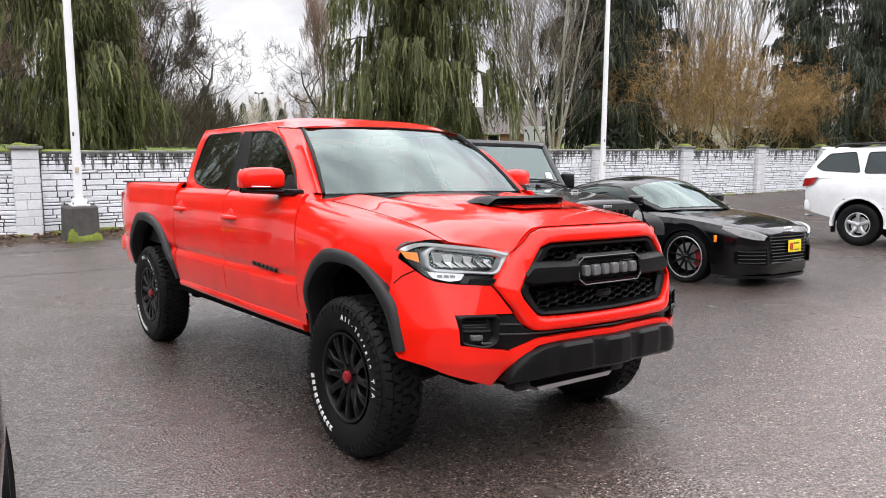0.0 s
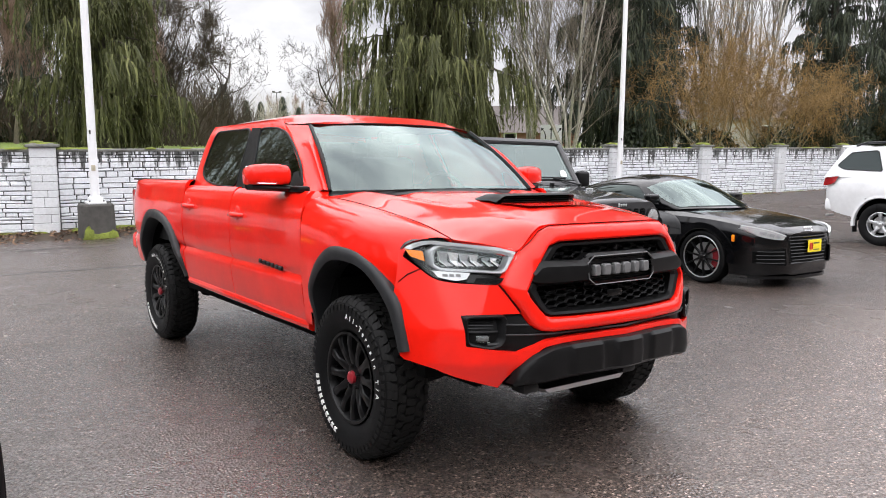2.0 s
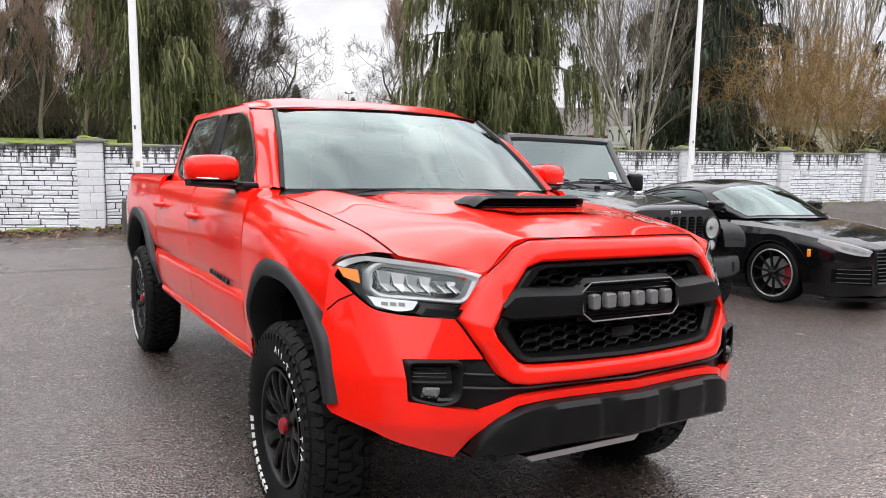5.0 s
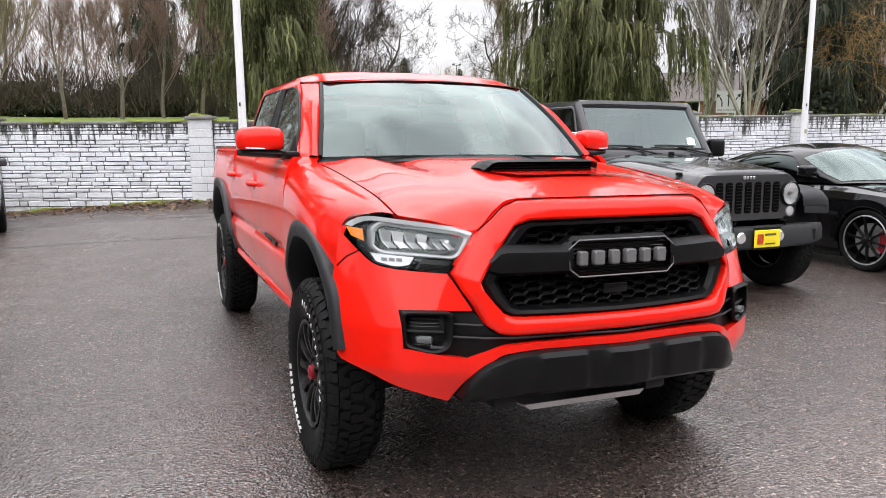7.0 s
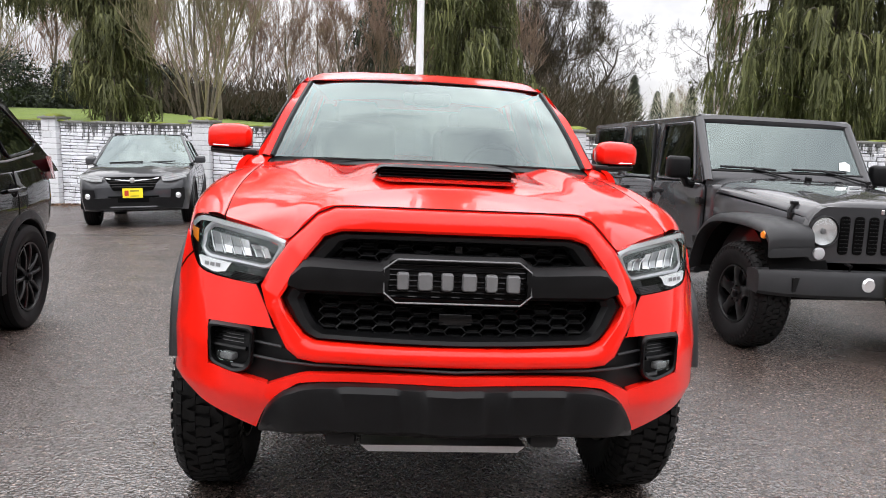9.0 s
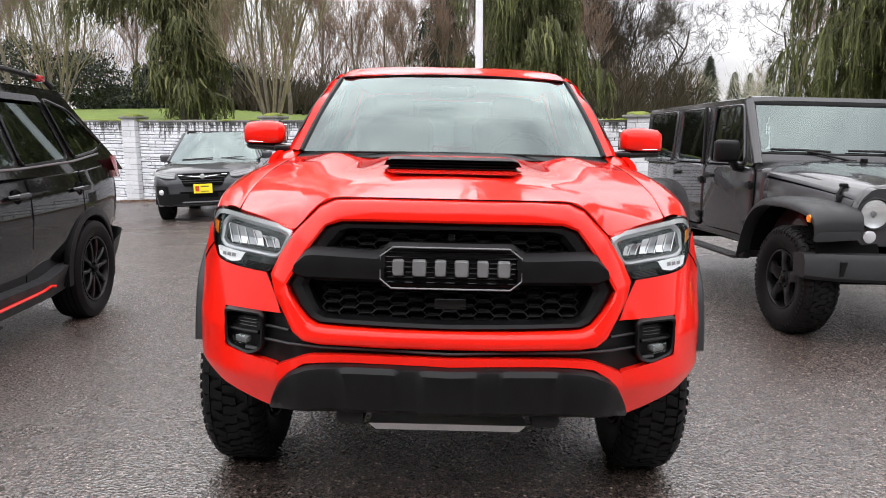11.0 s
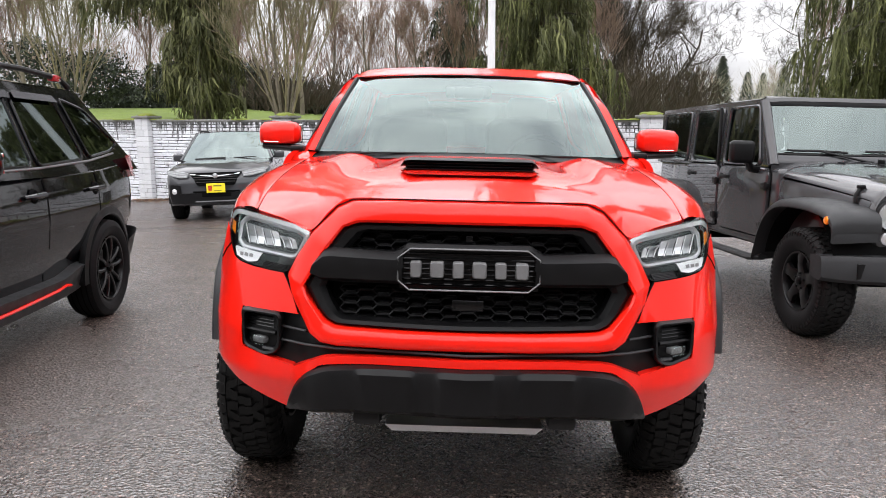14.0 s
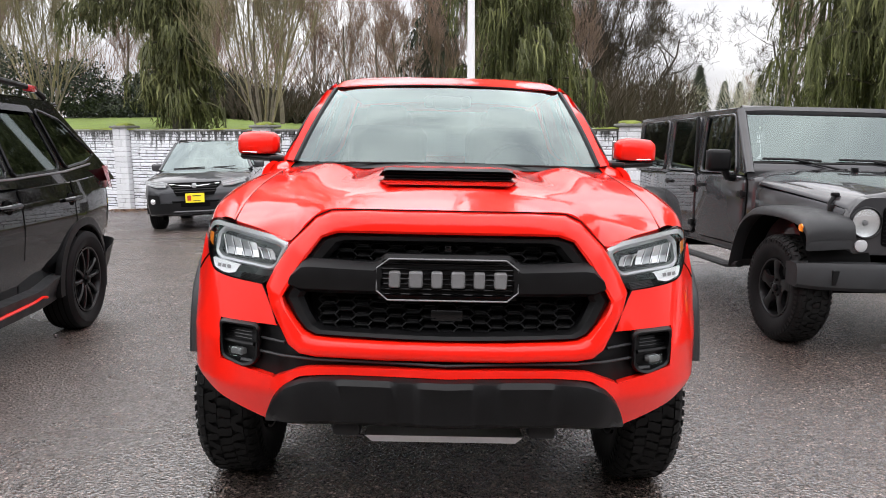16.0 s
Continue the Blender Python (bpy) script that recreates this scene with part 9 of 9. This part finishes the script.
POPLAR = bare_kind(7, BARK_GREY, BARK_PALE, 12.0, stems=6, spread=0.30, levels=4, kids=6, trunk=0.070, up=1.2, lean=0.16, ratio=0.36, wig=0.06, first=0.06, thin=0.45, tips=1)


def weeping_conifer(seed, height, radius, foliage=CEDAR, strands=1.0, taper=0.85, bare=0.0, label="tall weeping evergreen with hanging curtains of dark foliage", x=0, y=0, arm=None, trunk=0.26, drop=1.0):
    """A conifer with upswept boughs from which foliage hangs in curtains."""
    rnd = random.Random(seed)
    t = thing("weeping_conifer", label, "tree", Matrix.Translation((x, y, lawn_z(x, y) - 0.1)))
    merged(lambda bm: tube(bm, [(0.05 * math.sin(z), 0.05 * math.cos(z * 1.3), z * height / 8) for z in range(9)], [trunk * (1 - 0.11 * z) for z in range(9)], 10), "trunk", BARK_DARK, t)
    V, F = [], []
    BV, BF = [], []

    def tress(p, length, out):
        """One hanging tress: a tapering ribbon that sways, feathered with needle sprays."""
        sway = Vector((rnd.gauss(0, 0.10), rnd.gauss(0, 0.10), 0)) + out * 0.10
        az = rnd.uniform(0, math.pi)
        side = Vector((math.cos(az), math.sin(az), 0))
        wide = rnd.uniform(0.010, 0.028)
        n_ = 4
        base = len(V)
        for q in range(n_ + 1):
            f_ = q / n_
            c_ = p + sway * math.sin(f_ * 1.6) - Vector((0, 0, length * f_)) + side * rnd.gauss(0, 0.018)
            w_ = side * wide * (0.55 + 1.0 * math.sin(math.pi * min(1, 0.25 + 0.6 * f_))) * (1 - f_) ** 0.5
            V.extend((c_ - w_, c_ + w_ + Vector((0, 0, 0.02))))
        for q in range(n_):
            F.append((base + 2 * q, base + 2 * q + 1, base + 2 * q + 3, base + 2 * q + 2))
        for q in range(max(4, int(length * 11))):
            f_ = rnd.random() ** 0.8
            c_ = p + sway * math.sin(f_ * 1.6) - Vector((0, 0, length * f_))
            d_ = Vector((rnd.gauss(0, 0.5), rnd.gauss(0, 0.5), -1)).normalized() * rnd.uniform(0.10, 0.26)
            w_ = Vector((rnd.uniform(-1, 1), rnd.uniform(-1, 1), 0)) * 0.022
            i = len(V)
            V.extend((c_ - w_, c_ + w_, c_ + d_))
            F.append((i, i + 1, i + 2))

    def bough(z, az, length, rise):
        d_ = Vector((math.cos(az), math.sin(az), 0))
        pts = []
        for i in range(7):
            f_ = i / 6
            pts.append(Vector((0, 0, z)) + d_ * length * f_ + Vector((0, 0, rise * length * (math.sin(f_ * 2.2) - 0.55 * f_ * f_))))
        base = len(BV)
        for i, p in enumerate(pts):
            r_ = 0.045 * (1 - 0.8 * i / 6)
            s_ = d_.cross(Vector((0, 0, 1)))
            BV.extend((p + s_ * r_, p + Vector((0, 0, r_)), p - s_ * r_, p - Vector((0, 0, r_))))
        for i in range(6):
            for k in range(4):
                BF.append((base + i * 4 + k, base + i * 4 + (k + 1) % 4, base + (i + 1) * 4 + (k + 1) % 4, base + (i + 1) * 4 + k))
        m_ = int((4 + length * 4.2) * strands)
        for k in range(m_):
            f_ = 0.06 + 0.94 * (k + rnd.random()) / m_
            i = min(5, int(f_ * 6))
            c_ = pts[i].lerp(pts[i + 1], f_ * 6 - i) + d_.cross(Vector((0, 0, 1))) * rnd.gauss(0, 0.10 + 0.12 * length * f_)
            long = drop * rnd.uniform(0.45, 1.25) * (0.8 + 0.5 * (1 - z / height))
            # tresses hang in bunches
            for q in range(rnd.randint(6, 10)):
                tress(c_ + Vector((rnd.gauss(0, 0.07), rnd.gauss(0, 0.07), rnd.gauss(0, 0.05))), long * rnd.uniform(0.45, 1.0), d_)

    count = int(height * 7.4)
    for k in range(count):
        f_ = bare + (1 - bare) * (k + rnd.random()) / count
        z = height * f_ * 0.98 + 0.6
        az = k * 2.399 + rnd.uniform(-0.4, 0.4)
        r_ = radius * (1 - taper * f_ ** 1.3) * rnd.uniform(0.42, 1.2)
        bough(z, az, max(0.3, r_), rnd.uniform(0.12, 0.40))
    if arm:
        for z, az, length in arm:
            bough(z, az, length, 0.30)
    for nm, (vs, fs), mat in (("branchwork", (BV, BF), BARK_DARK), ("foliage", (V, F), foliage)):
        ob = new(nm, tree_mesh(nm, (vs, fs), mat))
        ob.parent = t
    return t


def leafy_mass(name, label, category, boxes_, n_, leaf, material, seed, parent=None):
    """Evergreen shrubbery: many small leaves over lumpy forms, with an uneven outline."""
    rnd = random.Random(seed)
    V, F = [], []
    for cx, cy, cz, rx, ry, rz in boxes_:
        for k in range(n_):
            u = Vector((rnd.gauss(0, 1), rnd.gauss(0, 1), rnd.gauss(0, 1))).normalized()
            lump = 0.82 + 0.35 * noise.noise(u * 2.3 + Vector((cx, cy, cz)))
            r_ = rnd.uniform(0.72, 1.0) * lump
            c_ = Vector((cx + u.x * rx * r_, cy + u.y * ry * r_, cz + u.z * rz * r_))
            a_ = Vector((rnd.gauss(0, 1), rnd.gauss(0, 1), rnd.gauss(0, 1))).normalized()
            b_ = a_.cross(u).normalized() if abs(a_.dot(u)) < 0.98 else Vector((1, 0, 0))
            s_ = leaf * rnd.uniform(0.6, 1.4)
            i = len(V)
            V += [c_ - a_ * s_, c_ + b_ * s_ * 0.5, c_ + a_ * s_, c_ - b_ * s_ * 0.5]
            F.append((i, i + 1, i + 2, i + 3))
    ob = new(name, tree_mesh(name, (V, F), material))
    return tagged(ob, label, category, kind="stuff")


# evergreens that hang behind the wall
weeping_conifer(31, 14.5, 2.0, x=2.35, y=20.3, taper=0.5, drop=1.3)
weeping_conifer(32, 15.0, 3.2, x=12.4, y=18.4, taper=0.66, drop=1.5)
weeping_conifer(33, 13.0, 1.0, x=-7.5, y=19.2, taper=0.6, strands=1.5, arm=[(3.0, 3.2, 3.0), (3.3, 2.9, 2.6), (3.7, 3.5, 2.4)], drop=0.8)
weeping_conifer(34, 15.0, 2.6, CEDAR_BLUE, x=20.6, y=17.6, taper=0.6, label="dark hanging evergreen half hidden by bare twigs")
weeping_conifer(35, 15.0, 2.4, CEDAR_BLUE, x=24.2, y=19.0, taper=0.6, label="dark hanging evergreen half hidden by bare twigs")
weeping_conifer(36, 15.0, 2.6, CEDAR_BLUE, x=32.5, y=15.6, taper=0.7, label="dark hanging evergreen at the end of the wall")
weeping_conifer(37, 14.0, 2.6, CEDAR_BLUE, x=38.0, y=15.2, taper=0.7, label="dark hanging evergreen at the end of the wall")
weeping_conifer(38, 9.5, 1.9, CEDAR_BLUE, x=-0.2, y=36.0, taper=0.85, label="dark pointed evergreen behind bare trees")
weeping_conifer(39, 9.0, 1.8, CEDAR_BLUE, x=2.6, y=36.5, taper=0.85, label="dark pointed evergreen behind bare trees")

GREY_BARE = "leafless tree with mossy bark and many upswept branches"
BROWN_BARE = "leafless tree with fine red-brown twigs"
DARK_BARE = "dark leafless tree with crooked spreading branches"
PALE_BARE = "leafless pale-barked tree with tall thin stems"
GOLD_BARE = "leafless willow with arching golden twigs over the wall"
for kind, label, x, y, turn, size in (
        (MULTI, GREY_BARE, -4.75, 17.7, 20, 1.05),
        (VASE, BROWN_BARE, -3.6, 27.5, 0, 1.0), (VASE_B, BROWN_BARE, -1.75, 26.5, 130, 0.88), (VASE, BROWN_BARE, -0.35, 27.5, 250, 0.95), (VASE_B, BROWN_BARE, 1.1, 28.5, 70, 1.05),
        (VASE_B, BROWN_BARE, -6.6, 29.0, 200, 1.15), (VASE, BROWN_BARE, -9.4, 30.0, 40, 1.15), (MULTI, GREY_BARE, -8.6, 22.5, 160, 0.8),
        (VASE, BROWN_BARE, 4.9, 27.0, 300, 1.05), (VASE_B, BROWN_BARE, 3.6, 30.0, 10, 1.1), (OAK, DARK_BARE, 9.4, 33.5, 25, 1.0), (DENSE, "dense dark-brown leafless tree with olive lichen", 7.5, 32.0, 15, 0.95), (DENSE, "dense dark-brown leafless tree with olive lichen", 5.6, 30.0, 140, 1.1), (OAK, DARK_BARE, 15.2, 29.5, 190, 0.9), (VASE_B, GREY_BARE, 13.4, 27.5, 45, 1.25),
        (BIRCH, PALE_BARE, 17.3, 16.9, 0, 1.0), (BIRCH, PALE_BARE, 19.2, 19.6, 120, 0.95), (POPLAR, GREY_BARE, 27.0, 18.0, 0, 0.95), (POPLAR, GREY_BARE, 29.4, 17.2, 70, 0.9), (POPLAR, BROWN_BARE, 31.0, 20.0, 140, 1.0),
        (WILLOW, GOLD_BARE, 22.6, 15.0, 0, 0.95), (WILLOW, GOLD_BARE, 26.0, 14.6, 100, 0.9), (WILLOW, GOLD_BARE, 37.0, 13.6, 220, 0.8), (WILLOW, GOLD_BARE, 29.0, 15.4, 310, 0.75),
        (MULTI, GREY_BARE, -14.0, 24.5, 250, 1.15), (VASE, BROWN_BARE, -17.0, 27.0, 90, 1.25), (POPLAR, GREY_BARE, -20.5, 26.0, 30, 0.85), (VASE_B, BROWN_BARE, -13.0, 33.0, 30, 1.2),
        (POPLAR, GREY_BARE, 20.5, 22.5, 200, 0.9), (VASE_B, BROWN_BARE, -20.0, 33.0, 310, 1.35), (VASE, BROWN_BARE, -15.5, 35.0, 210, 1.3), (VASE, BROWN_BARE, -11.0, 36.0, 100, 1.25), (VASE_B, BROWN_BARE, -6.5, 35.0, 60, 1.3), (VASE, BROWN_BARE, -3.0, 34.0, 330, 1.2)):
    plant_bare(*kind, label, x, y, turn, size)

leafy_mass("hedge", "dark evergreen hedge in deep shade behind the trees", "hedge", [(-16 + 2.6 * k, 34 + 1.2 * math.sin(k * 1.7), 1.8 + 0.3 * math.sin(k * 2.3), 2.2, 1.3, 1.25) for k in range(10)], 9000, 0.085, HEDGE, 3)
leafy_mass("laurel_bush", "dark evergreen laurel bushes beyond the lawn", "bush", [(-15.5, 29.5, 2.9, 2.2, 1.5, 1.4), (-12.2, 30.2, 2.7, 2.0, 1.4, 1.2), (-18.5, 30, 3.2, 2.4, 1.6, 1.9), (-9.8, 31.5, 2.7, 1.8, 1.2, 1.2)], 5200, 0.07, HEDGE, 4)
leafy_mass("undergrowth", "dark low undergrowth behind the wall", "bush", [(20.5, 16.4, 1.2, 1.6, 0.9, 1.2), (24.5, 16.2, 1.2, 2.2, 0.9, 1.1), (30.0, 16.2, 1.2, 2.6, 0.9, 1.2), (36, 15.6, 1.2, 2.8, 1.0, 1.4), (15.0, 21, 1.4, 1.8, 1.0, 1.3)], 1500, 0.10, HEDGE, 5)


def twig_haze(name, label, clumps, n_, size, material, seed):
    """Far bare woods: clouds of thin rising twigs over a few stems, too many to count."""
    rnd = random.Random(seed)
    V, F = [], []
    for cx, cy, cz, rx, ry, rz in clumps:
        for k in range(n_):
            u = Vector((rnd.gauss(0, 0.5), rnd.gauss(0, 0.5), rnd.gauss(0, 0.5)))
            if u.length > 1.15:
                continue
            c_ = Vector((cx + u.x * rx, cy + u.y * ry, cz + u.z * rz))
            d_ = Vector((u.x * 0.9 + rnd.gauss(0, 0.35), rnd.gauss(0, 0.3), 1.0)).normalized() * size * rnd.uniform(0.5, 1.5)
            w_ = Vector((1, 0.2, 0)) * 0.016
            i = len(V)
            V += [c_ - w_, c_ + w_, c_ + d_]
            F.append((i, i + 1, i + 2))
    ob = new(name, tree_mesh(name, (V, F), material))
    return tagged(ob, label, "woods", kind="stuff")


rnd_ = random.Random(91)
twig_haze("far_woods", "bare brown woods rising behind the hedge", [(-33 + 1.9 * k, 38 + rnd_.uniform(-3, 3), rnd_.uniform(3.2, 4.2), 2.2, 1.6, rnd_.uniform(1.6, 2.6)) for k in range(20)], 420, 0.8, BARK_BROWN, 92)
twig_haze("undergrowth", "tangle of dun leafless shrubs under the trees", [(-11 + 1.5 * k, 30.5 + rnd_.uniform(-1.5, 1.5), rnd_.uniform(1.7, 2.6), 1.6, 1.2, rnd_.uniform(0.9, 1.5)) for k in range(13)] + [(5.4, 24.5, 1.5, 1.6, 1.0, 1.6), (7.2, 28, 1.8, 1.7, 1.2, 2.0), (8.8, 29.5, 1.8, 1.6, 1.0, 2.0), (10.2, 31, 1.6, 1.2, 1.0, 1.5)] * 2, 650, 0.55, BARK_DUN, 94)
twig_haze("far_woods", "pale pinkish bare trees on the skyline", [(x, y, 3.0, 3.2, 2, 2.2) for x, y in ((19, 62), (26, 64), (33, 60), (40, 58), (14, 66))], 900, 0.9, BARK_PALE, 93)


def far_conifer(x, y, h_, seed):
    rnd = random.Random(seed)
    V, F = [], []
    for k in range(1100):
        f_ = rnd.random() ** 0.8
        r_ = h_ * 0.29 * (1 - f_) * rnd.uniform(0.5, 1.05) + 0.05
        az = rnd.uniform(0, 6.28)
        c_ = Vector((math.cos(az) * r_, math.sin(az) * r_, h_ * (0.06 + 0.94 * f_)))
        o_ = Vector((math.cos(az), math.sin(az), -0.5)).normalized() * h_ * 0.075
        s_ = o_.cross(Vector((0, 0, 1))).normalized() * h_ * 0.03
        i = len(V)
        V += [c_ - o_ * 0.4 - s_, c_ - o_ * 0.4 + s_, c_ + o_]
        F.append((i, i + 1, i + 2))
    t = thing("far_conifer", "small dark conifer in the distance", "tree", Matrix.Translation((x, y, lawn_z(x, y))), "distant conifers")
    ob = new("crown", tree_mesh("crown", (V, F), HEDGE))
    ob.parent = t
    merged(lambda bm: tube(bm, [(0, 0, 0), (0, 0, h_ * 0.9)], [h_ * 0.02, h_ * 0.004], 6), "trunk", BARK_DARK, t)


for k, (az, dist, h_) in enumerate(((15.2, 42, 2.4), (18.0, 40, 2.2), (23.0, 75, 4.3), (24.2, 80, 3.6), (19.0, 85, 6.0), (20.6, 90, 4.6), (21.6, 88, 4.4), (16.9, 36, 1.9))):
    far_conifer(-1.2 + dist * math.sin(radians(az)), -3 + dist * math.cos(radians(az)), h_, 60 + k)
for k, (az, dist, sz) in enumerate(((24.5, 95, 0.9), (26.0, 90, 0.95), (27.4, 92, 0.9), (22.4, 85, 0.8), (17.4, 80, 0.75), (18.4, 95, 0.9), (12.5, 70, 1.0), (28.5, 80, 1.0))):
    plant_bare(*VASE, "distant leafless tree with pale twigs", -1.2 + dist * math.sin(radians(az)), -3 + dist * math.cos(radians(az)), 40 * k, sz)


def far_mast():
    m_ = thing("light_mast", "tall grey sports light mast in the distance", "mast", Matrix.Translation((38.0, 90.0, 0)))
    merged(lambda bm: tube(bm, [(0, 0, 0), (0, 0, 7.3)], [0.09, 0.05], 8), "shaft", CONCRETE_DARK, m_)
    merged(lambda bm: box(bm, (0, 0, 7.32), (1.1, 0.07, 0.08)), "crossbar", CONCRETE_DARK, m_)
    for k in (-1, 1):
        merged(lambda bm: box(bm, (0.45 * k, -0.06, 7.42), (0.3, 0.2, 0.16), 0.04), "floodlight", CONCRETE_DARK, m_)


far_mast()


def far_house(x, y, turn, w, d_, h_, wallc, label):
    brick = speckled("weathered_wall_" + label.split()[0], wallc, 0.85, 3, 0.3, 0.2)
    roofm = speckled("old_roof_" + label.split()[0], (0.10, 0.085, 0.08), 0.9, 4, 0.3, 0.3)
    m_ = thing("house", label, "house", Matrix.Translation((x, y, lawn_z(x, y) - 0.5)) @ pose(0, 0, 0, 0, 0, turn))
    merged(lambda bm: box(bm, (0, 0, h_ / 2), (w, d_, h_)), "wall", brick, m_)
    def rf(bm):
        a_ = [(-w / 2 - 0.3, -d_ / 2 - 0.3, h_), (w / 2 + 0.3, -d_ / 2 - 0.3, h_)]
        r_ = [(-w / 2 + 0.6, 0, h_ + d_ * 0.28), (w / 2 - 0.6, 0, h_ + d_ * 0.28)]
        b_ = [(-w / 2 - 0.3, d_ / 2 + 0.3, h_), (w / 2 + 0.3, d_ / 2 + 0.3, h_)]
        weave(bm, [[Vector(p) for p in q] for q in (a_, r_, b_)])
        bm.faces.new([bm.verts.new(p) for p in (a_[0], r_[0], b_[0])])
        bm.faces.new([bm.verts.new(p) for p in (a_[1], r_[1], b_[1])])
    merged(rf, "roof", roofm, m_)
    for k in range(4):
        wn_ = merged(lambda bm: box(bm, (-w / 2 + w * (k + 0.5) / 4, -d_ / 2 - 0.02, h_ * 0.6), (0.9, 0.08, 1.1)), "window", POLE_PAINT, m_)
        merged(lambda bm: box(bm, (-w / 2 + w * (k + 0.5) / 4, -d_ / 2 - 0.055, h_ * 0.6), (0.75, 0.03, 0.95)), "pane", TINT_GLASS, wn_)


far_house(33, 41, -38, 12, 7, 1.4, (0.20, 0.095, 0.07), "red-brown brick house behind bare trees")
far_house(45, 33, -50, 14, 8, 2.4, (0.40, 0.37, 0.33), "pale house behind bare trees")
far_house(11.0, 46, -15, 4.5, 2.6, 0.7, (0.34, 0.30, 0.24), "low tan building beyond the lawn")
# ---- the wall's nearest stones, one by one ----
stone_rnd = random.Random(77)
for args in WALL_STONES:
    bm = bmesh.new()
    stone_box(bm, *args, stone_rnd)
    bmesh.ops.recalc_face_normals(bm, faces=bm.faces)
    part("stone", bm, STREAKED, WALL)
